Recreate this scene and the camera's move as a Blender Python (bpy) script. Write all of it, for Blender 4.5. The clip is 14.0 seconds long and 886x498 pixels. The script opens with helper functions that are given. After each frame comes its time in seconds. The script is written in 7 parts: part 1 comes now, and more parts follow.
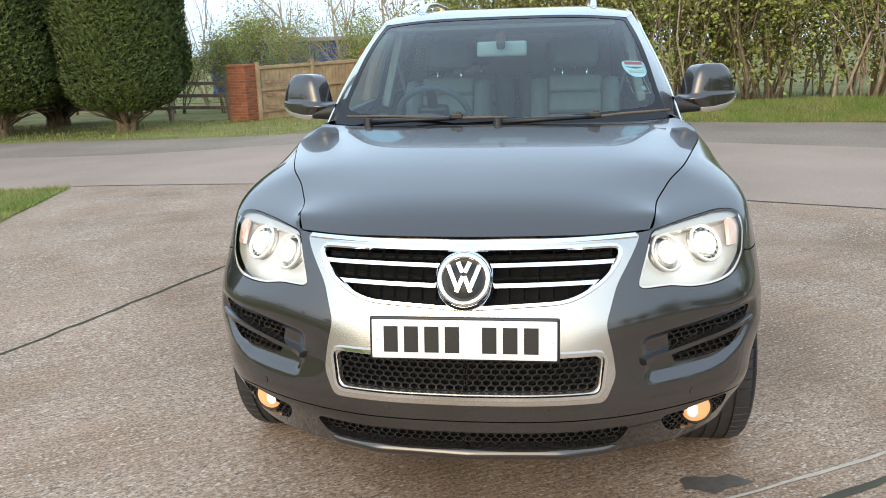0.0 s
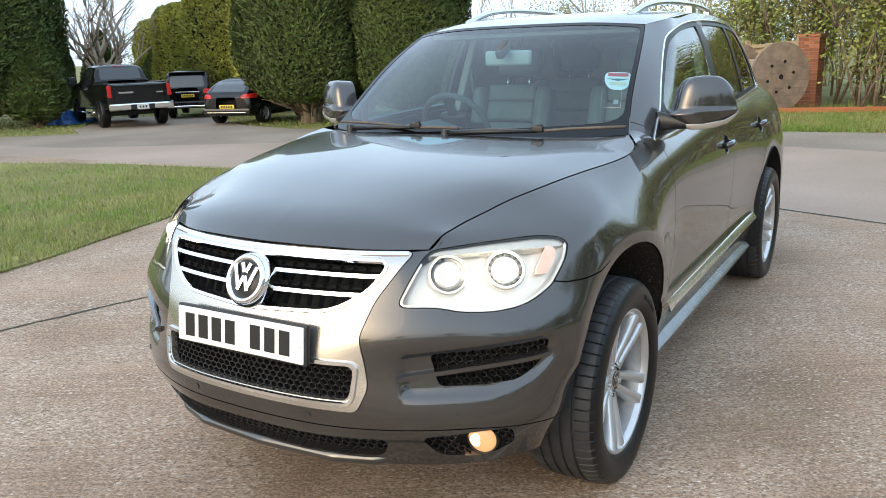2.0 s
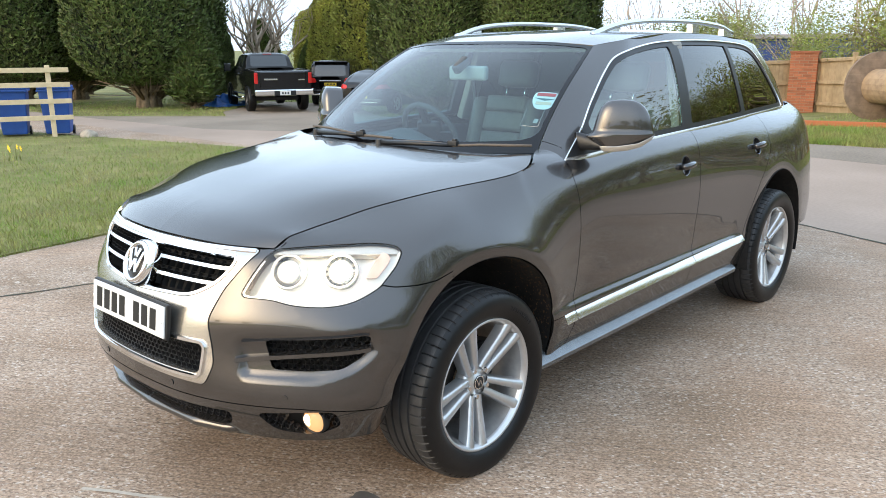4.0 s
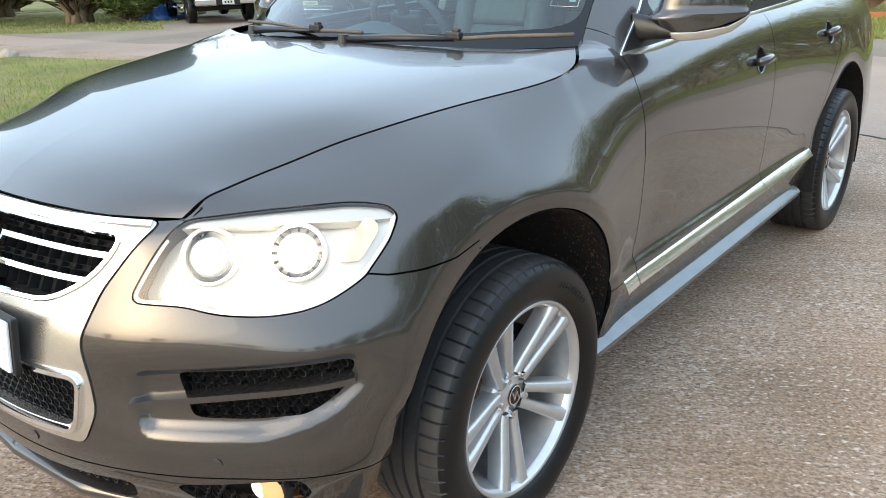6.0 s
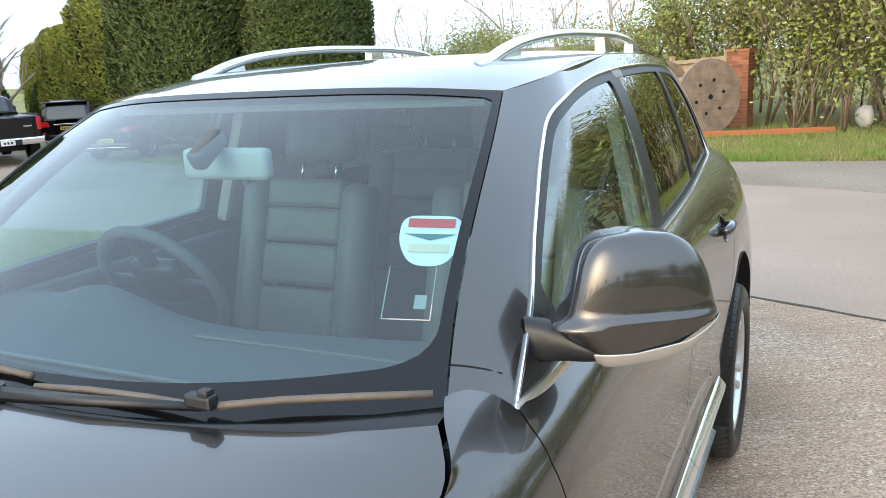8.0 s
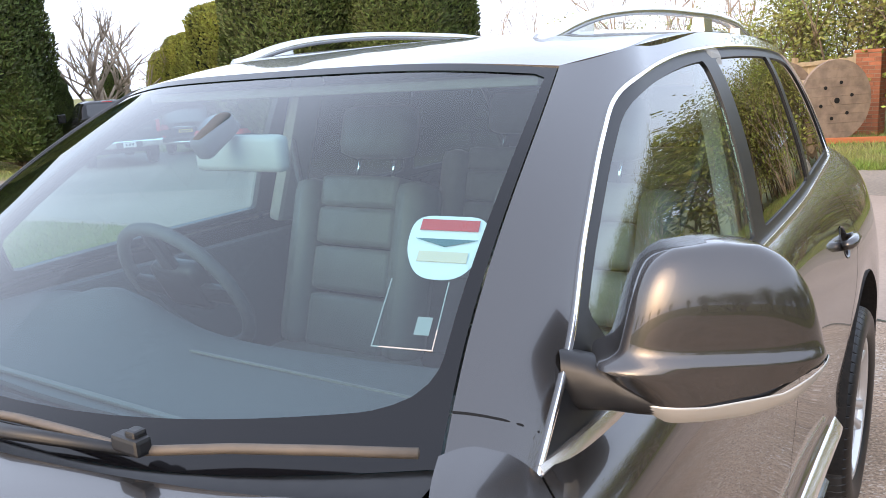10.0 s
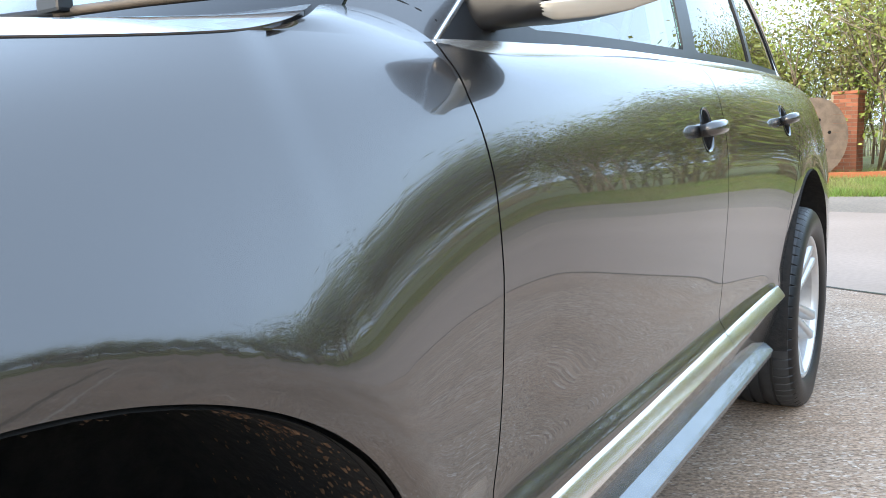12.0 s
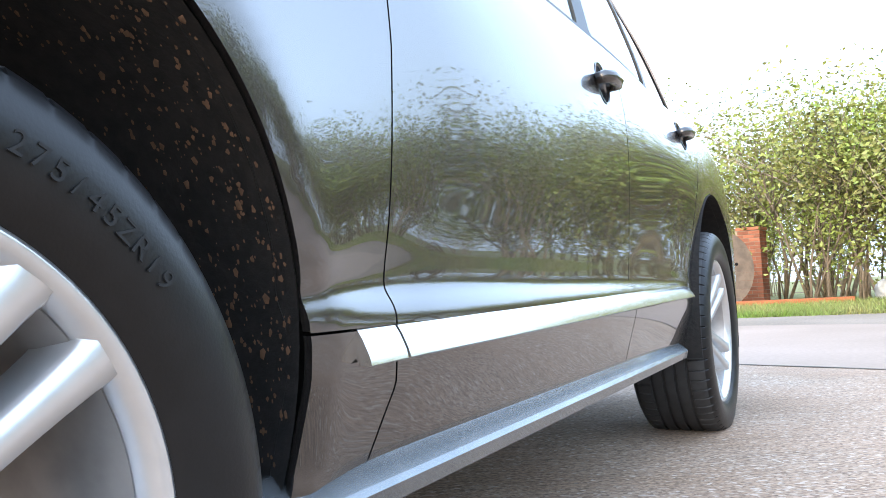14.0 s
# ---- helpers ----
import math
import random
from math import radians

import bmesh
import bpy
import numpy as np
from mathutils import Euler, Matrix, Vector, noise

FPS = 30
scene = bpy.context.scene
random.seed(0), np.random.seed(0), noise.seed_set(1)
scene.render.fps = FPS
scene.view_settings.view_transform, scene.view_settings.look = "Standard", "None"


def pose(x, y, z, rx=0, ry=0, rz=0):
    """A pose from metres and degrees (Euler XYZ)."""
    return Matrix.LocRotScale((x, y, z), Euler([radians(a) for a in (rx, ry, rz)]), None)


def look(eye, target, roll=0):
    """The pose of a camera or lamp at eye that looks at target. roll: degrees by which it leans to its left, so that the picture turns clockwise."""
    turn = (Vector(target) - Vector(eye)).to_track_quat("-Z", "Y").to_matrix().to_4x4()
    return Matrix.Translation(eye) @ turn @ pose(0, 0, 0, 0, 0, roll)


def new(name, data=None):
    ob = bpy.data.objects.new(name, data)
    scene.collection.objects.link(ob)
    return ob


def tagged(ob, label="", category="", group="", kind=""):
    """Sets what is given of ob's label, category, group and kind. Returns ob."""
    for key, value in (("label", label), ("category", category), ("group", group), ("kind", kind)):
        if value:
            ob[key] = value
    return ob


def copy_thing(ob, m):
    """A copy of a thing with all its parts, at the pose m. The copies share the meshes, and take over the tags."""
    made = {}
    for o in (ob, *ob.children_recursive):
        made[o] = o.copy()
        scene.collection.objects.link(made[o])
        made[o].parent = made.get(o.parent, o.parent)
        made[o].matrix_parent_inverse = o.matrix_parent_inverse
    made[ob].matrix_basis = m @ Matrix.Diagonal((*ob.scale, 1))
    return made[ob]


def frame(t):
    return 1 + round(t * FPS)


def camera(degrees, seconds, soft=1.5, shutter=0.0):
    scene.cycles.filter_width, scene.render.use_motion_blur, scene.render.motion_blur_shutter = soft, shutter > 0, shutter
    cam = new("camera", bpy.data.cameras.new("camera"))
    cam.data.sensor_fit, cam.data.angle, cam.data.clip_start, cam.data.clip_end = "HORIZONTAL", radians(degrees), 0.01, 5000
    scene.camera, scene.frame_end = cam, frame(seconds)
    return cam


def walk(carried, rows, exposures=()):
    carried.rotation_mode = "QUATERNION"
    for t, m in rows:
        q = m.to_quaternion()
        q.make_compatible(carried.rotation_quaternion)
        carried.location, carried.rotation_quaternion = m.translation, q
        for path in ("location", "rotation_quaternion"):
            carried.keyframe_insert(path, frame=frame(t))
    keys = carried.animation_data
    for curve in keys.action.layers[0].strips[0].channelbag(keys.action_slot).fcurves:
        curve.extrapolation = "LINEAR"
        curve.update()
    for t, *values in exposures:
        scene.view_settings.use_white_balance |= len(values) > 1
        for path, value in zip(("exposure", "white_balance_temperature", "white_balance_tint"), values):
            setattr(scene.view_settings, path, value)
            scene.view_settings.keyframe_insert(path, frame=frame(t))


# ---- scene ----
cam = camera(58.1, 14.0, 0.9)
PATH = [
    (0, (0.247, -2.106, 1.471), (-0.026, -0.187, 0.981), -1.8),
    (0.5, (0.648, -2.063, 1.488), (0.185, -0.177, 1.012), -1.8),
    (1, (1.041, -2.012, 1.516), (0.36, -0.196, 1.03), -1.6),
    (1.5, (1.393, -1.821, 1.491), (0.525, -0.085, 1.008), -2.1),
    (2, (1.741, -1.673, 1.493), (0.734, -0.013, 1.014), -1.9),
    (2.5, (2.067, -1.538, 1.508), (0.927, 0.029, 1.016), -1.5),
    (3, (2.271, -1.336, 1.497), (1.064, 0.174, 0.986), -0.7),
    (3.5, (2.455, -1.257, 1.52), (1.193, 0.211, 1.018), -0.4),
    (4, (2.675, -1.283, 1.578), (1.371, 0.153, 1.089), -0.2),
    (4.2, (2.72, -1.306, 1.583), (1.409, 0.125, 1.102), -0.3),
    (6.3, (1.709, -0.41, 1.403), (0.56, 1.061, 0.686), -1.9),
    (6.5, (1.606, -0.295, 1.447), (0.505, 1.226, 0.759), -2.1),
    (7, (1.343, -0.046, 1.541), (0.414, 1.627, 0.962), -2.6),
    (7.5, (1.236, 0.193, 1.629), (0.392, 1.939, 1.14), -3.6),
    (7.7, (1.237, 0.306, 1.651), (0.391, 2.056, 1.182), -3.3),
    (9.8, (1.241, 0.75, 1.645), (0.124, 2.366, 1.27), -3.8),
    (10, (1.214, 0.765, 1.582), (0.115, 2.382, 1.158), -3.3),
    (10.5, (1.223, 0.766, 1.424), (0.165, 2.404, 0.976), -4.9),
    (11, (1.315, 0.756, 1.283), (0.269, 2.398, 0.823), -3.8),
    (11.5, (1.394, 0.71, 1.179), (0.318, 2.348, 0.78), -2.1),
    (12, (1.385, 0.665, 1.0), (0.296, 2.32, 0.726), -2.1),
    (12.5, (1.364, 0.653, 0.851), (0.294, 2.338, 0.735), -1.6),
    (13, (1.373, 0.669, 0.725), (0.341, 2.382, 0.711), -2.0),
    (13.5, (1.39, 0.692, 0.6), (0.414, 2.437, 0.656), -2.5),
    (14, (1.402, 0.694, 0.518), (0.476, 2.462, 0.638), -2.8),
]
EXPOSURES = [(0, .18, 6600, 8), (3, .38, 6550, 8), (4.2, .50, 6600, 9), (6.5, .62, 6580, 7), (7.5, .66, 6550, 7), (10, .67, 6950, 20), (11, .76, 6650, 12),
             (12, 1.06, 6150, 9), (12.5, 1.14, 6100, 8), (13.5, 1.30, 6060, 10), (14, 1.30, 6050, 12)]
walk(cam, [(t, look(eye, target, roll)) for t, eye, target, roll in PATH], EXPOSURES)

# ---------------------------------------------------------------- world and light
world = bpy.data.worlds.new("sky")
scene.world = world
world.use_nodes = True
wn = world.node_tree.nodes
sky = wn.new("ShaderNodeTexSky")
sky.sky_type, sky.sun_disc = "NISHITA", False
sky.sun_elevation, sky.sun_rotation = radians(22), radians(191)
sky.air_density, sky.dust_density, sky.ozone_density = 1.4, 5.0, 2.0
veil = wn.new("ShaderNodeMixRGB")  # thin high cloud over the whole sky
veil.inputs[0].default_value = 0.5
veil.inputs[2].default_value = (8.0, 10.0, 12.6, 1)
world.node_tree.links.new(sky.outputs[0], veil.inputs[1])
world.node_tree.links.new(veil.outputs[0], wn["Background"].inputs[0])
wn["Background"].inputs[1].default_value = 0.195

sun = new("sun", bpy.data.lights.new("sun", "SUN"))
sun.data.energy, sun.data.angle, sun.data.color = 0.50, radians(52), (1.0, 0.79, 0.56)
sun.matrix_world = look((-1.7, -8.7, 3.6), (0, 0, 0))


# ---------------------------------------------------------------- materials
def material(name, colour, rough=0.6, metal=0.0, coat=0.0, vary=0.0, scale=30.0, colour2=None, bump=0.0, bump_scale=200.0,
             island=0.0, spec=0.5, emit=None, power=0.0, stain=0.0, stain_scale=1.5, spread=0.14):
    """A principled material whose colour wanders at two scales, with a fine relief."""
    m = bpy.data.materials.new(name)
    m.use_nodes = True
    nt = m.node_tree
    b = nt.nodes["Principled BSDF"]
    b.inputs["Roughness"].default_value = rough
    b.inputs["Metallic"].default_value = metal
    b.inputs["Specular IOR Level"].default_value = spec
    b.inputs["Coat Weight"].default_value = coat
    b.inputs["Coat Roughness"].default_value = 0.02
    b.inputs["Base Color"].default_value = (*colour, 1)
    if emit:
        b.inputs["Emission Color"].default_value = (*emit, 1)
        b.inputs["Emission Strength"].default_value = power
    geo = nt.nodes.new("ShaderNodeNewGeometry")
    link = nt.links.new
    if vary or island or stain:
        c2 = colour2 or tuple(v * 0.45 for v in colour)
        noise_node = nt.nodes.new("ShaderNodeTexNoise")
        noise_node.inputs["Scale"].default_value = scale
        noise_node.inputs["Detail"].default_value = 6
        link(geo.outputs["Position"], noise_node.inputs["Vector"])
        ramp = nt.nodes.new("ShaderNodeValToRGB")
        ramp.color_ramp.elements[0].position, ramp.color_ramp.elements[1].position = 0.5 - spread, 0.5 + spread
        ramp.color_ramp.elements[0].color = (*(a + (c - a) * vary for a, c in zip(colour, c2)), 1)
        ramp.color_ramp.elements[1].color = (*colour, 1)
        link(noise_node.outputs["Fac"], ramp.inputs[0])
        out = ramp.outputs[0]
        if stain:
            big = nt.nodes.new("ShaderNodeTexNoise")
            big.inputs["Scale"].default_value = stain_scale
            big.inputs["Detail"].default_value = 4
            link(geo.outputs["Position"], big.inputs["Vector"])
            r2 = nt.nodes.new("ShaderNodeValToRGB")
            r2.color_ramp.elements[0].position, r2.color_ramp.elements[1].position = 0.35, 0.65
            r2.color_ramp.elements[0].color = (1 - stain, 1 - stain, 1 - stain * 1.1, 1)
            r2.color_ramp.elements[1].color = (1, 1, 1, 1)
            link(big.outputs["Fac"], r2.inputs[0])
            mul = nt.nodes.new("ShaderNodeMixRGB")
            mul.blend_type = "MULTIPLY"
            mul.inputs[0].default_value = 1
            link(out, mul.inputs[1])
            link(r2.outputs[0], mul.inputs[2])
            out = mul.outputs[0]
        if island:
            hsv = nt.nodes.new("ShaderNodeHueSaturation")
            add = nt.nodes.new("ShaderNodeMapRange")
            add.inputs["To Min"].default_value, add.inputs["To Max"].default_value = 1 - island, 1 + island
            link(geo.outputs["Random Per Island"], add.inputs["Value"])
            link(add.outputs[0], hsv.inputs["Value"])
            hue = nt.nodes.new("ShaderNodeMapRange")
            hue.inputs["To Min"].default_value, hue.inputs["To Max"].default_value = 0.5 - island * 0.045, 0.5 + island * 0.045
            link(geo.outputs["Random Per Island"], hue.inputs["Value"])
            link(hue.outputs[0], hsv.inputs["Hue"])
            link(out, hsv.inputs["Color"])
            out = hsv.outputs[0]
        link(out, b.inputs["Base Color"])
    if bump:
        bn = nt.nodes.new("ShaderNodeTexNoise")
        bn.inputs["Scale"].default_value = bump_scale
        bn.inputs["Detail"].default_value = 5
        link(geo.outputs["Position"], bn.inputs["Vector"])
        bm_node = nt.nodes.new("ShaderNodeBump")
        bm_node.inputs["Strength"].default_value = min(1.0, bump)
        bm_node.inputs["Distance"].default_value = 0.02 if bump_scale < 60 else 0.004
        link(bn.outputs["Fac"], bm_node.inputs["Height"])
        link(bm_node.outputs[0], b.inputs["Normal"])
    return m


def glass(name, tint, gloss=1.0, base=0.09):
    """Thin glass, alike from both sides: clear tinted film whose gloss grows towards grazing view."""
    m = bpy.data.materials.new(name)
    m.use_nodes = True
    nt = m.node_tree
    nt.nodes.remove(nt.nodes["Principled BSDF"])
    tr, gl, mix, lw, power, scale = (nt.nodes.new("ShaderNode" + k) for k in ("BsdfTransparent", "BsdfGlossy", "MixShader", "LayerWeight", "Math", "Math"))
    tr.inputs[0].default_value = (*tint, 1)
    gl.inputs["Roughness"].default_value = 0.0
    gl.inputs[0].default_value = (gloss, gloss, gloss, 1)
    lw.inputs[0].default_value = 0.5
    power.operation, scale.operation = "POWER", "MULTIPLY_ADD"
    power.inputs[1].default_value = 4.5
    scale.inputs[1].default_value, scale.inputs[2].default_value = 1 - base, base
    nt.links.new(lw.outputs["Facing"], power.inputs[0])
    nt.links.new(power.outputs[0], scale.inputs[0])
    nt.links.new(scale.outputs[0], mix.inputs[0])
    nt.links.new(tr.outputs[0], mix.inputs[1])
    nt.links.new(gl.outputs[0], mix.inputs[2])
    nt.links.new(mix.outputs[0], nt.nodes["Material Output"].inputs[0])
    return m


def brushed(m, turn, strength):
    """Adds broom lines along one direction and scattered pale chips to a concrete."""
    nt = m.node_tree
    b = nt.nodes["Principled BSDF"]
    geo = nt.nodes.new("ShaderNodeNewGeometry")
    mp = nt.nodes.new("ShaderNodeMapping")
    mp.inputs["Rotation"].default_value = (0, 0, radians(-turn))
    st = nt.nodes.new("ShaderNodeVectorMath")
    st.operation = "MULTIPLY"
    st.inputs[1].default_value = (1.3, 58, 1)
    nt.links.new(geo.outputs["Position"], mp.inputs["Vector"])
    nt.links.new(mp.outputs[0], st.inputs[0])
    lines = nt.nodes.new("ShaderNodeTexNoise")
    lines.inputs["Scale"].default_value, lines.inputs["Detail"].default_value = 1.0, 3
    nt.links.new(st.outputs[0], lines.inputs["Vector"])
    r1 = nt.nodes.new("ShaderNodeValToRGB")
    r1.color_ramp.elements[0].position, r1.color_ramp.elements[1].position = .35, .6
    d = 1 - strength
    r1.color_ramp.elements[0].color, r1.color_ramp.elements[1].color = (d, d, d, 1), (1, 1, 1, 1)
    nt.links.new(lines.outputs["Fac"], r1.inputs[0])
    mul = nt.nodes.new("ShaderNodeMixRGB")
    mul.blend_type = "MULTIPLY"
    mul.inputs[0].default_value = 1
    src = b.inputs["Base Color"].links[0].from_socket
    nt.links.new(src, mul.inputs[1])
    nt.links.new(r1.outputs[0], mul.inputs[2])
    chips = nt.nodes.new("ShaderNodeTexNoise")
    chips.inputs["Scale"].default_value, chips.inputs["Detail"].default_value = 48, 2
    st2 = nt.nodes.new("ShaderNodeVectorMath")
    st2.operation = "MULTIPLY"
    st2.inputs[1].default_value = (.75, 1.2, 1)
    nt.links.new(mp.outputs[0], st2.inputs[0])
    nt.links.new(st2.outputs[0], chips.inputs["Vector"])
    where = nt.nodes.new("ShaderNodeTexNoise")
    where.inputs["Scale"].default_value = 1.1
    nt.links.new(geo.outputs["Position"], where.inputs["Vector"])
    add = nt.nodes.new("ShaderNodeMath")
    add.operation = "MULTIPLY_ADD"
    add.inputs[1].default_value, add.inputs[2].default_value = .35, -.175
    nt.links.new(where.outputs["Fac"], add.inputs[0])
    total = nt.nodes.new("ShaderNodeMath")
    nt.links.new(chips.outputs["Fac"], total.inputs[0])
    nt.links.new(add.outputs[0], total.inputs[1])
    r2 = nt.nodes.new("ShaderNodeValToRGB")
    r2.color_ramp.elements[0].position, r2.color_ramp.elements[1].position = .625, .69
    nt.links.new(total.outputs[0], r2.inputs[0])
    mix = nt.nodes.new("ShaderNodeMixRGB")
    mix.inputs[2].default_value = (.54, .46, .38, 1)
    nt.links.new(r2.outputs[0], mix.inputs[0])
    nt.links.new(mul.outputs[0], mix.inputs[1])
    nt.links.new(mix.outputs[0], b.inputs["Base Color"])
    # exposed aggregate: small stones of many tones, worn bare in patches
    grains = nt.nodes.new("ShaderNodeTexVoronoi")
    grains.inputs["Scale"].default_value = 150
    st3 = nt.nodes.new("ShaderNodeVectorMath")
    st3.operation = "MULTIPLY"
    st3.inputs[1].default_value = (.55, 1.0, 1)
    nt.links.new(mp.outputs[0], st3.inputs[0])
    nt.links.new(st3.outputs[0], grains.inputs["Vector"])
    tone = nt.nodes.new("ShaderNodeSeparateColor")
    nt.links.new(grains.outputs["Color"], tone.inputs[0])
    r3 = nt.nodes.new("ShaderNodeValToRGB")
    stones = ((0, (0.080, 0.067, 0.055)), (.22, (0.231, 0.169, 0.125)), (.5, (0.409, 0.311, 0.231)), (.8, (0.507, 0.392, 0.294)), (.93, (0.605, 0.507, 0.409)), (1, (0.845, 0.801, 0.730)))
    while len(r3.color_ramp.elements) < len(stones):
        r3.color_ramp.elements.new(.5)
    for e, (at, c) in zip(r3.color_ramp.elements, stones):
        e.position = at
    for e, (at, c) in zip(r3.color_ramp.elements, stones):
        e.color = (*c, 1)
    nt.links.new(tone.outputs[0], r3.inputs[0])
    bare = nt.nodes.new("ShaderNodeTexNoise")
    bare.inputs["Scale"].default_value, bare.inputs["Detail"].default_value = 1.7, 5
    nt.links.new(geo.outputs["Position"], bare.inputs["Vector"])
    much = nt.nodes.new("ShaderNodeMapRange")
    much.inputs["From Min"].default_value, much.inputs["From Max"].default_value = .38, .62
    much.inputs["To Min"].default_value, much.inputs["To Max"].default_value = .12, .56
    nt.links.new(bare.outputs["Fac"], much.inputs["Value"])
    mix2 = nt.nodes.new("ShaderNodeMixRGB")
    nt.links.new(much.outputs[0], mix2.inputs[0])
    nt.links.new(mix.outputs[0], mix2.inputs[1])
    nt.links.new(r3.outputs[0], mix2.inputs[2])
    nt.links.new(mix2.outputs[0], b.inputs["Base Color"])
    bump = nt.nodes.new("ShaderNodeBump")
    bump.inputs["Strength"].default_value, bump.inputs["Distance"].default_value = .8, .004
    nt.links.new(lines.outputs["Fac"], bump.inputs["Height"])
    if b.inputs["Normal"].links:
        nt.links.new(b.inputs["Normal"].links[0].from_socket, bump.inputs["Normal"])
    nt.links.new(bump.outputs[0], b.inputs["Normal"])
    return m


PAINT = material("grey_brown_metallic_paint", (0.064, 0.059, 0.056), 0.26, 0.78, 1.0, 0.12, 900)
PAINT.node_tree.nodes["Principled BSDF"].inputs["Coat IOR"].default_value = 1.63
PAINT.node_tree.nodes["Principled BSDF"].inputs["Coat Roughness"].default_value = 0.025
SATIN = material("satin_silver_trim", (0.60, 0.57, 0.52), 0.26, 0.9, 0.3)
BRIGHT = material("polished_trim_strip", (0.80, 0.79, 0.76), 0.17, 0.95, 0.2)
CHROME = material("chrome", (0.86, 0.86, 0.86), 0.07, 1.0)
ALLOY = material("silver_alloy_lacquer", (0.60, 0.605, 0.61), 0.28, 0.75, 0.5, 0.1, 40)
BLACK = material("black_plastic", (0.012, 0.012, 0.013), 0.42, vary=0.4, scale=60)
VOID = material("dark_underbody", (0.004, 0.004, 0.004), 0.9)
LINER = material("dusty_wheel_arch_liner", (0.013, 0.011, 0.0095), 0.9, vary=0.8, scale=45, colour2=(0.004, 0.004, 0.004), bump=0.6, bump_scale=80)
DIRT = material("dried_mud_specks", (0.13, 0.070, 0.036), 0.95, vary=0.7, scale=90)
RUBBER = material("tyre_rubber", (0.0065, 0.0065, 0.007), 0.37, spec=0.34, vary=0.5, scale=35, bump=0.06, bump_scale=300)
TREAD = material("dusty_tyre_tread", (0.032, 0.032, 0.033), 0.6, vary=0.5, scale=25, bump=0.1, bump_scale=300)
RUBBER_MARK = material("moulded_tyre_lettering", (0.008, 0.008, 0.008), 0.8)
SCREEN = glass("windscreen_glass", (0.50, 0.72, 0.77), 1.0, 0.075)
SIDEGLASS = glass("side_glass", (0.62, 0.83, 0.86), 1.0, 0.15)
PRIVACY = glass("dark_privacy_glass", (0.10, 0.11, 0.11))
LENS = glass("headlight_lens", (0.96, 0.96, 0.95), 1.0, 0.05)
STEP = material("worn_grey_step", (0.21, 0.222, 0.23), 0.27, 0.7, 0.4, 0.3, 14, colour2=(0.12, 0.14, 0.15))
CONCRETE = material("brushed_concrete", (0.575, 0.385, 0.258), 0.85, vary=1.0, scale=80, colour2=(0.230, 0.150, 0.097), spread=0.13, bump=0.38, bump_scale=120, stain=0.38, stain_scale=0.9)
CONCRETE2 = material("pale_pink_concrete", (0.392, 0.294, 0.230), 0.85, vary=0.4, scale=30, colour2=(0.276, 0.212, 0.169), bump=0.3, bump_scale=120, stain=0.22, stain_scale=0.4)
TARMAC = material("worn_grey_tarmac", (0.320, 0.254, 0.196), 0.9, vary=0.6, scale=25, colour2=(0.178, 0.147, 0.120), bump=0.4, bump_scale=120, stain=0.25, stain_scale=0.5)
brushed(CONCRETE, 31, .30)
JOINT = material("dirt_filled_joint", (0.06, 0.055, 0.045), 0.95, vary=0.5, scale=20, colour2=(0.08, 0.09, 0.04))
TURF = material("short_turf", (0.178, 0.187, 0.045), 0.95, vary=0.8, scale=3.0, colour2=(0.267, 0.231, 0.089), bump=0.7, bump_scale=50, stain=0.3, stain_scale=0.7)
BLADE = material("grass_blades", (0.160, 0.236, 0.036), 0.7, island=0.4, vary=0.8, scale=1.2, colour2=(0.294, 0.258, 0.098))
YEW = material("trimmed_conifer_foliage", (0.080, 0.105, 0.020), 0.7, island=0.6, vary=0.5, scale=1.1, colour2=(0.040, 0.059, 0.012))
YEWGOLD = material("golden_conifer_foliage", (0.374, 0.356, 0.058), 0.75, island=0.45, vary=0.6, scale=1.0, colour2=(0.125, 0.151, 0.031))
# shade between the sprigs is put into this core's dark colour
YEWCORE = material("crown_shade_core", (0.020, 0.026, 0.010), 0.95, vary=0.5, scale=6)
LEAF = material("spring_leaves", (0.267, 0.329, 0.058), 0.65, island=0.4, vary=0.8, scale=1.1, colour2=(0.231, 0.187, 0.071))
BARK = material("grey_brown_bark", (0.240, 0.182, 0.120), 0.9, vary=0.6, scale=14, bump=0.6, bump_scale=40)
PALEBARK = material("pale_bare_branches", (0.463, 0.365, 0.276), 0.9, vary=0.5, scale=9)


# ---------------------------------------------------------------- mesh helpers
def mesh_object(name, verts, faces, mat, parent=None, label="", smooth=True, normals=None):
    me = bpy.data.meshes.new(name)
    me.from_pydata([tuple(map(float, v)) for v in verts], [], [tuple(map(int, f)) for f in faces])
    me.materials.append(mat)
    if smooth:
        me.polygons.foreach_set("use_smooth", [True] * len(me.polygons))
    me.validate()
    if normals is not None and len(normals) == len(me.vertices):
        me.normals_split_custom_set_from_vertices([tuple(map(float, n)) for n in normals])
    ob = new(name, me)
    if parent is not None:
        ob.parent = parent
    if label:
        ob["label"] = label
    return ob


def part(name, bm, mat, parent=None, label="", smooth=False):
    """Links a bmesh as one mesh object under a thing or a part."""
    me = bpy.data.meshes.new(name)
    bm.to_mesh(me)
    bm.free()
    me.materials.append(mat)
    if smooth:
        me.polygons.foreach_set("use_smooth", [True] * len(me.polygons))
    ob = new(name, me)
    if parent is not None:
        ob.parent = parent
    if label:
        ob["label"] = label
    return ob


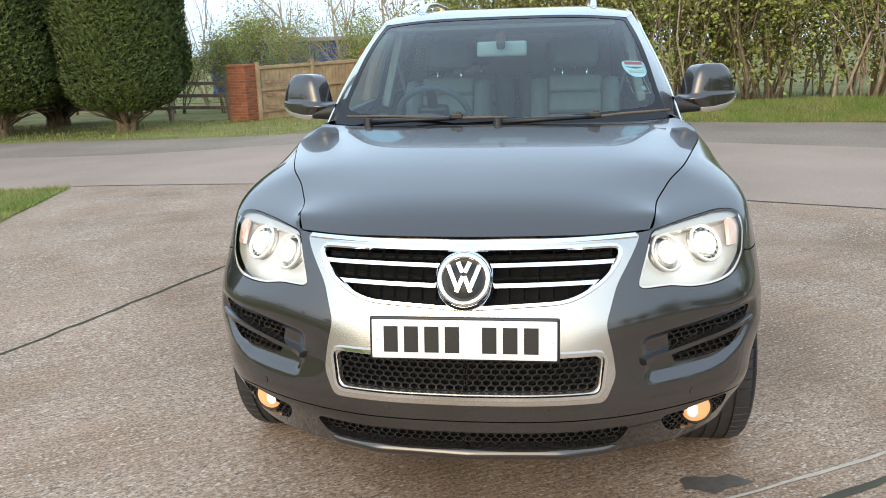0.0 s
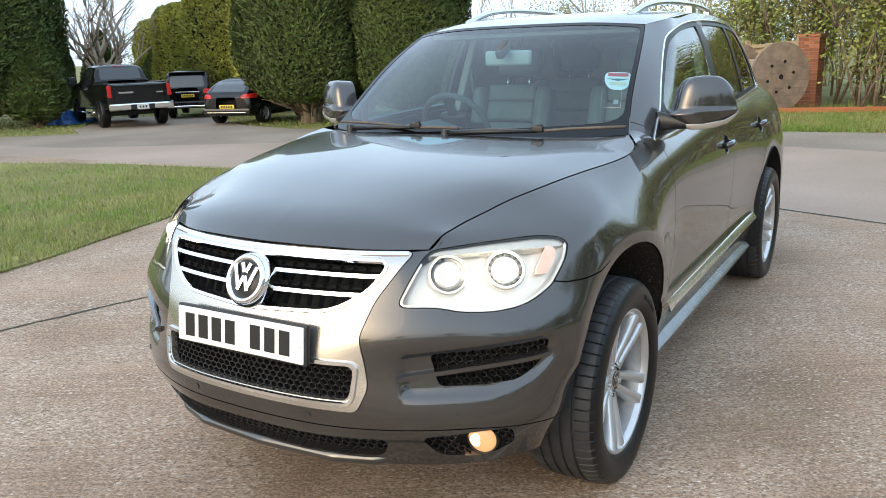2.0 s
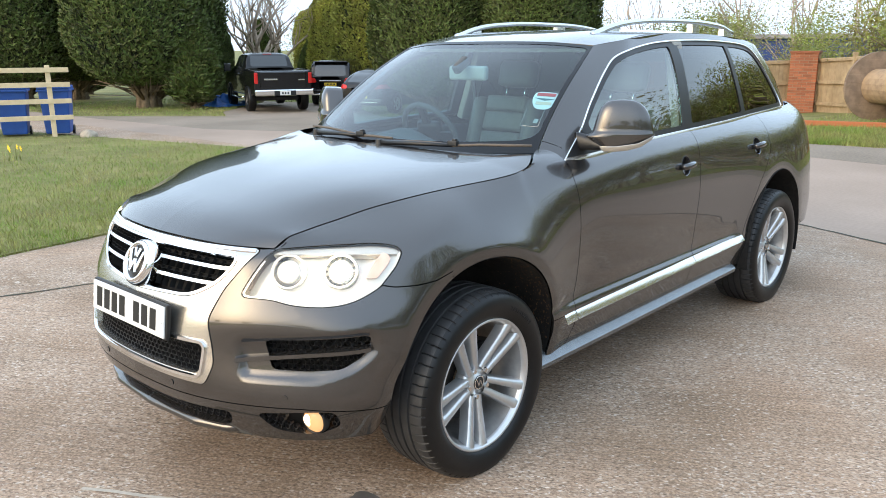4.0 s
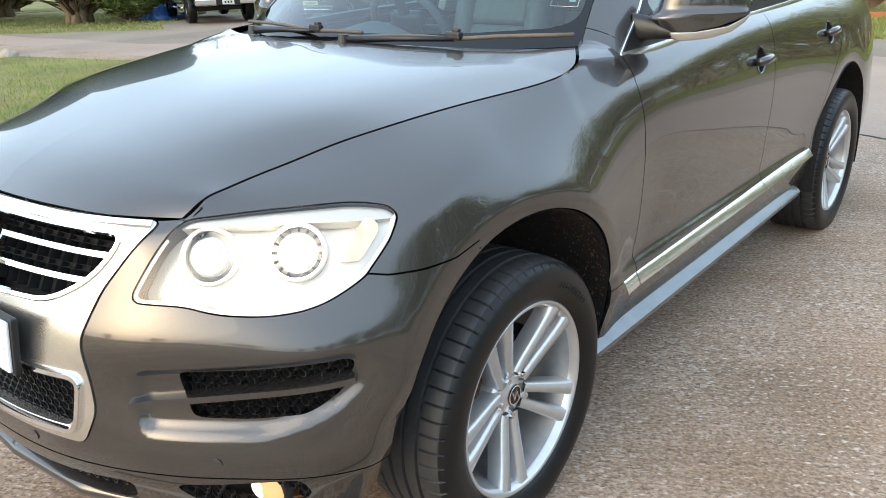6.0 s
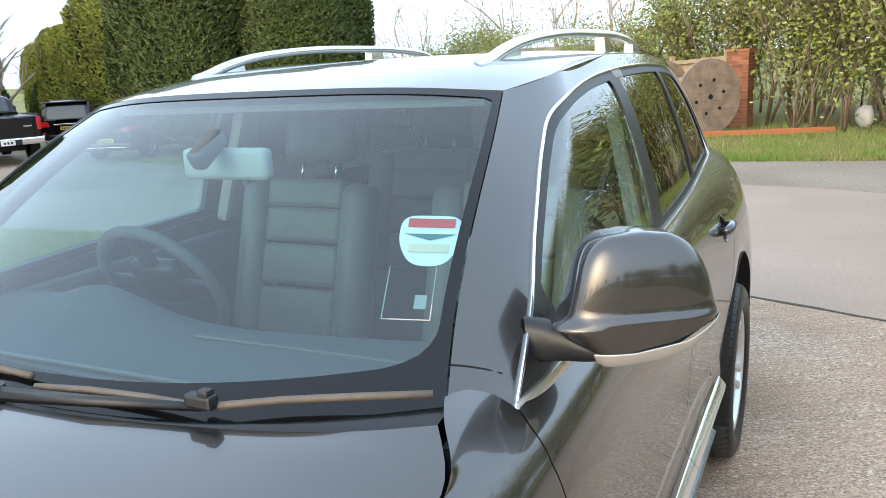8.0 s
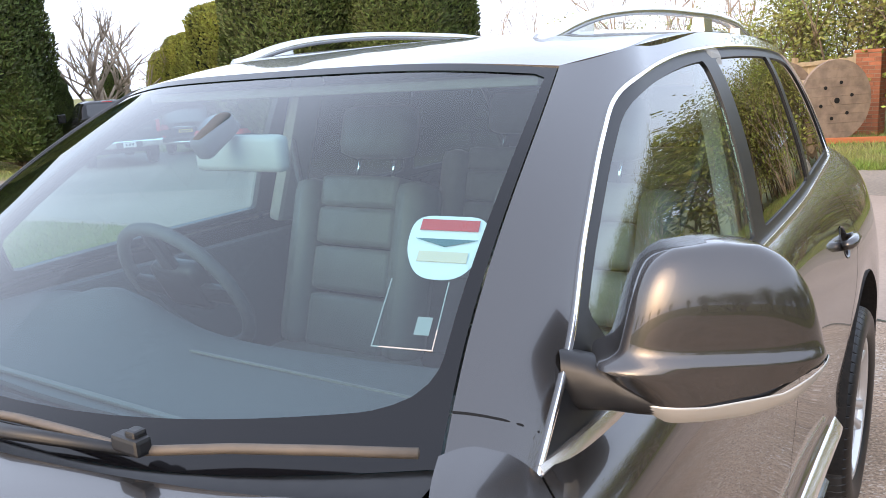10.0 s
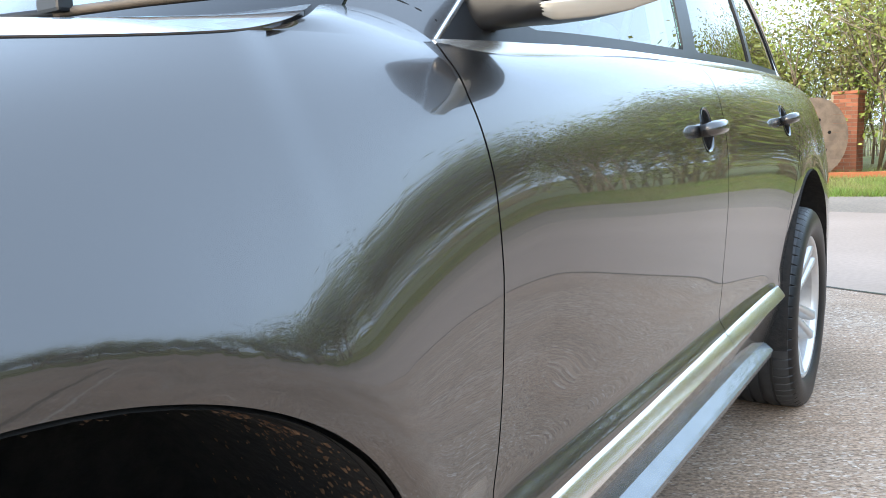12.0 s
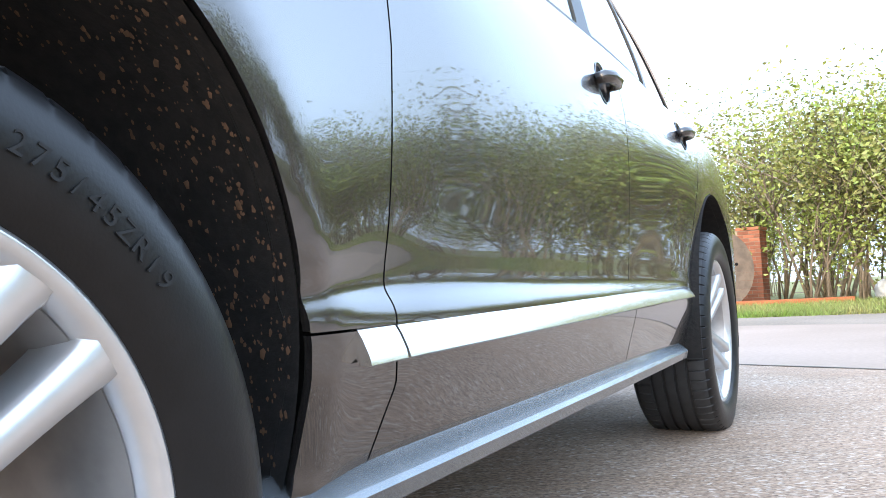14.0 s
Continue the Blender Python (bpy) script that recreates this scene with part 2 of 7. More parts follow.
def thing(name, label, category, group="", kind="", at=(0, 0, 0), turn=0.0):
    ob = tagged(new(name), label, category, group, kind)
    ob.matrix_basis = pose(*at, 0, 0, turn)
    return ob


def box(bm, centre, size, bevel=0.0, turn=None):
    made = bmesh.ops.create_cube(bm, size=1.0)["verts"]
    m = Matrix.Translation(centre) @ (turn or Matrix.Identity(4)) @ Matrix.Diagonal((*size, 1))
    bmesh.ops.transform(bm, matrix=m, verts=made)
    if bevel:
        edges = list({e for v in made for e in v.link_edges})
        bmesh.ops.bevel(bm, geom=edges, offset=bevel, segments=2, affect="EDGES", profile=0.6)
    return bm


def tube_data(points, radii, sides=8, closed=False):
    """Verts and faces of a tapered tube along points."""
    pts = [Vector(p) for p in points]
    n = len(pts)
    radii = [radii] * n if isinstance(radii, (int, float)) else radii
    verts, faces = [], []
    up = None
    for i, p in enumerate(pts):
        d = (pts[(i + 1) % n] - pts[i - 1]) if closed else (pts[min(i + 1, n - 1)] - pts[max(i - 1, 0)])
        d.normalize()
        if up is None:
            up = d.orthogonal().normalized()
        up = (up - d * up.dot(d)).normalized()
        side = d.cross(up)
        for k in range(sides):
            a = 2 * math.pi * k / sides
            verts.append(p + (up * math.cos(a) + side * math.sin(a)) * radii[i])
    rings = n if closed else n - 1
    for i in range(rings):
        a, b = i * sides, ((i + 1) % n) * sides
        for k in range(sides):
            faces.append((a + k, a + (k + 1) % sides, b + (k + 1) % sides, b + k))
    if not closed:
        faces += [tuple(range(sides))[::-1], tuple((n - 1) * sides + k for k in range(sides))]
    return verts, faces


def tube(name, points, radii, mat, parent=None, label="", sides=8, closed=False):
    v, f = tube_data(points, radii, sides, closed)
    return mesh_object(name, v, f, mat, parent, label)


# ---------------------------------------------------------------- smooth surfaces
def spline_matrix(knots, at):
    """Weights of a natural cubic spline through values at knots, read off at the places given."""
    n = len(knots)
    h = np.diff(knots)
    a, r = np.zeros((n, n)), np.zeros((n, n))
    a[0, 0] = a[-1, -1] = 1
    for i in range(1, n - 1):
        a[i, i - 1], a[i, i], a[i, i + 1] = h[i - 1], 2 * (h[i - 1] + h[i]), h[i]
        r[i, i - 1], r[i, i], r[i, i + 1] = 6 / h[i - 1], -6 / h[i - 1] - 6 / h[i], 6 / h[i]
    curve = np.linalg.solve(a, r)
    at = np.clip(at, knots[0], knots[-1])
    j = np.clip(np.searchsorted(knots, at, side="right") - 1, 0, n - 2)
    t0, t1 = (knots[j + 1] - at), (at - knots[j])
    eye, hj = np.eye(n), h[j]
    w = eye[j] * (t0 / hj)[:, None] + eye[j + 1] * (t1 / hj)[:, None]
    w += curve[j] * ((t0**3 / hj - hj * t0) / 6)[:, None] + curve[j + 1] * ((t1**3 / hj - hj * t1) / 6)[:, None]
    return w


def chords(net, axis):
    d = np.linalg.norm(np.diff(net, axis=axis), axis=-1).mean(axis=1 - axis)
    return np.concatenate([[0], np.cumsum(np.maximum(d, 1e-3))])


def surface(net, step_u=0.014, step_v=0.012):
    """A dense smooth grid through a net of control points (columns, rows, 3), with its normals."""
    net = np.array(net, float)
    ku, kv = chords(net, 0), chords(net, 1)
    u = np.linspace(0, ku[-1], max(3, int(ku[-1] / step_u)))
    v = np.linspace(0, kv[-1], max(3, int(kv[-1] / step_v)))
    grid = np.einsum("ui,vj,ijk->uvk", spline_matrix(ku, u), spline_matrix(kv, v), net)
    return grid


def grid_normals(g):
    nu, nv = np.gradient(g, axis=0), np.gradient(g, axis=1)
    n = np.cross(nu, nv)
    return n / np.maximum(np.linalg.norm(n, axis=-1, keepdims=True), 1e-9)


class Shell:
    """Polygons with a normal at each corner, to be cut by fields that are positive where the shell stays."""

    def __init__(self, verts, normals, faces):
        self.v, self.n, self.f = verts, normals, faces

    @classmethod
    def of_grid(cls, g, flip=False):
        a, b = g.shape[:2]
        n = grid_normals(g) * (-1 if flip else 1)
        i = np.arange(a * b).reshape(a, b)
        q = np.stack([i[:-1, :-1], i[1:, :-1], i[1:, 1:], i[:-1, 1:]], -1).reshape(-1, 4)
        if flip:
            q = q[:, ::-1]
        return cls(g.reshape(-1, 3), n.reshape(-1, 3), [tuple(f) for f in q.tolist()])

    def cut(self, field):
        """Keeps the side where field(points) is positive, with a clean edge along its zero line."""
        value = np.asarray(field(self.v), float)
        value = np.where(np.abs(value) < 1e-6, 1e-6, value)
        inside = value > 0
        verts, normals, faces = [], [], []
        index, made = {}, {}

        def old(i):
            if i not in index:
                index[i] = len(verts)
                verts.append(self.v[i])
                normals.append(self.n[i])
            return index[i]

        def between(i, j):
            key = (i, j) if i < j else (j, i)
            if key not in made:
                t = value[i] / (value[i] - value[j])
                made[key] = len(verts)
                verts.append(self.v[i] + t * (self.v[j] - self.v[i]))
                m = self.n[i] + t * (self.n[j] - self.n[i])
                normals.append(m / np.linalg.norm(m))
            return made[key]

        for face in self.f:
            flags = [inside[i] for i in face]
            if all(flags):
                faces.append(tuple(old(i) for i in face))
            elif any(flags):
                ring = []
                for k, i in enumerate(face):
                    j = face[(k + 1) % len(face)]
                    if inside[i]:
                        ring.append(old(i))
                    if inside[i] != inside[j]:
                        ring.append(between(i, j))
                if len(set(ring)) > 2:
                    faces.append(tuple(dict.fromkeys(ring)))
        return Shell(np.array(verts).reshape(-1, 3), np.array(normals).reshape(-1, 3), faces)

    def pushed(self, depth):
        return Shell(self.v + self.n * depth, self.n, self.f)

    def mirrored(self):
        k = np.array([-1, 1, 1])
        return Shell(self.v * k, self.n * k, [f[::-1] for f in self.f])

    def edge_loops(self):
        seen = {}
        for f in self.f:
            for a, b in zip(f, f[1:] + f[:1]):
                seen[(a, b)] = True
        return [(a, b) for a, b in seen if (b, a) not in seen]

    def build(self, name, mat, parent=None, label="", lip=0.010):
        """One mesh: the shell with its edges turned inwards by lip."""
        verts, normals, faces = list(self.v), list(self.n), list(self.f)
        lips = np.broadcast_to(lip, len(self.v))
        if lips.any():
            ring = {}

            def twin(i, deep):
                if (i, deep) not in ring:
                    ring[(i, deep)] = len(verts)
                    verts.append(self.v[i] - self.n[i] * (lips[i] if deep else 0))
                    normals.append(None)
                return ring[(i, deep)]

            for a, b in self.edge_loops():
                faces.append((twin(b, 0), twin(a, 0), twin(a, 1), twin(b, 1)))
                w = np.cross(self.v[b] - self.v[a], self.n[a])
                w /= max(np.linalg.norm(w), 1e-9)
                for i in (a, b):
                    for deep in (0, 1):
                        normals[ring[(i, deep)]] = w
        return mesh_object(name, verts, faces, mat, parent, label, True, normals)


def smooth_loop(points, steps=8):
    """A closed Catmull-Rom curve through 2D points."""
    p = np.array(points, float)
    a, b, c, d = np.roll(p, 1, 0), p, np.roll(p, -1, 0), np.roll(p, -2, 0)
    t = (np.arange(steps) / steps)[None, :, None]
    a, b, c, d = (q[:, None, :] for q in (a, b, c, d))
    curve = 0.5 * (2 * b + (c - a) * t + (2 * a - 5 * b + 4 * c - d) * t**2 + (3 * b - a - 3 * c + d) * t**3)
    return curve.reshape(-1, 2)


def rounded(points, radius=0.02, steps=5):
    """A closed polygon with its corners rounded."""
    p = [np.array(q, float) for q in points]
    out = []
    for i, q in enumerate(p):
        a, b = p[i - 1] - q, p[(i + 1) % len(p)] - q
        la, lb = np.linalg.norm(a), np.linalg.norm(b)
        r = min(radius, la * 0.45, lb * 0.45)
        s, e = q + a / la * r, q + b / lb * r
        for k in range(steps + 1):
            t = k / steps
            out.append((1 - t) ** 2 * s + 2 * t * (1 - t) * q + t * t * e)
    return np.array(out)


def inside(poly, xy):
    """Signed distance to a closed polygon, positive inside."""
    poly, xy = np.asarray(poly, float), np.asarray(xy, float)
    out = np.empty(len(xy))
    a, b = poly, np.roll(poly, -1, 0)
    for s in range(0, len(xy), 20000):
        p = xy[s : s + 20000, None, :]
        ab = (b - a)[None]
        t = np.clip(((p - a) * ab).sum(-1) / np.maximum((ab**2).sum(-1), 1e-12), 0, 1)
        d = np.linalg.norm(p - a - t[..., None] * ab, axis=-1).min(1)
        cross = (a[None, :, 1] > p[..., 1]) != (b[None, :, 1] > p[..., 1])
        with np.errstate(divide="ignore", invalid="ignore"):
            xs = a[None, :, 0] + (p[..., 1] - a[None, :, 1]) / (b - a)[None, :, 1] * ab[..., 0]
        odd = (cross & (p[..., 0] < xs)).sum(1) % 2
        out[s : s + 20000] = np.where(odd == 1, d, -d)
    return out


def field(poly, axes, grow=0.0):
    """A cutting field from a closed polygon seen along one axis."""
    return lambda v: inside(poly, v[:, axes]) + grow


def line_field(points, axes, grow=0.0, far=20.0):
    """Positive to the left of an open line that runs through points, on and on at both ends."""
    p = np.array(points, float)
    d0, d1 = p[0] - p[1], p[-1] - p[-2]
    p = np.vstack([p[0] + d0 / np.linalg.norm(d0) * far, p, p[-1] + d1 / np.linalg.norm(d1) * far])

    def f(v):
        q = v[:, axes][:, None, :]
        a, ab = p[:-1][None], (p[1:] - p[:-1])[None]
        t = np.clip(((q - a) * ab).sum(-1) / (ab**2).sum(-1), 0, 1)
        off = q - a - t[..., None] * ab
        dist = np.linalg.norm(off, axis=-1)
        k = dist.argmin(1)
        rows = np.arange(len(k))
        sign = np.sign(ab[0, k, 0] * off[rows, k, 1] - ab[0, k, 1] * off[rows, k, 0])
        return sign * dist[rows, k] + grow

    return f


FRONT, SIDE, TOP = [0, 2], [1, 2], [0, 1]


def monotone(knots, values, at):
    """Cubic interpolation along the first axis that never overshoots."""
    h = np.diff(knots)
    shape = (-1,) + (1,) * (values.ndim - 1)
    d = np.diff(values, axis=0) / h.reshape(shape)
    m = np.empty_like(values)
    m[0], m[-1] = d[0], d[-1]
    same = d[:-1] * d[1:] > 0
    m[1:-1] = np.where(same, 2 * d[:-1] * d[1:] / np.where(same, d[:-1] + d[1:], 1), 0)
    j = np.clip(np.searchsorted(knots, at, side="right") - 1, 0, len(knots) - 2)
    hj = h[j].reshape(shape)
    t = (at - knots[j]).reshape(shape) / hj
    a, b = values[j], values[j + 1]
    return a * (2 * t**3 - 3 * t**2 + 1) + m[j] * hj * (t**3 - 2 * t**2 + t) + b * (3 * t**2 - 2 * t**3) + m[j + 1] * hj * (t**3 - t**2)


def whole(shell):
    m = shell.mirrored()
    k = len(shell.v)
    return Shell(np.vstack([shell.v, m.v]), np.vstack([shell.n, m.n]), list(shell.f) + [tuple(i + k for i in f) for f in m.f])


# ---------------------------------------------------------------- the ground
def ground_z(x, y):
    s = min(1.0, max(0.0, (-x - 1) / 7))
    s = s * s * (3 - 2 * s)
    far = min(1.0, 60 / max(60.0, math.hypot(x, y)))
    fall = -(0.011 * max(0.0, -x) + 0.013 * max(0.0, y)) * s * far
    edge = max(min(y - 12.9 + 0.03 * x, (x + 4.0) * 1.5), min(x - 9.6, 22 - y))
    if edge <= 0:
        return fall
    return fall + 0.07 * min(1.0, edge / 2) + 0.20 * math.exp(-(((edge - 1.5) / 1.0) ** 2)) * min(1.0, edge) * min(1.0, max(0.05, (x - 1) / 4))


def ground_sheet(xs, ys, lift=0.0):
    return np.array([[(x, y, ground_z(x, y) + lift) for y in ys] for x in xs])


def spread(lo, hi, fine, far):
    a = list(np.arange(lo, hi + fine, fine))
    return [-far, -far * .5, -far * .25, *[v for v in (lo - 40, lo - 20, lo - 10, lo - 5)], *a, hi + 5, hi + 10, hi + 20, hi + 40, far * .25, far * .5, far]


sheet = Shell.of_grid(ground_sheet(spread(-34, 22, .5, 900), spread(-14, 34, .5, 900), -0.03))
tagged(sheet.build("ground", TURF, None, "", 0), "open grassy ground around the yard", "ground", kind="structure")
fine = Shell.of_grid(ground_sheet(np.arange(-36, 24.1, .4), np.arange(-16, 32.1, .4)))
LAWN = [(-5.85, 7.2), (-5.2, 5.0), (-4.25, 2.0), (-4.0, .6), (-3.3, -5), (-3.0, -15.9), (-35, -15.9), (-35, 3.0), (-15.1, 6.2), (-9.9, 7.2)]
VERGE = [(-2.9, 12.7), (0, 12.95), (2.6, 13.1), (5.8, 12.5), (9.0, 10.0), (10.0, 0), (10.0, -15.9), (23.9, -15.9), (23.9, 31.9), (-36, 31.9), (-36, 19), (-24, 18.5), (-20.5, 19.0), (-15, 15.2), (-12.4, 14.3), (-7.5, 14.2), (-5, 13.6)]
NORTH = [(-35.9, 9.5), (-21.5, 9.1), (-18.0, 12.0), (-20.0, 13.2), (-24.5, 18.0), (-35.9, 19)]
BAND_NEAR = [(-30, 8.1), (-5.9, 7.35), (-3.2, 6.85), (.3, 6.2), (3.1, 5.1), (12, 1.9)]
BAND_FAR = [(-30, 9.0), (-14.3, 9.1), (-9.6, 11.2), (-3.8, 11.4), (1, 10.7), (4.6, 9.2), (9, 7.4)]
no_lawn, no_verge, no_north = (lambda v, p=p: -inside(p, v[:, TOP]) for p in (LAWN, VERGE, NORTH))
paved = fine.cut(no_lawn).cut(no_verge).cut(no_north)
yard = paved.cut(lambda v: -line_field(BAND_NEAR, TOP)(v) - 0.006)
band = paved.cut(line_field(BAND_NEAR, TOP, -0.006)).cut(lambda v: -line_field(BAND_FAR, TOP)(v) - 0.01)
tarmac = paved.cut(line_field(BAND_FAR, TOP, 0))
tagged(yard.build("concrete_yard", CONCRETE, None, "", 0.03), "rough weathered grey-brown concrete yard with pale stains", "pavement", kind="structure")
tagged(band.build("concrete_drive", CONCRETE2, None, "", 0.03), "pale pinkish concrete drive crossing the yard", "pavement", kind="structure")
tagged(tarmac.build("tarmac_road", TARMAC, None, "", 0.03), "worn grey tarmac road edge", "road", kind="structure")
lawn = fine.cut(lambda v: inside(LAWN, v[:, TOP])).pushed(0.015)
tagged(lawn.build("lawn", TURF, None, "", 0.04), "patchy green and straw-coloured lawn", "lawn", kind="structure")

# ---------------------------------------------------------------- plants
def conifer_data(height, radius, seed, shape, count, sprig):
    """Sprigs over a clipped crown: a list of small leaf blades, and the dark core within."""
    r = random.Random(seed)
    profile = {"clipped": [(0.0, .42), (.04, .74), (.10, .92), (.20, 1.0), (.62, 1.0), (.86, .90), (.96, .66), (1.0, .2)],
               "cone": [(0.0, .45), (.08, .80), (.22, 1.0), (.45, .86), (.7, .55), (.88, .26), (1.0, .03)]}[shape]
    hs, rs = zip(*profile)

    def rad(h, a):
        bump = 1 + .05 * math.sin(3 * a + seed) + .04 * math.sin(7 * a + 9 * h + seed) + .03 * math.sin(17 * h + 4 * a)
        return radius * float(np.interp(h, hs, rs)) * bump

    core_v, core_f = [], []
    n, m = 20, 24
    for i in range(n + 1):
        for k in range(m):
            a, h = 2 * math.pi * k / m, i / n
            q = rad(h, a) * .93
            core_v.append((q * math.cos(a), q * math.sin(a), h * height))
    for i in range(n):
        for k in range(m):
            core_f.append((i * m + k, i * m + (k + 1) % m, (i + 1) * m + (k + 1) % m, (i + 1) * m + k))
    core_f += [tuple(range(m))[::-1], tuple(n * m + k for k in range(m))]
    verts, faces = [], []
    for _ in range(count):
        h = r.random() ** .9
        a = r.uniform(0, 2 * math.pi)
        q = rad(h, a) * r.uniform(.90, 1.03)
        p = Vector((q * math.cos(a), q * math.sin(a), h * height))
        out = Vector((math.cos(a), math.sin(a), r.uniform(-.25, .75))).normalized()
        side = out.cross(Vector((0, 0, 1))).normalized()
        for _ in range(3):
            d = (out * r.uniform(.15, .8) + side * r.uniform(-1.0, 1.0) + Vector((0, 0, r.uniform(-.1, 1.0)))).normalized()
            w = (d.cross(out) + Vector((r.uniform(-.5, .5), r.uniform(-.5, .5), r.uniform(-.5, .5)))).normalized() * sprig * .24
            tip = p + d * sprig * r.uniform(.6, 1.15)
            b = len(verts)
            verts += [p - w, p + w, tip + w * .5, tip - w * .2]
            faces.append((b, b + 1, b + 2, b + 3))
    return (verts, faces), (core_v, core_f)


def conifer(height, radius, seed, shape, mat, count, sprig, trunk_h, label):
    tree = thing("conifer_tree", label, "tree", "clipped conifers")
    (v, f), (cv, cf) = conifer_data(height, radius, seed, shape, count, sprig)
    crown = mesh_object("crown", v, f, mat, tree, "", False)
    # solid dark core standing for the shade deep in the crown
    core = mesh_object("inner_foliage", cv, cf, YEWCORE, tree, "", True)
    for o in (crown, core):
        o.location = (0, 0, trunk_h)
    r = random.Random(seed)
    verts, faces = [], []
    for k in range(7):
        a = k * .9 + r.uniform(0, .4)
        d = Vector((math.cos(a), math.sin(a), 0))
        foot = d * .10 * radius
        tv_, tf_ = tube_data([foot - Vector((0, 0, .15)), foot * 1.1 + Vector((0, 0, trunk_h * .5)), d * radius * .38 + Vector((0, 0, trunk_h + .35 * r.uniform(.8, 1.5)))], [.16 * radius * .6, .11 * radius * .6, .05 * radius * .6], 7)
        b = len(verts)
        verts += tv_
        faces += [tuple(i + b for i in q) for q in tf_]
    for k in range(40):
        a = r.uniform(0, 6.28)
        d = Vector((math.cos(a), math.sin(a), 0))
        tv_, tf_ = tube_data([d * .15 * radius + Vector((0, 0, trunk_h * r.uniform(.3, .8))), d * radius * .45 + Vector((0, 0, trunk_h * r.uniform(.8, 1.1))), d * radius * r.uniform(.55, .8) + Vector((0, 0, trunk_h + r.uniform(.0, .3)))], [.022, .014, .006], 4)
        b = len(verts)
        verts += tv_
        faces += [tuple(i + b for i in q) for q in tf_]
    mesh_object("trunk", verts, faces, BARK, tree, "brown ridged trunk")
    return tree


def stand(ob, x, y, turn=0.0, size=1.0, sink=0.0):
    ob.matrix_basis = pose(x, y, ground_z(x, y) - sink, 0, 0, turn) @ Matrix.Diagonal((size, size, size, 1))
    return ob


def stand_copy(ob, x, y, turn=0.0, size=1.0, sink=0.0):
    c = copy_thing(ob, pose(x, y, ground_z(x, y) - sink, 0, 0, turn))
    c.scale = (size, size, size)
    return c


GREEN_TREE = "large clipped dark green conifer with a bare ridged base"
yew = stand(conifer(5.6, 1.85, 3, "clipped", YEW, 34000, .10, .58, GREEN_TREE), -13.6, 16.5)
stand_copy(yew, -10.6, 17.3, 70, .84)
stand_copy(yew, -14.2, 19.9, 150, 1.05)
stand_copy(yew, -24.57, 13.11, 200, 1.38)
stand_copy(yew, -29.5, 10.6, 20, 1.45)
stand_copy(yew, -33.5, 14.5, 320, 1.4)
stand_copy(yew, -26.5, 16.9, 100, .48)
gold = stand(conifer(4.0, 1.3, 8, "clipped", YEWGOLD, 12000, .11, .3, "tall clipped golden-green conifer beyond the parked cars"), -23.4, 23.0, 0, 1.25)
stand_copy(gold, -28.6, 25.5, 90, 1.1)
stand_copy(gold, -33.9, 28.5, 180, 1.03)
stand_copy(gold, -19.6, 21.4, 40, 1.1)
cone = stand(conifer(3.3, .98, 21, "cone", YEW, 7000, .20, .22, "small pointed conifer with feathery upright shoots"), -22.65, 13.8)
for x, y, s in ((-34.5, 25.2, 1.0), (-36.0, 22.8, .9), (-33.2, 27.6, .85), (-37.5, 20.5, .95), (-39, 17.5, 1.1)):
    stand_copy(cone, x, y, 50 * s, s * 1.05)


def branch(r, verts, faces, p, d, length, rad, depth, tips, sides=5):
    """Grows a bent tapering branch and its offshoots."""
    pts, q, u = [p], p.copy(), d.copy()
    for _ in range(3):
        u = (u + Vector((r.uniform(-.28, .28), r.uniform(-.28, .28), r.uniform(-.10, .25)))).normalized()
        q = q + u * length / 3
        pts.append(q.copy())
    tv_, tf_ = tube_data(pts, [rad, rad * .8, rad * .6, rad * .38], sides if depth > 1 else 3)
    b = len(verts)
    verts += tv_
    faces += [tuple(i + b for i in f) for f in tf_]
    tips.append((pts[2], u))
    tips.append((pts[3], u))
    if depth > 0:
        for k in range(r.choice((3, 4))):
            s = pts[1].lerp(pts[3], r.uniform(.1, 1.0))
            v = (u + Vector((r.uniform(-1, 1), r.uniform(-1, 1), r.uniform(-.3, .9)))).normalized()
            branch(r, verts, faces, s, v, length * r.uniform(.45, .7), rad * .5, depth - 1, tips, sides)


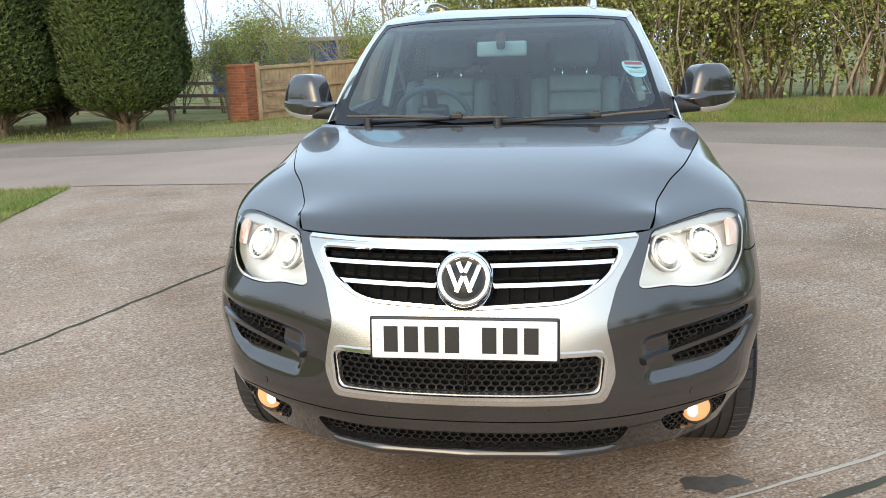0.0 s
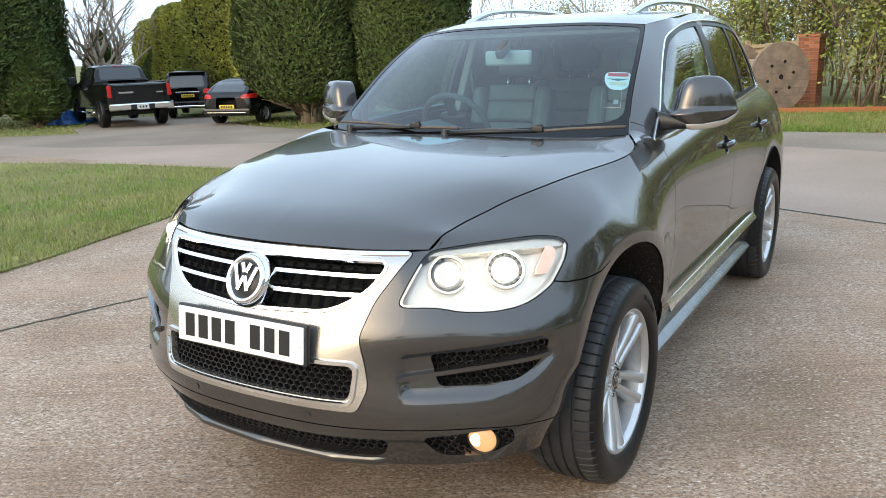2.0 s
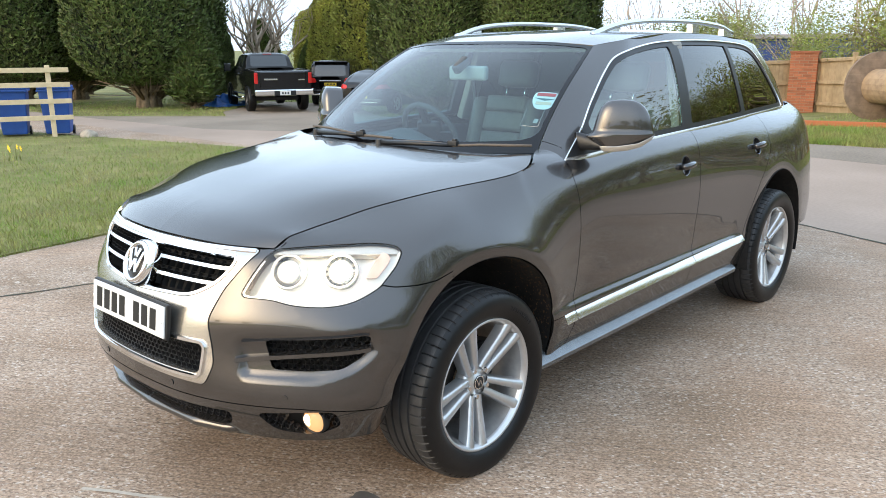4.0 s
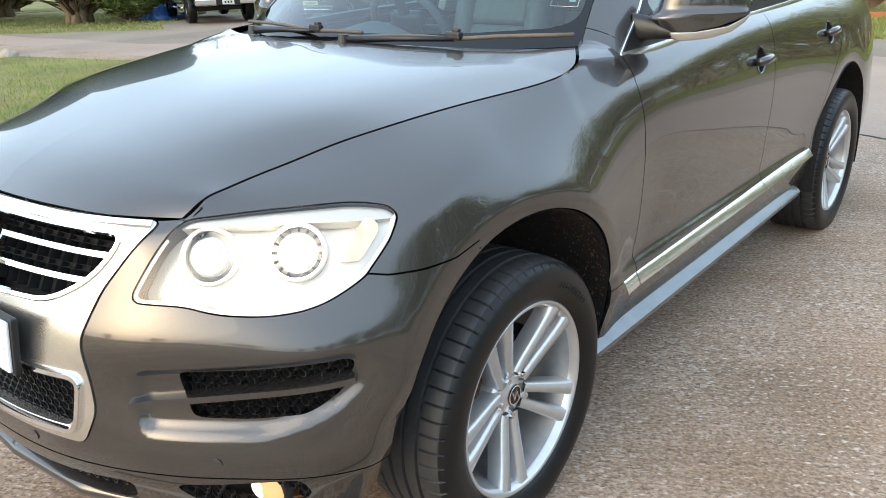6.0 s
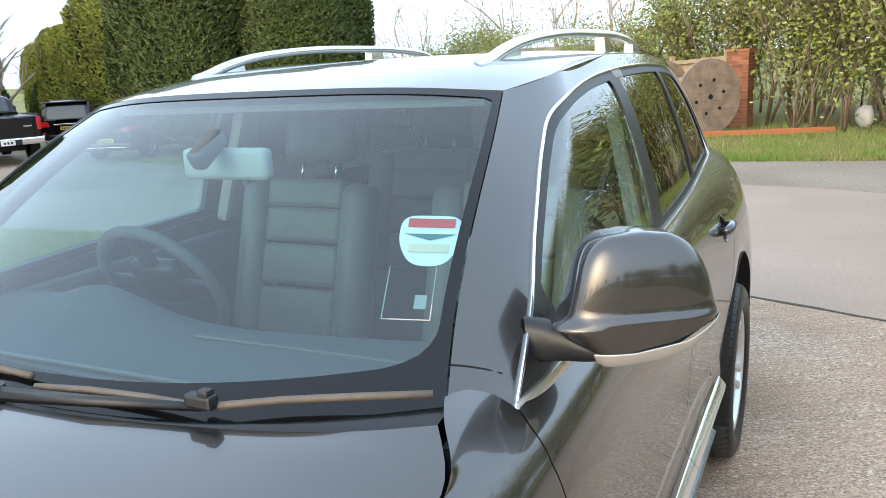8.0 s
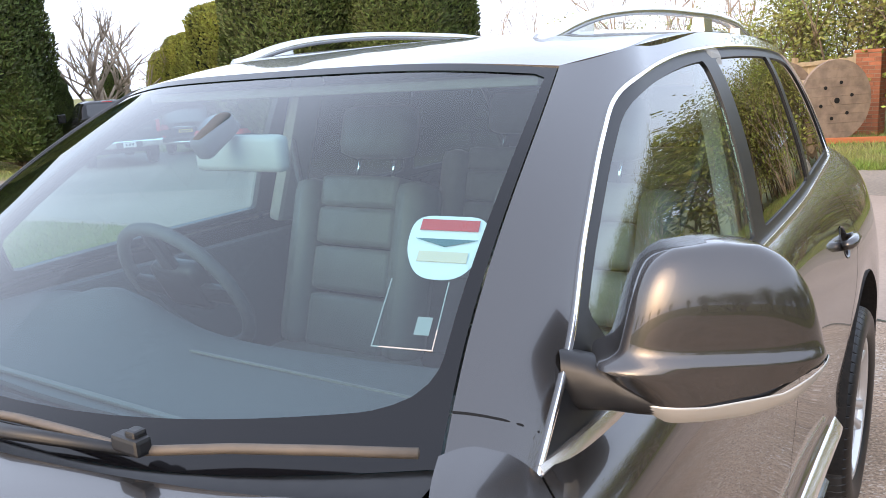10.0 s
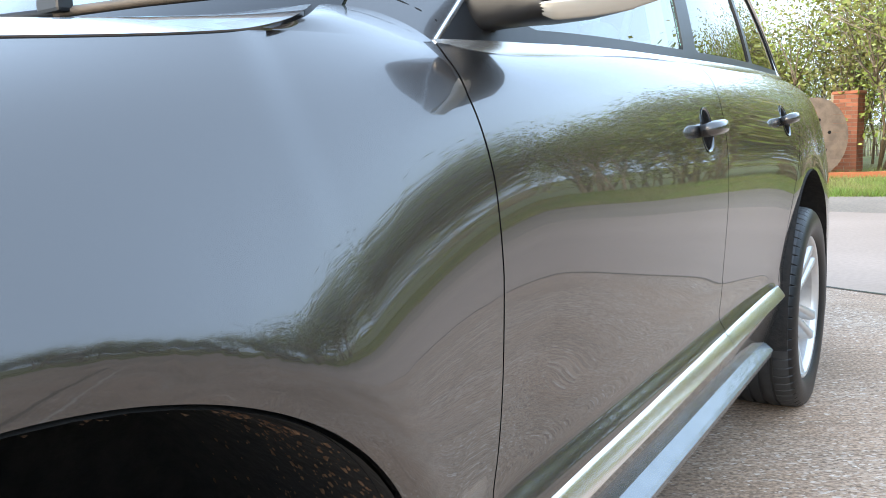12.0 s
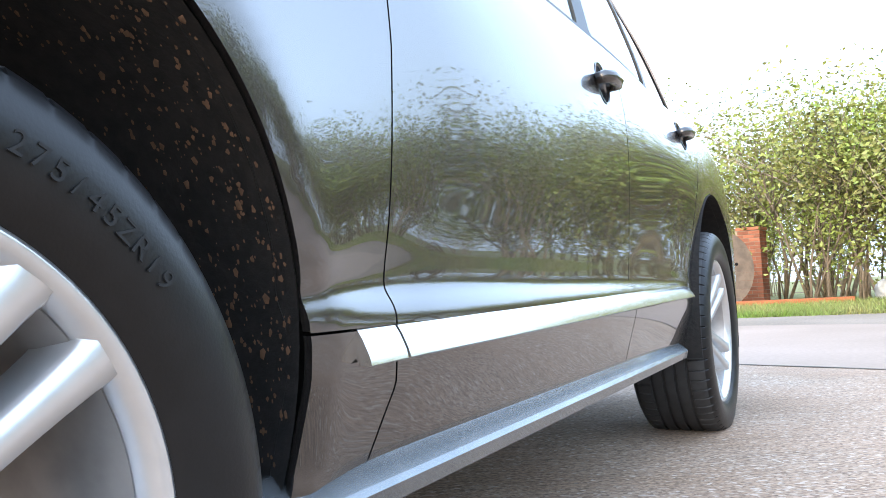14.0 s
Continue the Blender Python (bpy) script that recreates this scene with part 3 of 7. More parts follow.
def shrub(seed, stems, height, leaves, leaf, mat, bark, label, name="hedge_tree", lean=.45, depth=2, rad=.035):
    r = random.Random(seed)
    tree = thing(name, label, "tree", "hedge row" if leaves else "bare trees")
    verts, faces, tips = [], [], []
    for k in range(stems):
        a = r.uniform(0, 6.28)
        foot = Vector((r.uniform(-.5, .5) * (stems > 2), r.uniform(-.5, .5) * (stems > 2), -.15))
        d = Vector((math.cos(a) * lean * r.random(), math.sin(a) * lean * r.random(), 1)).normalized()
        branch(r, verts, faces, foot, d, height * r.uniform(.5, .72), rad * r.uniform(.7, 1.3), depth, tips)
    mesh_object("trunk", verts, faces, bark, tree, "thin grey-brown stems")
    if leaves:
        lv, lf = [], []
        low = 0.12 * height
        for _ in range(leaves):
            p, u = r.choice(tips)
            p = p + Vector((r.gauss(0, .26), r.gauss(0, .26), r.gauss(0, .26)))
            if r.random() < .12:
                p = Vector((p.x * .9, p.y * .9, p.z * r.uniform(.15, .8)))
            if p.z < low * r.uniform(.4, 1.4):
                continue
            a, b2 = Vector((r.gauss(0, 1), r.gauss(0, 1), r.gauss(0, .6))).normalized(), Vector((r.gauss(0, 1), r.gauss(0, 1), r.gauss(0, 1)))
            b2 = a.cross(b2).normalized()
            s = leaf * r.uniform(.6, 1.3)
            i = len(lv)
            lv += [p - a * s, p + b2 * s * .5, p + a * s, p - b2 * s * .5]
            lf.append((i, i + 1, i + 2, i + 3))
        mesh_object("crown", lv, lf, mat, tree, "sparse yellow-green spring leaves", False)
    return tree


HEDGE = "tangled hedgerow tree with bare stems and young yellow-green leaves"
kinds = [stand(shrub(31, 11, 4.0, 6200, .052, LEAF, BARK, HEDGE), .9, 17.2),
         stand(shrub(47, 10, 4.2, 5200, .048, LEAF, PALEBARK, HEDGE), 2.9, 16.4),
         stand(shrub(59, 12, 3.7, 7000, .055, LEAF, BARK, HEDGE), 4.7, 16.0)]
row = [(.2, 19.0), (2.0, 18.6), (3.7, 17.6), (5.4, 17.2), (6.4, 15.3), (7.3, 16.6), (8.2, 14.7), (9.2, 13.2), (9.8, 15.2), (10.6, 11.4), (11.8, 13.0), (12.0, 9.4),
       (12.9, 7.6), (13.0, 5.6), (13.4, 3.8), (13.4, 1.8), (13.8, -.2), (13.7, -2.4), (13.6, -4.6), (13.9, -7), (13.6, -9.5), (13.9, -12), (14.6, 10.5), (15, 6.5), (15.2, 2.6), (15.4, -1.5),
       (11.5, 16.5), (13.5, 15.0), (7.0, 19.0), (4.4, 19.8), (-1.2, 21.5), (.9, 21.5), (-2.6, 23.2), (2.5, 21.8)]
rnd = random.Random(77)
for i, (x, y) in enumerate(row):
    stand_copy(kinds[i % 3], x + rnd.uniform(-.3, .3), y + rnd.uniform(-.3, .3), rnd.uniform(0, 360), rnd.uniform(.88, 1.15))
# trees behind the fence and beyond the conifers
for i, (x, y, s) in enumerate(((-4.5, 26.5, 1.1), (-6.3, 26.0, .9), (-8.6, 25.2, 1.0), (-10.5, 24.0, 1.05), (-12.8, 24.5, 1.1), (-7.4, 29.5, 1.5), (-3.4, 29.5, 1.3), (-11.5, 29, 1.5), (-1, 27, 1.2), (-17.5, 25.5, 1.1),
                               (-40, 33, 2.0), (-46, 26, 2.1), (-50, 18, 2.1), (-52, 9, 2.2), (-33, 40, 2.2), (-25, 43, 2.1), (-17, 44, 2.0), (-9, 45, 2.0), (0, 44, 2.1), (9, 40, 2.1), (18, 36, 2.1), (27, 28, 2.2),
                               (-52, 0, 2.2), (-50, -10, 2.1), (-45, -20, 2.2), (-38, -30, 2.1), (-26, -37, 2.2), (-13, -41, 2.1), (0, -42, 2.1), (13, -40, 2.2), (24, -33, 2.1), (32, 16, 2.2), (34, 2, 2.2), (33, -12, 2.1))):
    stand_copy(kinds[(i * 2) % 3], x, y, rnd.uniform(0, 360), s * (.55 if s > 1.9 else .62) * rnd.uniform(.9, 1.1))
bare = stand(shrub(90, 3, 4.6, 0, 0, None, PALEBARK, "pollarded pale leafless tree with stubby limbs", "bare_tree", .35, 3, .13), -25.45, 17.9, 0, 1.1)
stand_copy(bare, -29.7, 22.4, 130, 1.15)
thin = stand(shrub(97, 2, 7.0, 0, 0, None, PALEBARK, "slender leafless tree against the sky", "bare_tree", .25, 3, .07), -8.3, 31.0)
for x, y, s in ((-6.6, 33.0, 1.1), (-11.2, 33, 1.0), (-4.2, 31.5, .8), (-14, 30, .9), (-1.6, 31, .8), (2.6, 28, .8)):
    stand_copy(thin, x, y, rnd.uniform(0, 360), s)


def blades(name, count, place, low, high, width, mat, label, seed):
    """Grass blades as one mass: narrow bent leaves with a tip each."""
    g = np.random.RandomState(seed)
    xy = place(g, count)
    n = len(xy)
    z = np.array([ground_z(x, y) for x, y in xy])
    a = g.uniform(0, 2 * np.pi, n)
    h = g.uniform(low, high, n)
    lean = g.normal(0, .45, (n, 2)) * h[:, None]
    w = np.stack([np.cos(a), np.sin(a)], 1) * (width * g.uniform(.6, 1.4, n))[:, None]
    base = np.column_stack([xy, z])
    v = np.empty((n, 3, 3))
    v[:, 0] = base + np.column_stack([w, np.zeros(n)])
    v[:, 1] = base - np.column_stack([w, np.zeros(n)])
    v[:, 2] = base + np.column_stack([lean, h])
    me = bpy.data.meshes.new(name)
    me.vertices.add(3 * n)
    me.vertices.foreach_set("co", v.ravel())
    me.loops.add(3 * n)
    me.loops.foreach_set("vertex_index", np.arange(3 * n))
    me.polygons.add(n)
    me.polygons.foreach_set("loop_start", np.arange(n) * 3)
    me.polygons.foreach_set("loop_total", np.full(n, 3))
    me.update()
    me.materials.append(mat)
    return tagged(new(name, me), label, "grass", kind="stuff")


def lawn_places(g, n):
    d = g.exponential(3.2, n)
    y = g.uniform(-6, 7.2, n)
    x = np.interp(y, [-5, .6, 2.0, 5.0, 7.2], [-3.3, -4.0, -4.25, -5.2, -5.85]) - d + .03
    p = np.column_stack([x, y])
    return p[inside(LAWN, p) > -.03]


def verge_places(g, n):
    p = np.column_stack([g.uniform(-3.2, 9.5, n), 12.7 + g.exponential(1.6, n)])
    q = np.column_stack([9.6 + g.exponential(1.8, n // 2), g.uniform(-10, 11, n // 2)])
    p = np.vstack([p, q])
    return p[(inside(VERGE, p) > -.04) & (p[:, 1] < 20)]


def north_places(g, n):
    p = np.column_stack([g.uniform(-30, -5, n), g.uniform(9, 20, n)])
    return p[(inside(VERGE, p) > 0) | (inside(NORTH, p) > 0)]


blades("lawn_grass", 95000, lawn_places, .03, .085, .0045, BLADE, "short uneven lawn grass with dry patches", 1)
blades("verge_grass", 60000, verge_places, .03, .12, .006, BLADE, "long rough grass on the verge", 2)
blades("tree_grass", 26000, north_places, .03, .07, .010, BLADE, "grass under the conifers", 3)

# ---------------------------------------------------------------- fence, posts, drums
BRICK = material("red_brick", (.36, .125, .06), .85, vary=.5, scale=14, colour2=(.22, .085, .05), bump=.4, bump_scale=150)
MORTAR = material("pale_mortar", (.34, .27, .21), .95, vary=.3, scale=30)
TIMBER = material("weathered_pale_timber", (.48, .36, .22), .8, vary=.5, scale=7, colour2=(.30, .21, .13), bump=.3, bump_scale=60, stain=.2, stain_scale=2)
RAILWOOD = material("cut_softwood", (.62, .50, .32), .75, vary=.4, scale=9, colour2=(.45, .34, .20), bump=.2, bump_scale=60)
GREYWOOD = material("grey_weathered_planks", (.30, .22, .16), .9, vary=.7, scale=6, colour2=(.15, .11, .085), bump=.5, bump_scale=50)
for m in (BRICK,):
    nt = m.node_tree
    info, mr, hs = (nt.nodes.new("ShaderNode" + k) for k in ("ObjectInfo", "MapRange", "HueSaturation"))
    mr.inputs["To Min"].default_value, mr.inputs["To Max"].default_value = .72, 1.2
    nt.links.new(info.outputs["Random"], mr.inputs["Value"])
    nt.links.new(mr.outputs[0], hs.inputs["Value"])
    src = nt.nodes["Principled BSDF"].inputs["Base Color"].links[0].from_socket
    nt.links.new(src, hs.inputs["Color"])
    nt.links.new(hs.outputs[0], nt.nodes["Principled BSDF"].inputs["Base Color"])


def brick_pillar(x, y, size, low, high, turn):
    pil = thing("brick_pillar", "square red brick gate pillar with a flat top", "pillar", "brick pillars", at=(x, y, low), turn=turn)
    part("core", box(bmesh.new(), (0, 0, (high - low) / 2 - .1), (size - .02, size - .02, high - low + .2)), MORTAR, pil, "pale mortar core")
    n = max(2, round(size / .225))
    lx = size / n
    stretch = bpy.data.meshes.new("brick")
    bm = box(bmesh.new(), (0, 0, 0), (lx - .011, .105, .064), .004)
    bm.to_mesh(stretch)
    bm.free()
    stretch.materials.append(BRICK)
    z = .035
    course = 0
    while z < high - low:
        for side in range(4):
            run = [((k + .5) * lx, 1) for k in range(n)] if course % 2 else [(lx / 4, .5), (size - lx / 4, .5)] + [(k * lx, 1) for k in range(1, n)]
            for along, wide in run:
                ob = new("brick", stretch)
                ob.parent = pil
                ob.matrix_basis = pose(0, 0, z, 0, 0, 90 * side) @ pose(along - size / 2, -size / 2 + .052, 0) @ Matrix.Diagonal((wide, 1, 1, 1))
        z += .075
        course += 1
    part("coping", box(bmesh.new(), (0, 0, high - low + .03), (size + .05, size + .05, .06), .012), BRICK, pil, "brick coping")


def board_fence(a, b, height):
    """A close-boarded panel between two places, with posts and rails in front."""
    ax, ay, az = a
    bx, by, bz = b
    length = math.hypot(bx - ax, by - ay)
    turn = math.degrees(math.atan2(by - ay, bx - ax))
    fen = thing("board_fence", "pale weathered close-boarded timber fence", "fence", "timber fence panels", at=a, turn=turn)
    n = int(length / .125)
    me = bpy.data.meshes.new("board")
    bm = box(bmesh.new(), (0, 0, height / 2), (.121, .018, height), .003)
    bm.to_mesh(me)
    bm.free()
    me.materials.append(TIMBER)
    rise = (bz - az) / length
    for k in range(n):
        ob = new("board", me)
        ob.parent = fen
        ob.matrix_basis = pose((k + .5) * length / n, rnd.uniform(-.004, .004), rise * (k + .5) * length / n + rnd.uniform(-.012, .012))
    for z in (.25, .72 * height * .78, height - .05):
        part("rail", box(bmesh.new(), (length / 2, -.035, z + rise * length / 2), (length, .05, .085), .006, pose(0, 0, 0, 0, -math.degrees(math.atan(rise)), 0)), TIMBER, fen)
    k = 0.0
    while k <= length + .01:
        part("post", box(bmesh.new(), (k, -.05, height / 2 + .04 + rise * k), (.10, .10, height + .14), .008), TIMBER, fen)
        k += length / max(1, round(length / 1.9))


brick_pillar(-8.35, 19.75, .62, -.45, 1.12, -18)
brick_pillar(-5.40, 23.1, .72, -.30, 1.40, 12)
brick_pillar(-.55, 18.0, .44, -.10, 1.56, -10)
board_fence((-8.0, 19.85, -.38), (-5.75, 23.0, -.30), 1.50)
board_fence((-5.0, 23.1, -.25), (-.8, 18.3, .0), 1.50)


BARREL = material("weathered_barrel_wood", (.40, .28, .17), .85, vary=.6, scale=8, colour2=(.22, .15, .10), bump=.4, bump_scale=50)


def cable_drum(x, y, z, axis, length, radius):
    drum = thing("cable_drum", "large weathered wooden cable drum lying on its rims", "drum", "cable drums", at=(x, y, z), turn=math.degrees(math.atan2(axis[1], axis[0])))
    for s in (-1, 1):
        n = 9
        w = 2 * radius / n
        for k in range(n):
            c = -radius + (k + .5) * w
            edges = []
            for i in range(7):
                t = -1 + 2 * i / 6
                h = c + t * w * .49
                edges.append((h, math.sqrt(max(0, radius**2 - h * h))))
            bm = bmesh.new()
            for layer in (-.03, .03):
                up = [bm.verts.new((s * length / 2 + layer, d, h)) for h, d in edges]
                dn = [bm.verts.new((s * length / 2 + layer, -d, h)) for h, d in edges]
                bm.faces.new(up + dn[::-1])
            vs = list(bm.verts)
            ring = [list(range(0, 7)) + list(range(13, 6, -1)), list(range(14, 21)) + list(range(27, 20, -1))]
            for i in range(14):
                j = (i + 1) % 14
                bm.faces.new((vs[ring[0][i]], vs[ring[0][j]], vs[ring[1][j]], vs[ring[1][i]]))
            bmesh.ops.recalc_face_normals(bm, faces=bm.faces)
            part("flange_plank", bm, GREYWOOD, drum)
        # solid plugs for the bolt holes; the holes' shade is in their near-black colour
        for k in range(6):
            a = radians(60 * k + 15)
            bm = bmesh.new()
            bmesh.ops.create_cone(bm, cap_ends=True, segments=10, radius1=.035, radius2=.03, depth=.03)
            bmesh.ops.transform(bm, matrix=pose(s * (length / 2 + .028), radius * .45 * math.cos(a), radius * .45 * math.sin(a), 0, 90, 0), verts=bm.verts)
            part("flange_bolt", bm, VOID, drum)
        bm = box(bmesh.new(), (s * (length / 2 + .032), 0, 0), (.02, .20, .20), .004, pose(0, 0, 0, 35, 0, 0))
        part("hub_plate", bm, GREYWOOD, drum, "rusty square hub plate")
        # near-black plug on the plate, shade of the hub hole put into its colour
        bm = bmesh.new()
        bmesh.ops.create_cone(bm, cap_ends=True, segments=14, radius1=.05, radius2=.05, depth=.03)
        bmesh.ops.transform(bm, matrix=pose(s * (length / 2 + .04), 0, 0, 0, 90, 0), verts=bm.verts)
        part("hub_hole", bm, VOID, drum)
    for k in range(20):
        a = 2 * math.pi * k / 20
        part("barrel_stave", box(bmesh.new(), (0, radius * .48 * math.cos(a), radius * .48 * math.sin(a)), (length, .115, .03), .004, pose(0, 0, 0, math.degrees(a) - 90, 0, 0)), BARREL, drum)


cable_drum(-1.45, 16.75, .78, (.72, -.69), 1.5, .70)
ORANGE = material("faded_orange_paint", (.42, .13, .05), .8, vary=.5, scale=5, colour2=(.42, .14, .06))
beam = thing("orange_barrier", "faded orange plank lying along the verge", "barrier", at=(-.75, 15.8, .13), turn=18)
part("plank", box(bmesh.new(), (-.2, 0, .0), (4.6, .05, .10), .01), ORANGE, beam)
for x in (-2.2, -.2, 1.8):
    part("foot", box(bmesh.new(), (x, .0, -.14), (.09, .12, .20), .01), ORANGE, beam)
WHITEBAG = material("white_plastic", (.72, .72, .72), .6, vary=.3, scale=12)
bm = bmesh.new()
bmesh.ops.create_icosphere(bm, subdivisions=3, radius=.17)
for w in bm.verts:
    w.co *= 1 + .22 * noise.noise(w.co * 9)
    w.co.z *= 1.3
bag = part("white_sack", bm, WHITEBAG, None, "", True)
bag.location = (1.75, 17.9, ground_z(1.75, 17.9) + .16)
tagged(bag, "crumpled white plastic sack under the hedge", "sack")

# rail fence under the conifers
for k in range(5):
    a = Vector((-17.5 + 2.1 * k, 22.6 - .55 * k, 0))
    b = Vector((-15.4 + 2.1 * k, 22.05 - .55 * k, 0))
    bay = thing("rail_fence", "dark weathered post and rail fence in the shade", "fence", "post and rail bays", at=(a.x, a.y, ground_z(a.x, a.y)), turn=math.degrees(math.atan2(b.y - a.y, b.x - a.x)))
    part("post", box(bmesh.new(), (0, 0, .55), (.12, .12, 1.25), .01), GREYWOOD, bay)
    for z in (.35, .70, 1.05):
        part("rail", box(bmesh.new(), (1.08, 0, z), (2.17, .05, .10), .006), GREYWOOD, bay)
BLUEWALL = material("blue_cladding", (.05, .09, .28), .6, vary=.2, scale=3)
shed = thing("blue_shed", "distant blue-clad shed behind the hedge", "shed", at=(-11.0, 36, -.5), turn=-8)
part("wall", box(bmesh.new(), (0, 0, 1.2), (9, 4, 2.4), .02), BLUEWALL, shed)
part("roof", box(bmesh.new(), (0, 0, 2.5), (9.4, 4.4, .18), .03), material("grey_sheet_roof", (.40, .38, .40), .6, vary=.3, scale=2), shed)

# bins behind a timber rail
BINBLUE = material("blue_bin_plastic", (.02, .085, .36), .5, vary=.25, scale=6)


def wheelie_bin(x, y, turn, label):
    b = thing("wheelie_bin", label, "bin", "blue bins", at=(x, y, ground_z(x, y)), turn=turn)
    bm = box(bmesh.new(), (0, 0, .53), (.60, .70, .94), .04)
    for w in bm.verts:
        k = .80 + .20 * (w.co.z - .06) / .94
        w.co.x *= k
        w.co.y *= k
    part("body", bm, BINBLUE, b)
    part("lid", box(bmesh.new(), (0, 0, 1.03), (.64, .76, .07), .03), BINBLUE, b, "blue hinged lid")
    part("rim", box(bmesh.new(), (0, 0, .975), (.66, .76, .05), .02), BINBLUE, b)
    for s in (-1, 1):
        bm = bmesh.new()
        bmesh.ops.create_cone(bm, cap_ends=True, segments=20, radius1=.10, radius2=.10, depth=.05)
        bmesh.ops.transform(bm, matrix=pose(s * .25, .30, .10, 0, 90, 0), verts=bm.verts)
        part("wheel", bm, BLACK, b, "black bin wheel")
    tube("handle", [(-.22, .40, .98), (-.22, .44, 1.0), (.22, .44, 1.0), (.22, .40, .98)], .016, BINBLUE, b)


wheelie_bin(-15.35, 6.10, 60, "blue plastic wheelie bin with its lid shut")
wheelie_bin(-15.75, 5.35, 64, "blue plastic wheelie bin with its lid shut")
wheelie_bin(-16.3, 4.7, 58, "blue plastic wheelie bin with its lid shut")
screen_fence = thing("timber_screen", "new pale softwood rail screen in front of the bins", "fence", at=(-14.85, 5.78, ground_z(-14.85, 5.78)), turn=-112)
for k in range(3):
    part("post", box(bmesh.new(), (k * 1.35, 0, .72), (.10, .10, 1.55), .008), RAILWOOD, screen_fence)
for z in (.42, .76, 1.10, 1.40):
    part("rail", box(bmesh.new(), (1.05, .06, z), (2.9, .035, .10), .006), RAILWOOD, screen_fence)
STONE = material("pale_stone", (.42, .36, .28), .9, vary=.5, scale=12, bump=.4, bump_scale=40)
bm = bmesh.new()
bmesh.ops.create_icosphere(bm, subdivisions=3, radius=.16)
for w in bm.verts:
    w.co *= 1 + .35 * noise.noise(w.co * 7)
    w.co.z *= .7
rock = part("rough_stone", bm, STONE, None, "", True)
rock.location = (-14.3, 6.25, ground_z(-14.3, 6.25) + .05)
tagged(rock, "rough pale stone on the lawn edge", "stone")
YELLOW = material("daffodil_yellow", (.85, .60, .02), .6, island=.15, vary=.1)
daff = thing("daffodil", "yellow daffodils flowering in the lawn", "flower", at=(-11.0, 3.55, ground_z(-11, 3.55)))
vs, fs = [], []
for k in range(4):
    c = Vector((rnd.uniform(-.10, .10), rnd.uniform(-.10, .10), rnd.uniform(.20, .30)))
    for i in range(6):
        a = radians(60 * i + 20 * k)
        d, e = Vector((math.cos(a), .3, math.sin(a))), Vector((-math.sin(a), 0, math.cos(a)))
        b = len(vs)
        vs += [c, c + d * .03 + e * .014, c + d * .055, c + d * .03 - e * .014]
        fs.append((b, b + 1, b + 2, b + 3))
mesh_object("petals", vs, fs, YELLOW, daff, "yellow petals", False)
vs, fs = [], []
for k in range(14):
    a = rnd.uniform(0, 6.28)
    p = Vector((rnd.uniform(-.1, .1), rnd.uniform(-.1, .1), 0))
    d = Vector((math.cos(a) * .08, math.sin(a) * .08, rnd.uniform(.14, .28)))
    w = Vector((-math.sin(a), math.cos(a), 0)) * .007
    b = len(vs)
    vs += [p - w, p + w, p + d]
    fs.append((b, b + 1, b + 2))
mesh_object("leaves", vs, fs, BLADE, daff, "", False)
bm = bmesh.new()
bmesh.ops.create_grid(bm, x_segments=24, y_segments=24, size=.75)
for w in bm.verts:
    r_ = max(abs(w.co.x), abs(w.co.y)) / .75
    w.co.z = (.28 + .35 * noise.noise(w.co * 3.1)) * (1 - r_**3) + .02
    w.co.x *= 1.2
tarp = part("blue_tarpaulin", bm, material("blue_tarpaulin_sheet", (.03, .14, .48), .45, vary=.3, scale=6), None, "", True)
tarp.location = (-23.4, 15.3, ground_z(-23.4, 15.3))
tagged(tarp, "crumpled blue tarpaulin heaped on the grass", "tarpaulin")

# ---------------------------------------------------------------- parked vehicles
CARBLACK = material("black_car_paint", (.005, .005, .006), .25, 0.0, .35, .2, 30, spec=.3)
CARGLASS = material("dark_car_glass", (.016, .019, .021), .06, 0.0, 1.0)
TAILRED = material("red_tail_lamp", (.42, .015, .015), .2, emit=(1, .05, .03), power=.06)
YPLATE = material("yellow_plate", (.80, .55, .04), .4)


def prism(profile, half_width, taper=0.0, belt_z=9.0, bevel=.03):
    bm = bmesh.new()
    vs = [bm.verts.new((-half_width, y, z)) for y, z in profile]
    f = bm.faces.new(vs)
    out = bmesh.ops.extrude_face_region(bm, geom=[f])["geom"]
    bmesh.ops.translate(bm, vec=(2 * half_width, 0, 0), verts=[g for g in out if isinstance(g, bmesh.types.BMVert)])
    for w in bm.verts:
        if w.co.z > belt_z:
            w.co.x *= 1 - taper
    bmesh.ops.recalc_face_normals(bm, faces=bm.faces)
    bmesh.ops.bevel(bm, geom=list(bm.edges), offset=bevel, segments=2, affect="EDGES", profile=.6)
    return bm


def car_wheels(v, places, r, half_width, rim_mat):
    for y in places:
        for s in (-1, 1):
            w = new("wheel")
            w.parent = v
            w.matrix_basis = pose(s * (half_width - .12), y, r, 0, 0, 0 if s > 0 else 180)
            a, b = lathe_x([(r * .62, .10), (r * .80, .13), (r * .95, .125), (r, .09), (r, -.09), (r * .95, -.125), (r * .6, -.12)], 36)
            mesh_object("tyre", a, b, RUBBER, w)
            a, b = lathe_x([(r * .64, .11), (r * .60, .10), (r * .55, .03)], 28)
            mesh_object("rim", a, b, rim_mat, w)
            for k in range(5):
                t = radians(72 * k)
                part("spoke", box(bmesh.new(), (.07, math.cos(t) * r * .32, math.sin(t) * r * .32), (.03, .06, r * .60), .01, pose(0, 0, 0, 72 * k - 90, 0, 0)), rim_mat, w)


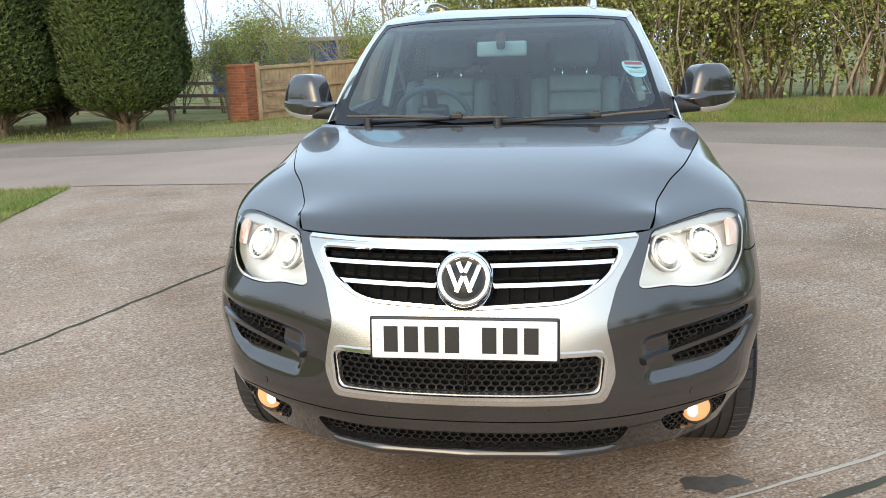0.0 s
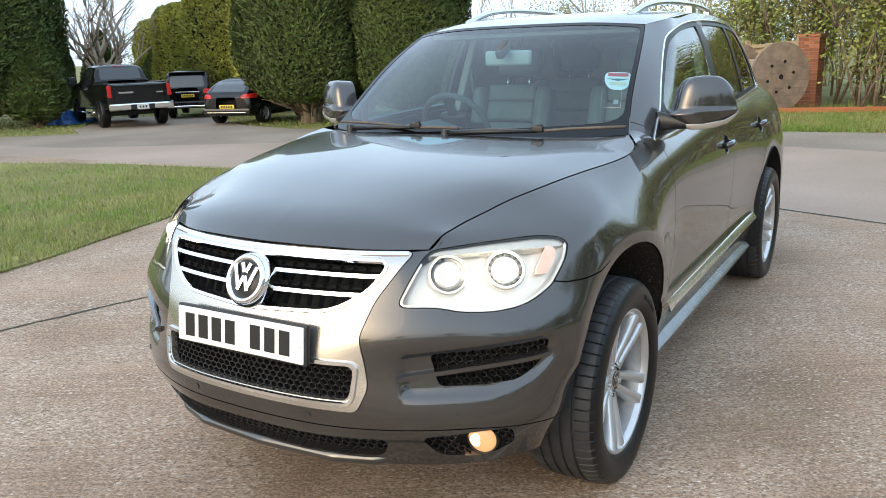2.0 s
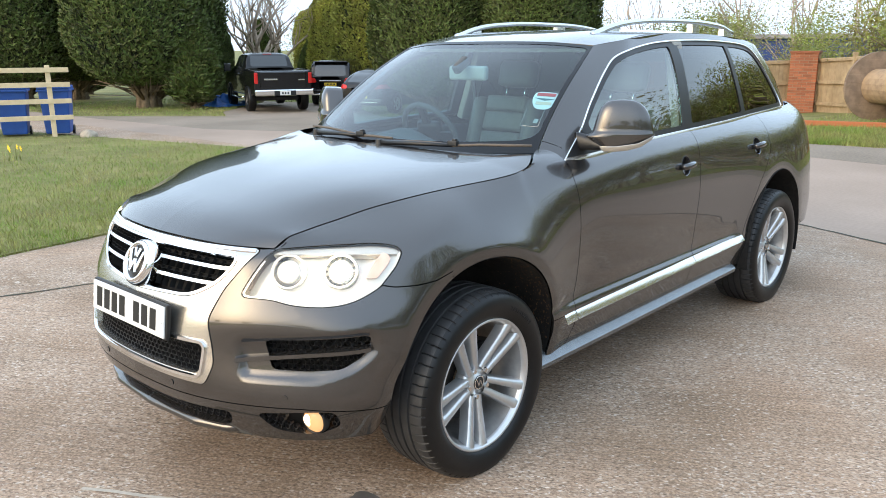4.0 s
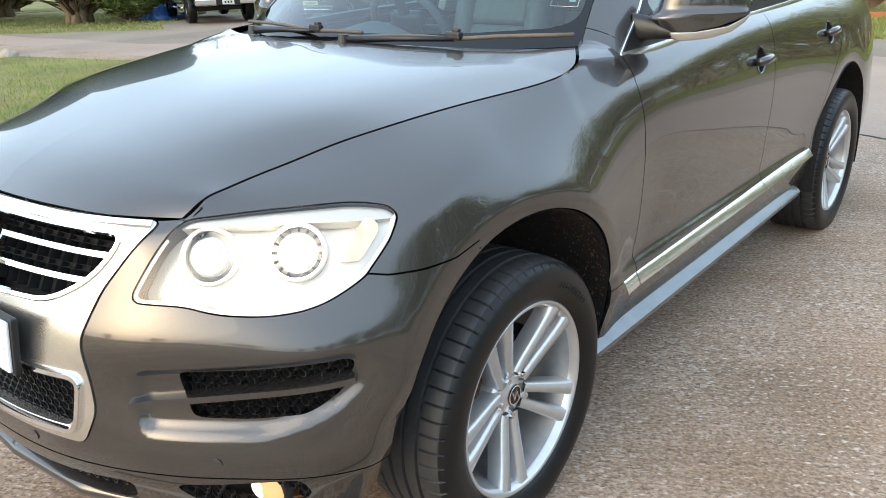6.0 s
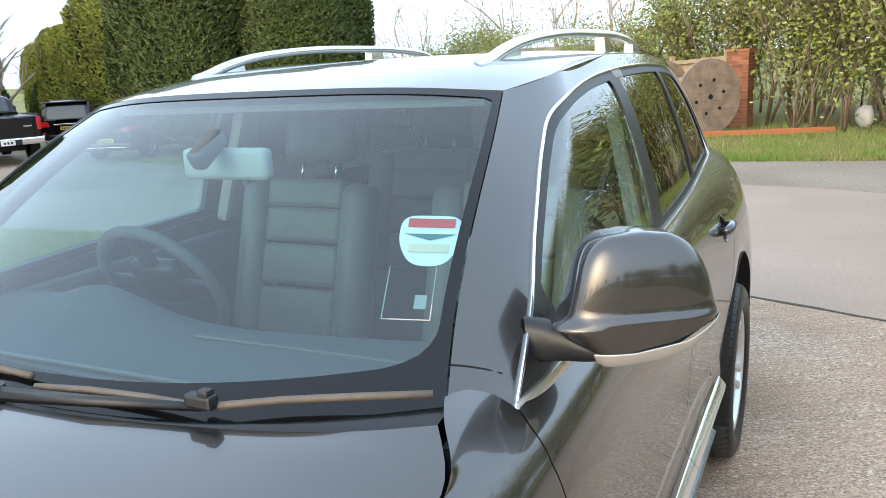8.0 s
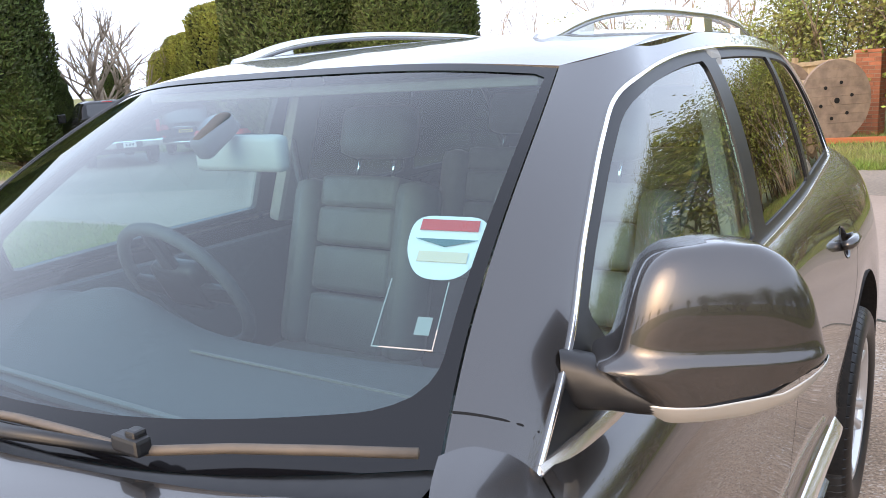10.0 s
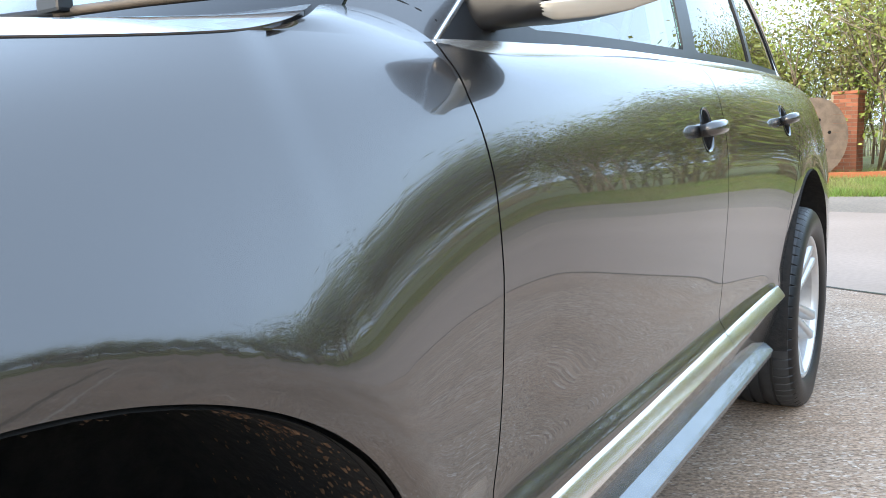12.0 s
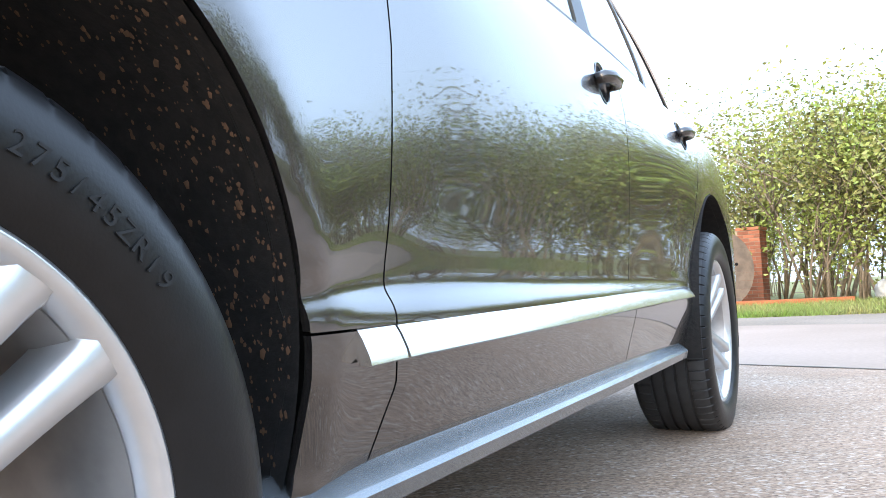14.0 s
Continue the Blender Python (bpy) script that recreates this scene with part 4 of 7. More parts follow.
def car_body(sections, arches, r):
    """A smooth closed body from cross sections (along, half width, floor, belt, half width of the top, top), open at the wheels."""
    rows = []
    y0, y1 = sections[0][0], sections[-1][0]
    ends = [(y0 - .03,) + tuple(k * .5 if i in (0, 3) else k for i, k in enumerate(sections[0][1:])), *sections, (y1 + .03,) + tuple(k * .5 if i in (0, 3) else k for i, k in enumerate(sections[-1][1:]))]
    for y, w, lo, belt_z, top_w, top in ends:
        rows.append([(0, y, lo), (w * .78, y, lo), (w * .97, y, lo + .10), (w, y, (lo + belt_z) / 2 + .04), (w * .965, y, belt_z), (top_w + (w * .965 - top_w) * .42, y, belt_z + (top - belt_z) * .52),
                     (top_w, y, top - (top - belt_z) * .12), (top_w * .6, y, top - .004), (0, y, top)])
    net = np.array(rows, float)
    ku, kv = chords(net, 0), chords(net, 1)
    u, v = np.linspace(0, ku[-1], 90), np.linspace(0, kv[-1], 44)
    g = np.stack([monotone(kv, monotone(ku, net[:, :, k], u).T, v).T for k in range(3)], -1)
    shell = Shell.of_grid(g)
    for y in arches:
        shell = shell.cut(lambda p, y=y: np.where(p[:, 0] > .55, np.hypot(p[:, 1] - y, p[:, 2] - r) - r * 1.12, 1.0))
    return shell


def from_body(shell, axes, poly, keep, push):
    """A pane or lamp that lies in the body's surface, seen along one axis."""
    return shell.cut(field(poly, axes)).cut(keep).pushed(push)


def pair_of(name, shell, mat, parent, label):
    shell.build(name, mat, parent, label, .004)
    shell.mirrored().build(name, mat, parent, label, .004)


def lathe_x(profile, segments):
    verts, faces = [], []
    n = len(profile)
    for s in range(segments):
        a = 2 * math.pi * s / segments
        verts += [(h, r * math.cos(a), r * math.sin(a)) for r, h in profile]
    for s in range(segments):
        t = (s + 1) % segments
        faces += [(s * n + k, s * n + k + 1, t * n + k + 1, t * n + k) for k in range(n - 1)]
    return verts, faces


def bars(parent, x, y, z, count, mat, w=.05, h=.055, gap=.075):
    for k in range(count):
        part("plate_bar", box(bmesh.new(), (x + (k - (count - 1) / 2) * gap, y, z), (w, .006, h)), mat, parent)


pick = thing("pickup_truck", "black pickup truck with a chrome rear bumper, parked on the drive", "pickup", at=(-18.22, 14.31, ground_z(-19.2, 14.7)), turn=66)
pick.scale = (.95, .95, .95)
part("body", prism([(.05, .62), (.05, 1.36), (2.15, 1.36), (2.2, 1.30), (5.5, 1.22), (5.75, 1.05), (5.75, .58), (5.25, .5), (.6, .55)], .98, .03, 1.1, .05), CARBLACK, pick)
cab = car_body([(2.12, .90, 1.15, 1.40, .80, 1.44), (2.22, .92, 1.10, 1.40, .78, 1.62), (2.36, .93, 1.08, 1.40, .75, 1.84), (2.52, .93, 1.08, 1.40, .73, 1.92), (3.1, .93, 1.08, 1.38, .73, 1.95), (3.75, .93, 1.08, 1.36, .72, 1.90),
                (4.3, .93, 1.08, 1.34, .76, 1.56), (4.7, .94, 1.08, 1.30, .82, 1.34), (5.4, .92, 1.08, 1.22, .80, 1.28), (5.72, .86, 1.0, 1.12, .74, 1.16)], (), .4)
whole(cab).build("cab", CARBLACK, pick, "", 0)
whole(from_body(cab, FRONT, [(-.66, 1.47), (.66, 1.47), (.62, 1.83), (-.62, 1.83)], lambda v: 2.6 - v[:, 1], .006)).build("rear_window", CARGLASS, pick, "dark tinted rear window", .004)
for a, b, c, d in ((2.50, 2.62, 3.22, 3.22), (3.30, 3.30, 3.70, 4.18)):
    pair_of("side_window", from_body(cab, SIDE, [(a, 1.42), (b, 1.82), (c, 1.82), (d, 1.42)], lambda v: v[:, 0] - .5, .006), CARGLASS, pick, "dark side window")
for s in (-1, 1):
    tube("bed_rail", [(s * .93, .10, 1.375), (s * .93, 1.1, 1.38), (s * .93, 2.1, 1.39)], .022, CARBLACK, pick, "", 6)
    part("tail_lamp", box(bmesh.new(), (s * .90, .06, 1.14), (.11, .10, .36), .02), TAILRED, pick, "red tail lamp")
    part("mirror", box(bmesh.new(), (s * 1.14, 4.15, 1.42), (.26, .14, .28), .03), CARBLACK, pick)
part("tailgate", box(bmesh.new(), (0, .035, 1.05), (1.52, .05, .56), .02), CARBLACK, pick)
part("brake_lamp", box(bmesh.new(), (0, 2.44, 1.885), (.30, .03, .035), .006), TAILRED, pick)
part("rear_bumper", box(bmesh.new(), (0, -.06, .68), (1.98, .20, .20), .05), CHROME, pick, "chrome rear bumper")
part("bumper_step", box(bmesh.new(), (0, -.165, .66), (.72, .02, .16), .01), BLACK, pick)
part("number_plate", box(bmesh.new(), (0, -.182, .66), (.36, .012, .14), .004), material("plate_white", (.7, .7, .68), .4), pick, "pale number plate")
bars(pick, 0, -.19, .66, 3, BLACK, .05, .06, .09)
part("badge_bar", box(bmesh.new(), (-.42, .005, 1.10), (.44, .012, .05), .004), SATIN, pick, "silver badge strip")
part("badge_bar", box(bmesh.new(), (.60, .005, 1.08), (.22, .012, .04), .004), SATIN, pick, "silver badge strip")
for s in (-1, 1):
    tube("step_bar", [(s * 1.0, 1.9, .45), (s * 1.03, 2.2, .42), (s * 1.03, 4.0, .42), (s * 1.0, 4.2, .45)], .04, CHROME, pick, "chrome side bar")
part("axle", box(bmesh.new(), (0, 1.2, .42), (1.5, .14, .14), .03), BLACK, pick)
car_wheels(pick, (1.2, 4.75), .43, 1.02, BLACK)

suv = thing("estate_four_by_four", "black boxy four-by-four seen from behind with a yellow plate", "car", at=(-20.2, 17.86, ground_z(-20.6, 18.4)), turn=38)
suv.scale = (.85, .85, .85)
suv_body = car_body([(.0, .88, .60, 1.06, .76, 1.24), (.05, .945, .46, 1.12, .82, 1.46), (.14, .96, .42, 1.14, .82, 1.72), (.30, .97, .40, 1.15, .81, 1.86), (.7, .97, .38, 1.15, .80, 1.91), (1.6, .97, .38, 1.14, .80, 1.92), (2.7, .97, .38, 1.13, .79, 1.87),
                     (3.3, .97, .38, 1.12, .80, 1.58), (3.85, .96, .38, 1.11, .84, 1.22), (4.5, .93, .40, 1.02, .80, 1.10), (4.85, .82, .48, .85, .66, .95)], (.95, 3.8), .38)
whole(suv_body).build("body", CARBLACK, suv, "", .02)
whole(from_body(suv_body, FRONT, [(-.68, 1.26), (.68, 1.26), (.64, 1.72), (-.64, 1.72)], lambda v: .5 - v[:, 1], .006)).build("rear_window", CARGLASS, suv, "dark rear window", .004)
for a, b, c, d in ((.34, .48, 1.12, 1.12), (1.20, 1.20, 2.08, 2.08), (2.16, 2.16, 2.66, 3.32)):
    pair_of("side_window", from_body(suv_body, SIDE, [(a, 1.20), (b, 1.70), (c, 1.72), (d, 1.20)], lambda v: v[:, 0] - .5, .006), CARGLASS, suv, "dark side window")
pair_of("tail_lamp", from_body(suv_body, FRONT, rounded([(.58, .99), (.98, .99), (.98, 1.20), (.66, 1.18)], .03), lambda v: .42 - v[:, 1], .014), TAILRED, suv, "red tail lamp")
part("spoiler", box(bmesh.new(), (0, .20, 1.85), (1.46, .30, .05), .02), CARBLACK, suv)
part("interior", box(bmesh.new(), (0, 2.4, .75), (1.7, 4.2, .55), .05), VOID, suv)
for s in (-1, 1):
    part("fog_lamp", box(bmesh.new(), (s * .84, .0, .70), (.12, .06, .16), .02), TAILRED, suv, "red lower lamp")
part("chrome_bar", box(bmesh.new(), (0, -.015, 1.06), (.95, .04, .05), .01), CHROME, suv)
part("number_plate", box(bmesh.new(), (0, -.02, .92), (.52, .02, .12), .004), YPLATE, suv, "yellow number plate")
bars(suv, 0, -.034, .92, 7, BLACK, .038, .07, .062)
part("rear_bumper", box(bmesh.new(), (0, -.02, .60), (1.9, .22, .22), .06), CARBLACK, suv)
part("bumper_guard", box(bmesh.new(), (0, -.10, .50), (1.8, .10, .08), .03), CHROME, suv, "chrome bumper guard")
car_wheels(suv, (.95, 3.8), .38, .97, ALLOY)

hatch = thing("hatchback_car", "black hatchback parked beside the conifers", "car", at=(-15.75, 15.3, ground_z(-16.1, 16)), turn=14)
hatch.scale = (.92, .92, .92)
hatch_body = car_body([(.0, .74, .42, .74, .66, .88), (.06, .84, .34, .86, .72, .99), (.22, .885, .28, .92, .72, 1.12), (.45, .90, .26, .94, .70, 1.28), (.75, .91, .24, .94, .65, 1.41), (1.2, .91, .23, .93, .62, 1.47), (1.9, .91, .23, .92, .62, 1.48),
                       (2.5, .91, .23, .91, .63, 1.40), (3.0, .905, .23, .91, .68, 1.15), (3.4, .90, .23, .88, .70, .99), (4.0, .87, .25, .78, .64, .87), (4.35, .70, .34, .64, .50, .73)], (.82, 3.5), .33)
whole(hatch_body).build("body", CARBLACK, hatch, "", .02)
whole(from_body(hatch_body, FRONT, rounded([(-.60, 1.03), (.60, 1.03), (.52, 1.34), (-.52, 1.34)], .05), lambda v: .9 - v[:, 1], .005)).build("rear_window", CARGLASS, hatch, "dark rear window", .004)
for a, b, c, d in ((.80, 1.02, 1.48, 1.48), (1.55, 1.55, 2.30, 2.92)):
    pair_of("side_window", from_body(hatch_body, SIDE, [(a, 1.02), (b, 1.36), (c, 1.38), (d, 1.0)], lambda v: v[:, 0] - .5, .005), CARGLASS, hatch, "dark side window")
pair_of("tail_lamp", from_body(hatch_body, FRONT, rounded([(.50, .83), (.95, .84), (.95, .99), (.56, .95)], .03), lambda v: .42 - v[:, 1], .010), TAILRED, hatch, "red tail lamp")
part("interior", box(bmesh.new(), (0, 2.1, .55), (1.56, 3.6, .45), .05), VOID, hatch)
part("number_plate", box(bmesh.new(), (0, -.005, .58), (.52, .03, .12), .004), YPLATE, hatch, "yellow number plate")
bars(hatch, 0, -.024, .58, 7, BLACK, .038, .07, .062)
part("rear_bumper", box(bmesh.new(), (0, .03, .42), (1.70, .22, .22), .06), CARBLACK, hatch)
part("trim_bar", box(bmesh.new(), (0, -.07, .40), (1.4, .03, .025), .008), SATIN, hatch)
car_wheels(hatch, (.82, 3.5), .33, .92, ALLOY)


# ---------------------------------------------------------------- joints, stain
def ground_strip(name, a, b, wide, mat, label, lift=.004, wob=.01):
    n = max(6, int(math.hypot(b[0] - a[0], b[1] - a[1]) / .12))
    d = Vector((b[0] - a[0], b[1] - a[1])).normalized()
    verts = []
    for i in range(n + 1):
        t = i / n
        x, y = a[0] + (b[0] - a[0]) * t, a[1] + (b[1] - a[1]) * t
        o, w = rnd.uniform(-wob, wob), wide * rnd.uniform(.7, 1.3)
        for s in (-1, 1):
            px, py = x - d.y * (s * w / 2 + o), y + d.x * (s * w / 2 + o)
            verts.append((px, py, ground_z(px, py) + lift))
    faces = [(2 * i, 2 * i + 2, 2 * i + 3, 2 * i + 1) for i in range(n)]
    return tagged(mesh_object(name, verts, faces, mat, None, "", False), label, "joint", kind="structure")


ground_strip("trim_joint", (-3.4, -1.4), (-2.86, .5), .022, JOINT, "dark dirt-filled joint in the concrete")
ground_strip("trim_joint", (-2.86, .5), (-1.75, 4.3), .022, JOINT, "dark dirt-filled joint in the concrete")
ground_strip("trim_joint", (-1.75, 4.3), (-1.0, 6.5), .022, JOINT, "dark dirt-filled joint in the concrete")
ground_strip("trim_joint", (-5.9, 7.34), (-3.2, 6.84), .03, JOINT, "dark dirt-filled joint in the concrete")
ground_strip("trim_joint", (-3.2, 6.84), (.3, 6.19), .035, JOINT, "dark dirt-filled joint in the concrete")
ground_strip("trim_joint", (.3, 6.19), (3.1, 5.09), .035, JOINT, "mossy joint between the slabs")
ground_strip("trim_joint", (3.1, 5.09), (9.8, 2.7), .035, JOINT, "mossy joint between the slabs")
ground_strip("trim_joint", (.2, -.20), (1.00, .28), .028, JOINT, "dark dirt-filled joint in the concrete")
ground_strip("trim_joint", (1.00, .28), (5.5, 2.95), .028, JOINT, "dark dirt-filled joint in the concrete")
PALE = material("pale_worn_edge", (.52, .46, .38), .9, vary=.5, scale=40, colour2=(.36, .32, .27))
ground_strip("trim_edge", (-.1, -.22), (5.4, 3.05), .016, PALE, "pale worn slab edge", .003, .008)
WET = material("dark_oil_stain", (.11, .095, .08), .6, vary=.4, scale=30)
bm = bmesh.new()
ring = [bm.verts.new((.79 + (.095 + .02 * math.sin(3 * a)) * math.cos(a) * 1.15 + .05 * math.sin(a), .43 + (.055 + .012 * math.sin(5 * a + 1)) * math.sin(a), .0025)) for a in np.linspace(0, 6.28, 28)[:-1]]
bm.faces.new(ring)
tagged(part("oil_stain", bm, WET, None), "dark damp stain on the concrete", "stain", kind="structure")

# ---------------------------------------------------------------- the car
# Nose at y = 0, tail at y = 4.76, its near side at +x.
car = thing("car", "dark grey-brown metallic estate four-by-four parked on the concrete, headlights on", "car")
HUB_F, HUB_R, WHEEL_Z = 0.888, 3.753, 0.347
# wheel openings: middle along and up, half width behind and ahead of it, height
ARCHES = ((0.874, 0.395, 0.459, 0.433, 0.452), (3.753, 0.36, 0.425, 0.425, 0.487))


def lip_x(a):
    """How far out the edge of the front opening stands, by its angle from the rear."""
    c = np.cos(a)
    return .847 + .052 * c + .098 * np.sin(a) + np.where(c < 0, .061 * c**2 + .032 * c**4, 0)


def side_column(y, xs, zs, top):
    return [(x, y, z) for x, z in zip(xs, zs)] + [top]


LOW = (0.29, 0.37, 0.47, 0.58, 0.70)
DOORZ = (0.29, 0.37, 0.49, 0.54, 0.63, 0.84, 0.98)
BELT = [
    # nose, from the middle to the corner
    [(0, .045, .28), (0, .0, .36), (0, -.02, .46), (0, -.015, .58), (0, .0, .68), (0, .03, .77), (0, .07, .85), (0, .10, .90), (0, .125, .935)],
    [(.28, .065, .28), (.28, .02, .36), (.28, .0, .46), (.28, .008, .58), (.28, .026, .68), (.28, .058, .77), (.28, .098, .85), (.28, .127, .90), (.28, .15, .935)],
    [(.48, .135, .28), (.49, .095, .36), (.50, .068, .46), (.50, .088, .58), (.50, .095, .68), (.50, .125, .77), (.50, .162, .85), (.50, .195, .905), (.53, .245, .932)],
    [(.67, .25, .28), (.69, .214, .36), (.70, .187, .46), (.70, .213, .58), (.70, .215, .68), (.697, .25, .77), (.687, .31, .86), (.665, .385, .945), (.566, .40, .988)],
    [(.81, .41, .29), (.835, .375, .37), (.852, .348, .46), (.851, .356, .58), (.86, .36, .68), (.855, .42, .78), (.85, .485, .88), (.815, .575, .968), (.659, .61, 1.038)],
    [(.875, .56, .29), (.895, .53, .37), (.908, .52, .46), (.918, .52, .58), (.922, .54, .68), (.915, .59, .79), (.897, .64, .90), (.852, .72, .995), (.714, .76, 1.062)],
    # wing
    side_column(.92, (.90, .925, .942, .950, .948, .930, .894), (*LOW, .81, .92), (.775, .93, 1.085))[:7] + [(.843, .92, 1.02), (.759, .95, 1.081)],
    side_column(1.22, (.885, .905, .922, .927, .932, .921, .890), (*DOORZ[:5], .83, .96), ())[:7] + [(.862, 1.22, 1.05), (.819, 1.234, 1.110)],
    # doors
    side_column(1.52, (.866, .888, .914, .893, .899, .907, .898), DOORZ, ())[:7] + [(.868, 1.52, 1.07), (.815, 1.53, 1.120)],
    side_column(2.10, (.866, .888, .914, .893, .899, .907, .898), DOORZ, ())[:7] + [(.873, 2.10, 1.095), (.826, 2.10, 1.145)],
    side_column(2.80, (.866, .888, .914, .893, .899, .907, .898), DOORZ, ())[:7] + [(.868, 2.80, 1.105), (.818, 2.80, 1.164)],
    side_column(3.28, (.872, .894, .918, .904, .910, .917, .903), DOORZ, ())[:7] + [(.858, 3.28, 1.11), (.80, 3.28, 1.176)],
    # rear
    side_column(3.76, (.90, .925, .942, .950, .950, .938, .908), (*LOW, .83, 1.0), ())[:7] + [(.848, 3.76, 1.12), (.768, 3.76, 1.186)],
    side_column(4.22, (.88, .905, .920, .925, .925, .915, .885), (*LOW, .84, 1.0), ())[:7] + [(.82, 4.22, 1.13), (.722, 4.22, 1.192)],
    side_column(4.56, (.80, .82, .835, .84, .83, .815, .785), (*LOW, .84, 1.0), ())[:7] + [(.73, 4.55, 1.14), (.66, 4.52, 1.205)],
    side_column(4.73, (.46, .47, .48, .48, .48, .47, .46), (*LOW, .84, 1.0), ())[:7] + [(.44, 4.70, 1.14), (.42, 4.67, 1.205)],
    side_column(4.77, (0,) * 7, (*LOW, .84, 1.0), ())[:7] + [(0, 4.74, 1.14), (0, 4.71, 1.205)],
]


def blur(a, sigma, axis):
    k = np.exp(-0.5 * (np.arange(-4 * sigma, 4 * sigma + 1) / sigma) ** 2)
    pad = [(0, 0), (0, 0)]
    pad[axis] = (4 * sigma, 4 * sigma)
    return np.apply_along_axis(lambda r: np.convolve(r, k / k.sum(), "valid"), axis, np.pad(a, pad, mode="reflect", reflect_type="odd"))


SCOOP = rounded([(.50, .648), (.70, .668), (.872, .690), (.882, .62), (.83, .555), (.74, .522), (.52, .520)], .03)


def whittaker(a, stiff, axis):
    """Evens out an array along one axis and keeps its quadratic shape."""
    d = np.diff(np.eye(a.shape[axis]), 3, axis=0)
    m = np.linalg.inv(np.eye(a.shape[axis]) + stiff * d.T @ d)
    return m @ a if axis == 0 else a @ m


def ease(x):
    x = np.clip(x, 0, 1)
    return x * x * (3 - 2 * x)


def body_side():
    """The belt of the body: smooth at nose and tail, taut along the doors, with flared arches."""
    g = surface(BELT, 0.012, 0.009)
    net = np.array(BELT, float)
    ku, kv = chords(net, 0), chords(net, 1)
    u, v = np.linspace(0, ku[-1], g.shape[0]), np.linspace(0, kv[-1], g.shape[1])
    taut = monotone(kv, monotone(ku, net[:, :, 0], u).T, v).T
    taut = blur(blur(taut, 5, 0), 1, 1)
    w = ease((g[..., 1] - 1.05) / 0.35) * ease((4.3 - g[..., 1]) / 0.4)
    g[..., 0] += (taut - g[..., 0]) * w
    # the upper side is one fair convex surface
    fair = whittaker(whittaker(g[..., 0], 4e4, 1), 1e6, 0)
    high = ease((g[..., 2] - np.interp(g[..., 1], [0, 1.2, 1.4, 3.1, 3.3], [.40, .40, .56, .56, .40])) / .10) * ease((g[..., 1] - .62) / .25) * ease((4.4 - g[..., 1]) / .3) * ease((g[..., 0] - .5) / .2)
    g[..., 0] += (fair - g[..., 0]) * high
    # the wing swells out to the edge of the front opening
    y, z, wide, ahead_, high_ = ARCHES[0]
    dy, dz = (g[..., 1] - y) / np.where(g[..., 1] > y, wide, ahead_), (g[..., 2] - z) / high_
    d, turn = (np.hypot(dy, dz) - 1) * wide, np.arctan2(dz, dy)
    ring = (np.abs(d - .046) < .010) & (g[..., 0] > .6) & (g[..., 1] < 2)
    order = np.argsort(turn[ring])
    here = np.interp(turn, turn[ring][order], blur(g[..., 0][ring][order][:, None], 12, 0)[:, 0])
    reach = np.where(dy > 0, np.interp(turn, [-.3, .1, .45, .9, 1.571], [.12, .16, .42, .42, .26]), .09 + .17 * np.clip(np.sin(turn), 0, 1) ** 2)
    g[..., 0] += (lip_x(turn) - here) * np.clip(1 - np.clip(d - .046, 0, 9) / reach, 0, 1) ** 2 * ease((3.0 - turn) / .3) * ease((turn + .35) / .3) * ease((g[..., 0] - .6) / .2) * (g[..., 1] < 2)
    # the edges of both openings turn upright in a flat band
    n = grid_normals(g)
    for y, z, wide, ahead_, high_ in ARCHES:
        dy, dz = (g[..., 1] - y) / np.where(g[..., 1] > y, wide, ahead_), (g[..., 2] - z) / high_
        r = np.maximum(np.hypot(dy, dz), 1e-6)
        d = (r - 1) * wide
        slope = -(n[..., 1] * dy + n[..., 2] * dz) / r / np.maximum(n[..., 0], .3)
        near = ease((d + .12) / .05) * ease((.25 - d) / .1) * (g[..., 1] > y - .6) * ease((g[..., 0] - .7) / .15)
        soft = .010 * np.logaddexp(0, (.046 - d) / .010)
        g[..., 0] += (slope * soft - .9 * np.minimum(soft, .06) ** 2) * near
    # shallow scoop round the vent in each corner of the bumper
    scoop = ease((inside(SCOOP, g[..., [0, 2]].reshape(-1, 2)).reshape(g.shape[:2]) + .008) / .026) * (g[..., 1] < .7)
    g -= grid_normals(g) * (.015 * scoop)[..., None]
    top = g[:, -1]
    on = (top[:, 1] > 0.246) & (top[:, 1] < 1.233) & (top[:, 0] > 0.4)
    off = np.where(on[:, None], seam_at(top[:, 1]) + [0.002, 0, -0.001] - top, 0) * ease((top[:, 1] - 0.24) / 0.05)[:, None] * ease((1.24 - top[:, 1]) / 0.06)[:, None]
    g += off[:, None, :] * (np.linspace(0, 1, g.shape[1])[None, :, None] ** 6)
    return g


# the shut line between bonnet and wing
SEAM = np.array([(.53, .245, .932), (.547, .285, .963), (.555, .33, .975), (.567, .40, .988), (.593, .476, 1.005), (.630, .569, 1.029), (.676, .661, 1.050), (.711, .76, 1.065),
                 (.764, .95, 1.083), (.813, 1.165, 1.101), (.820, 1.234, 1.110)])


def seam_at(y):
    return spline_matrix(SEAM[:, 1], np.asarray(y)) @ SEAM


BELT_GRID = body_side()
belt = Shell.of_grid(BELT_GRID)


def arch(y, z, wide, ahead_, high):
    return lambda v: (np.hypot((v[:, 1] - y) / np.where(v[:, 1] > y, wide, ahead_), (v[:, 2] - z) / high) - 1) * wide


def both(name, shell, mat, label="", lip=0.010, parent=None):
    """The near panel and its mirror image on the far side."""
    p = parent or car
    return shell.build(name, mat, p, label, lip), shell.mirrored().build(name, mat, p, label, lip)


GAP = 0.002
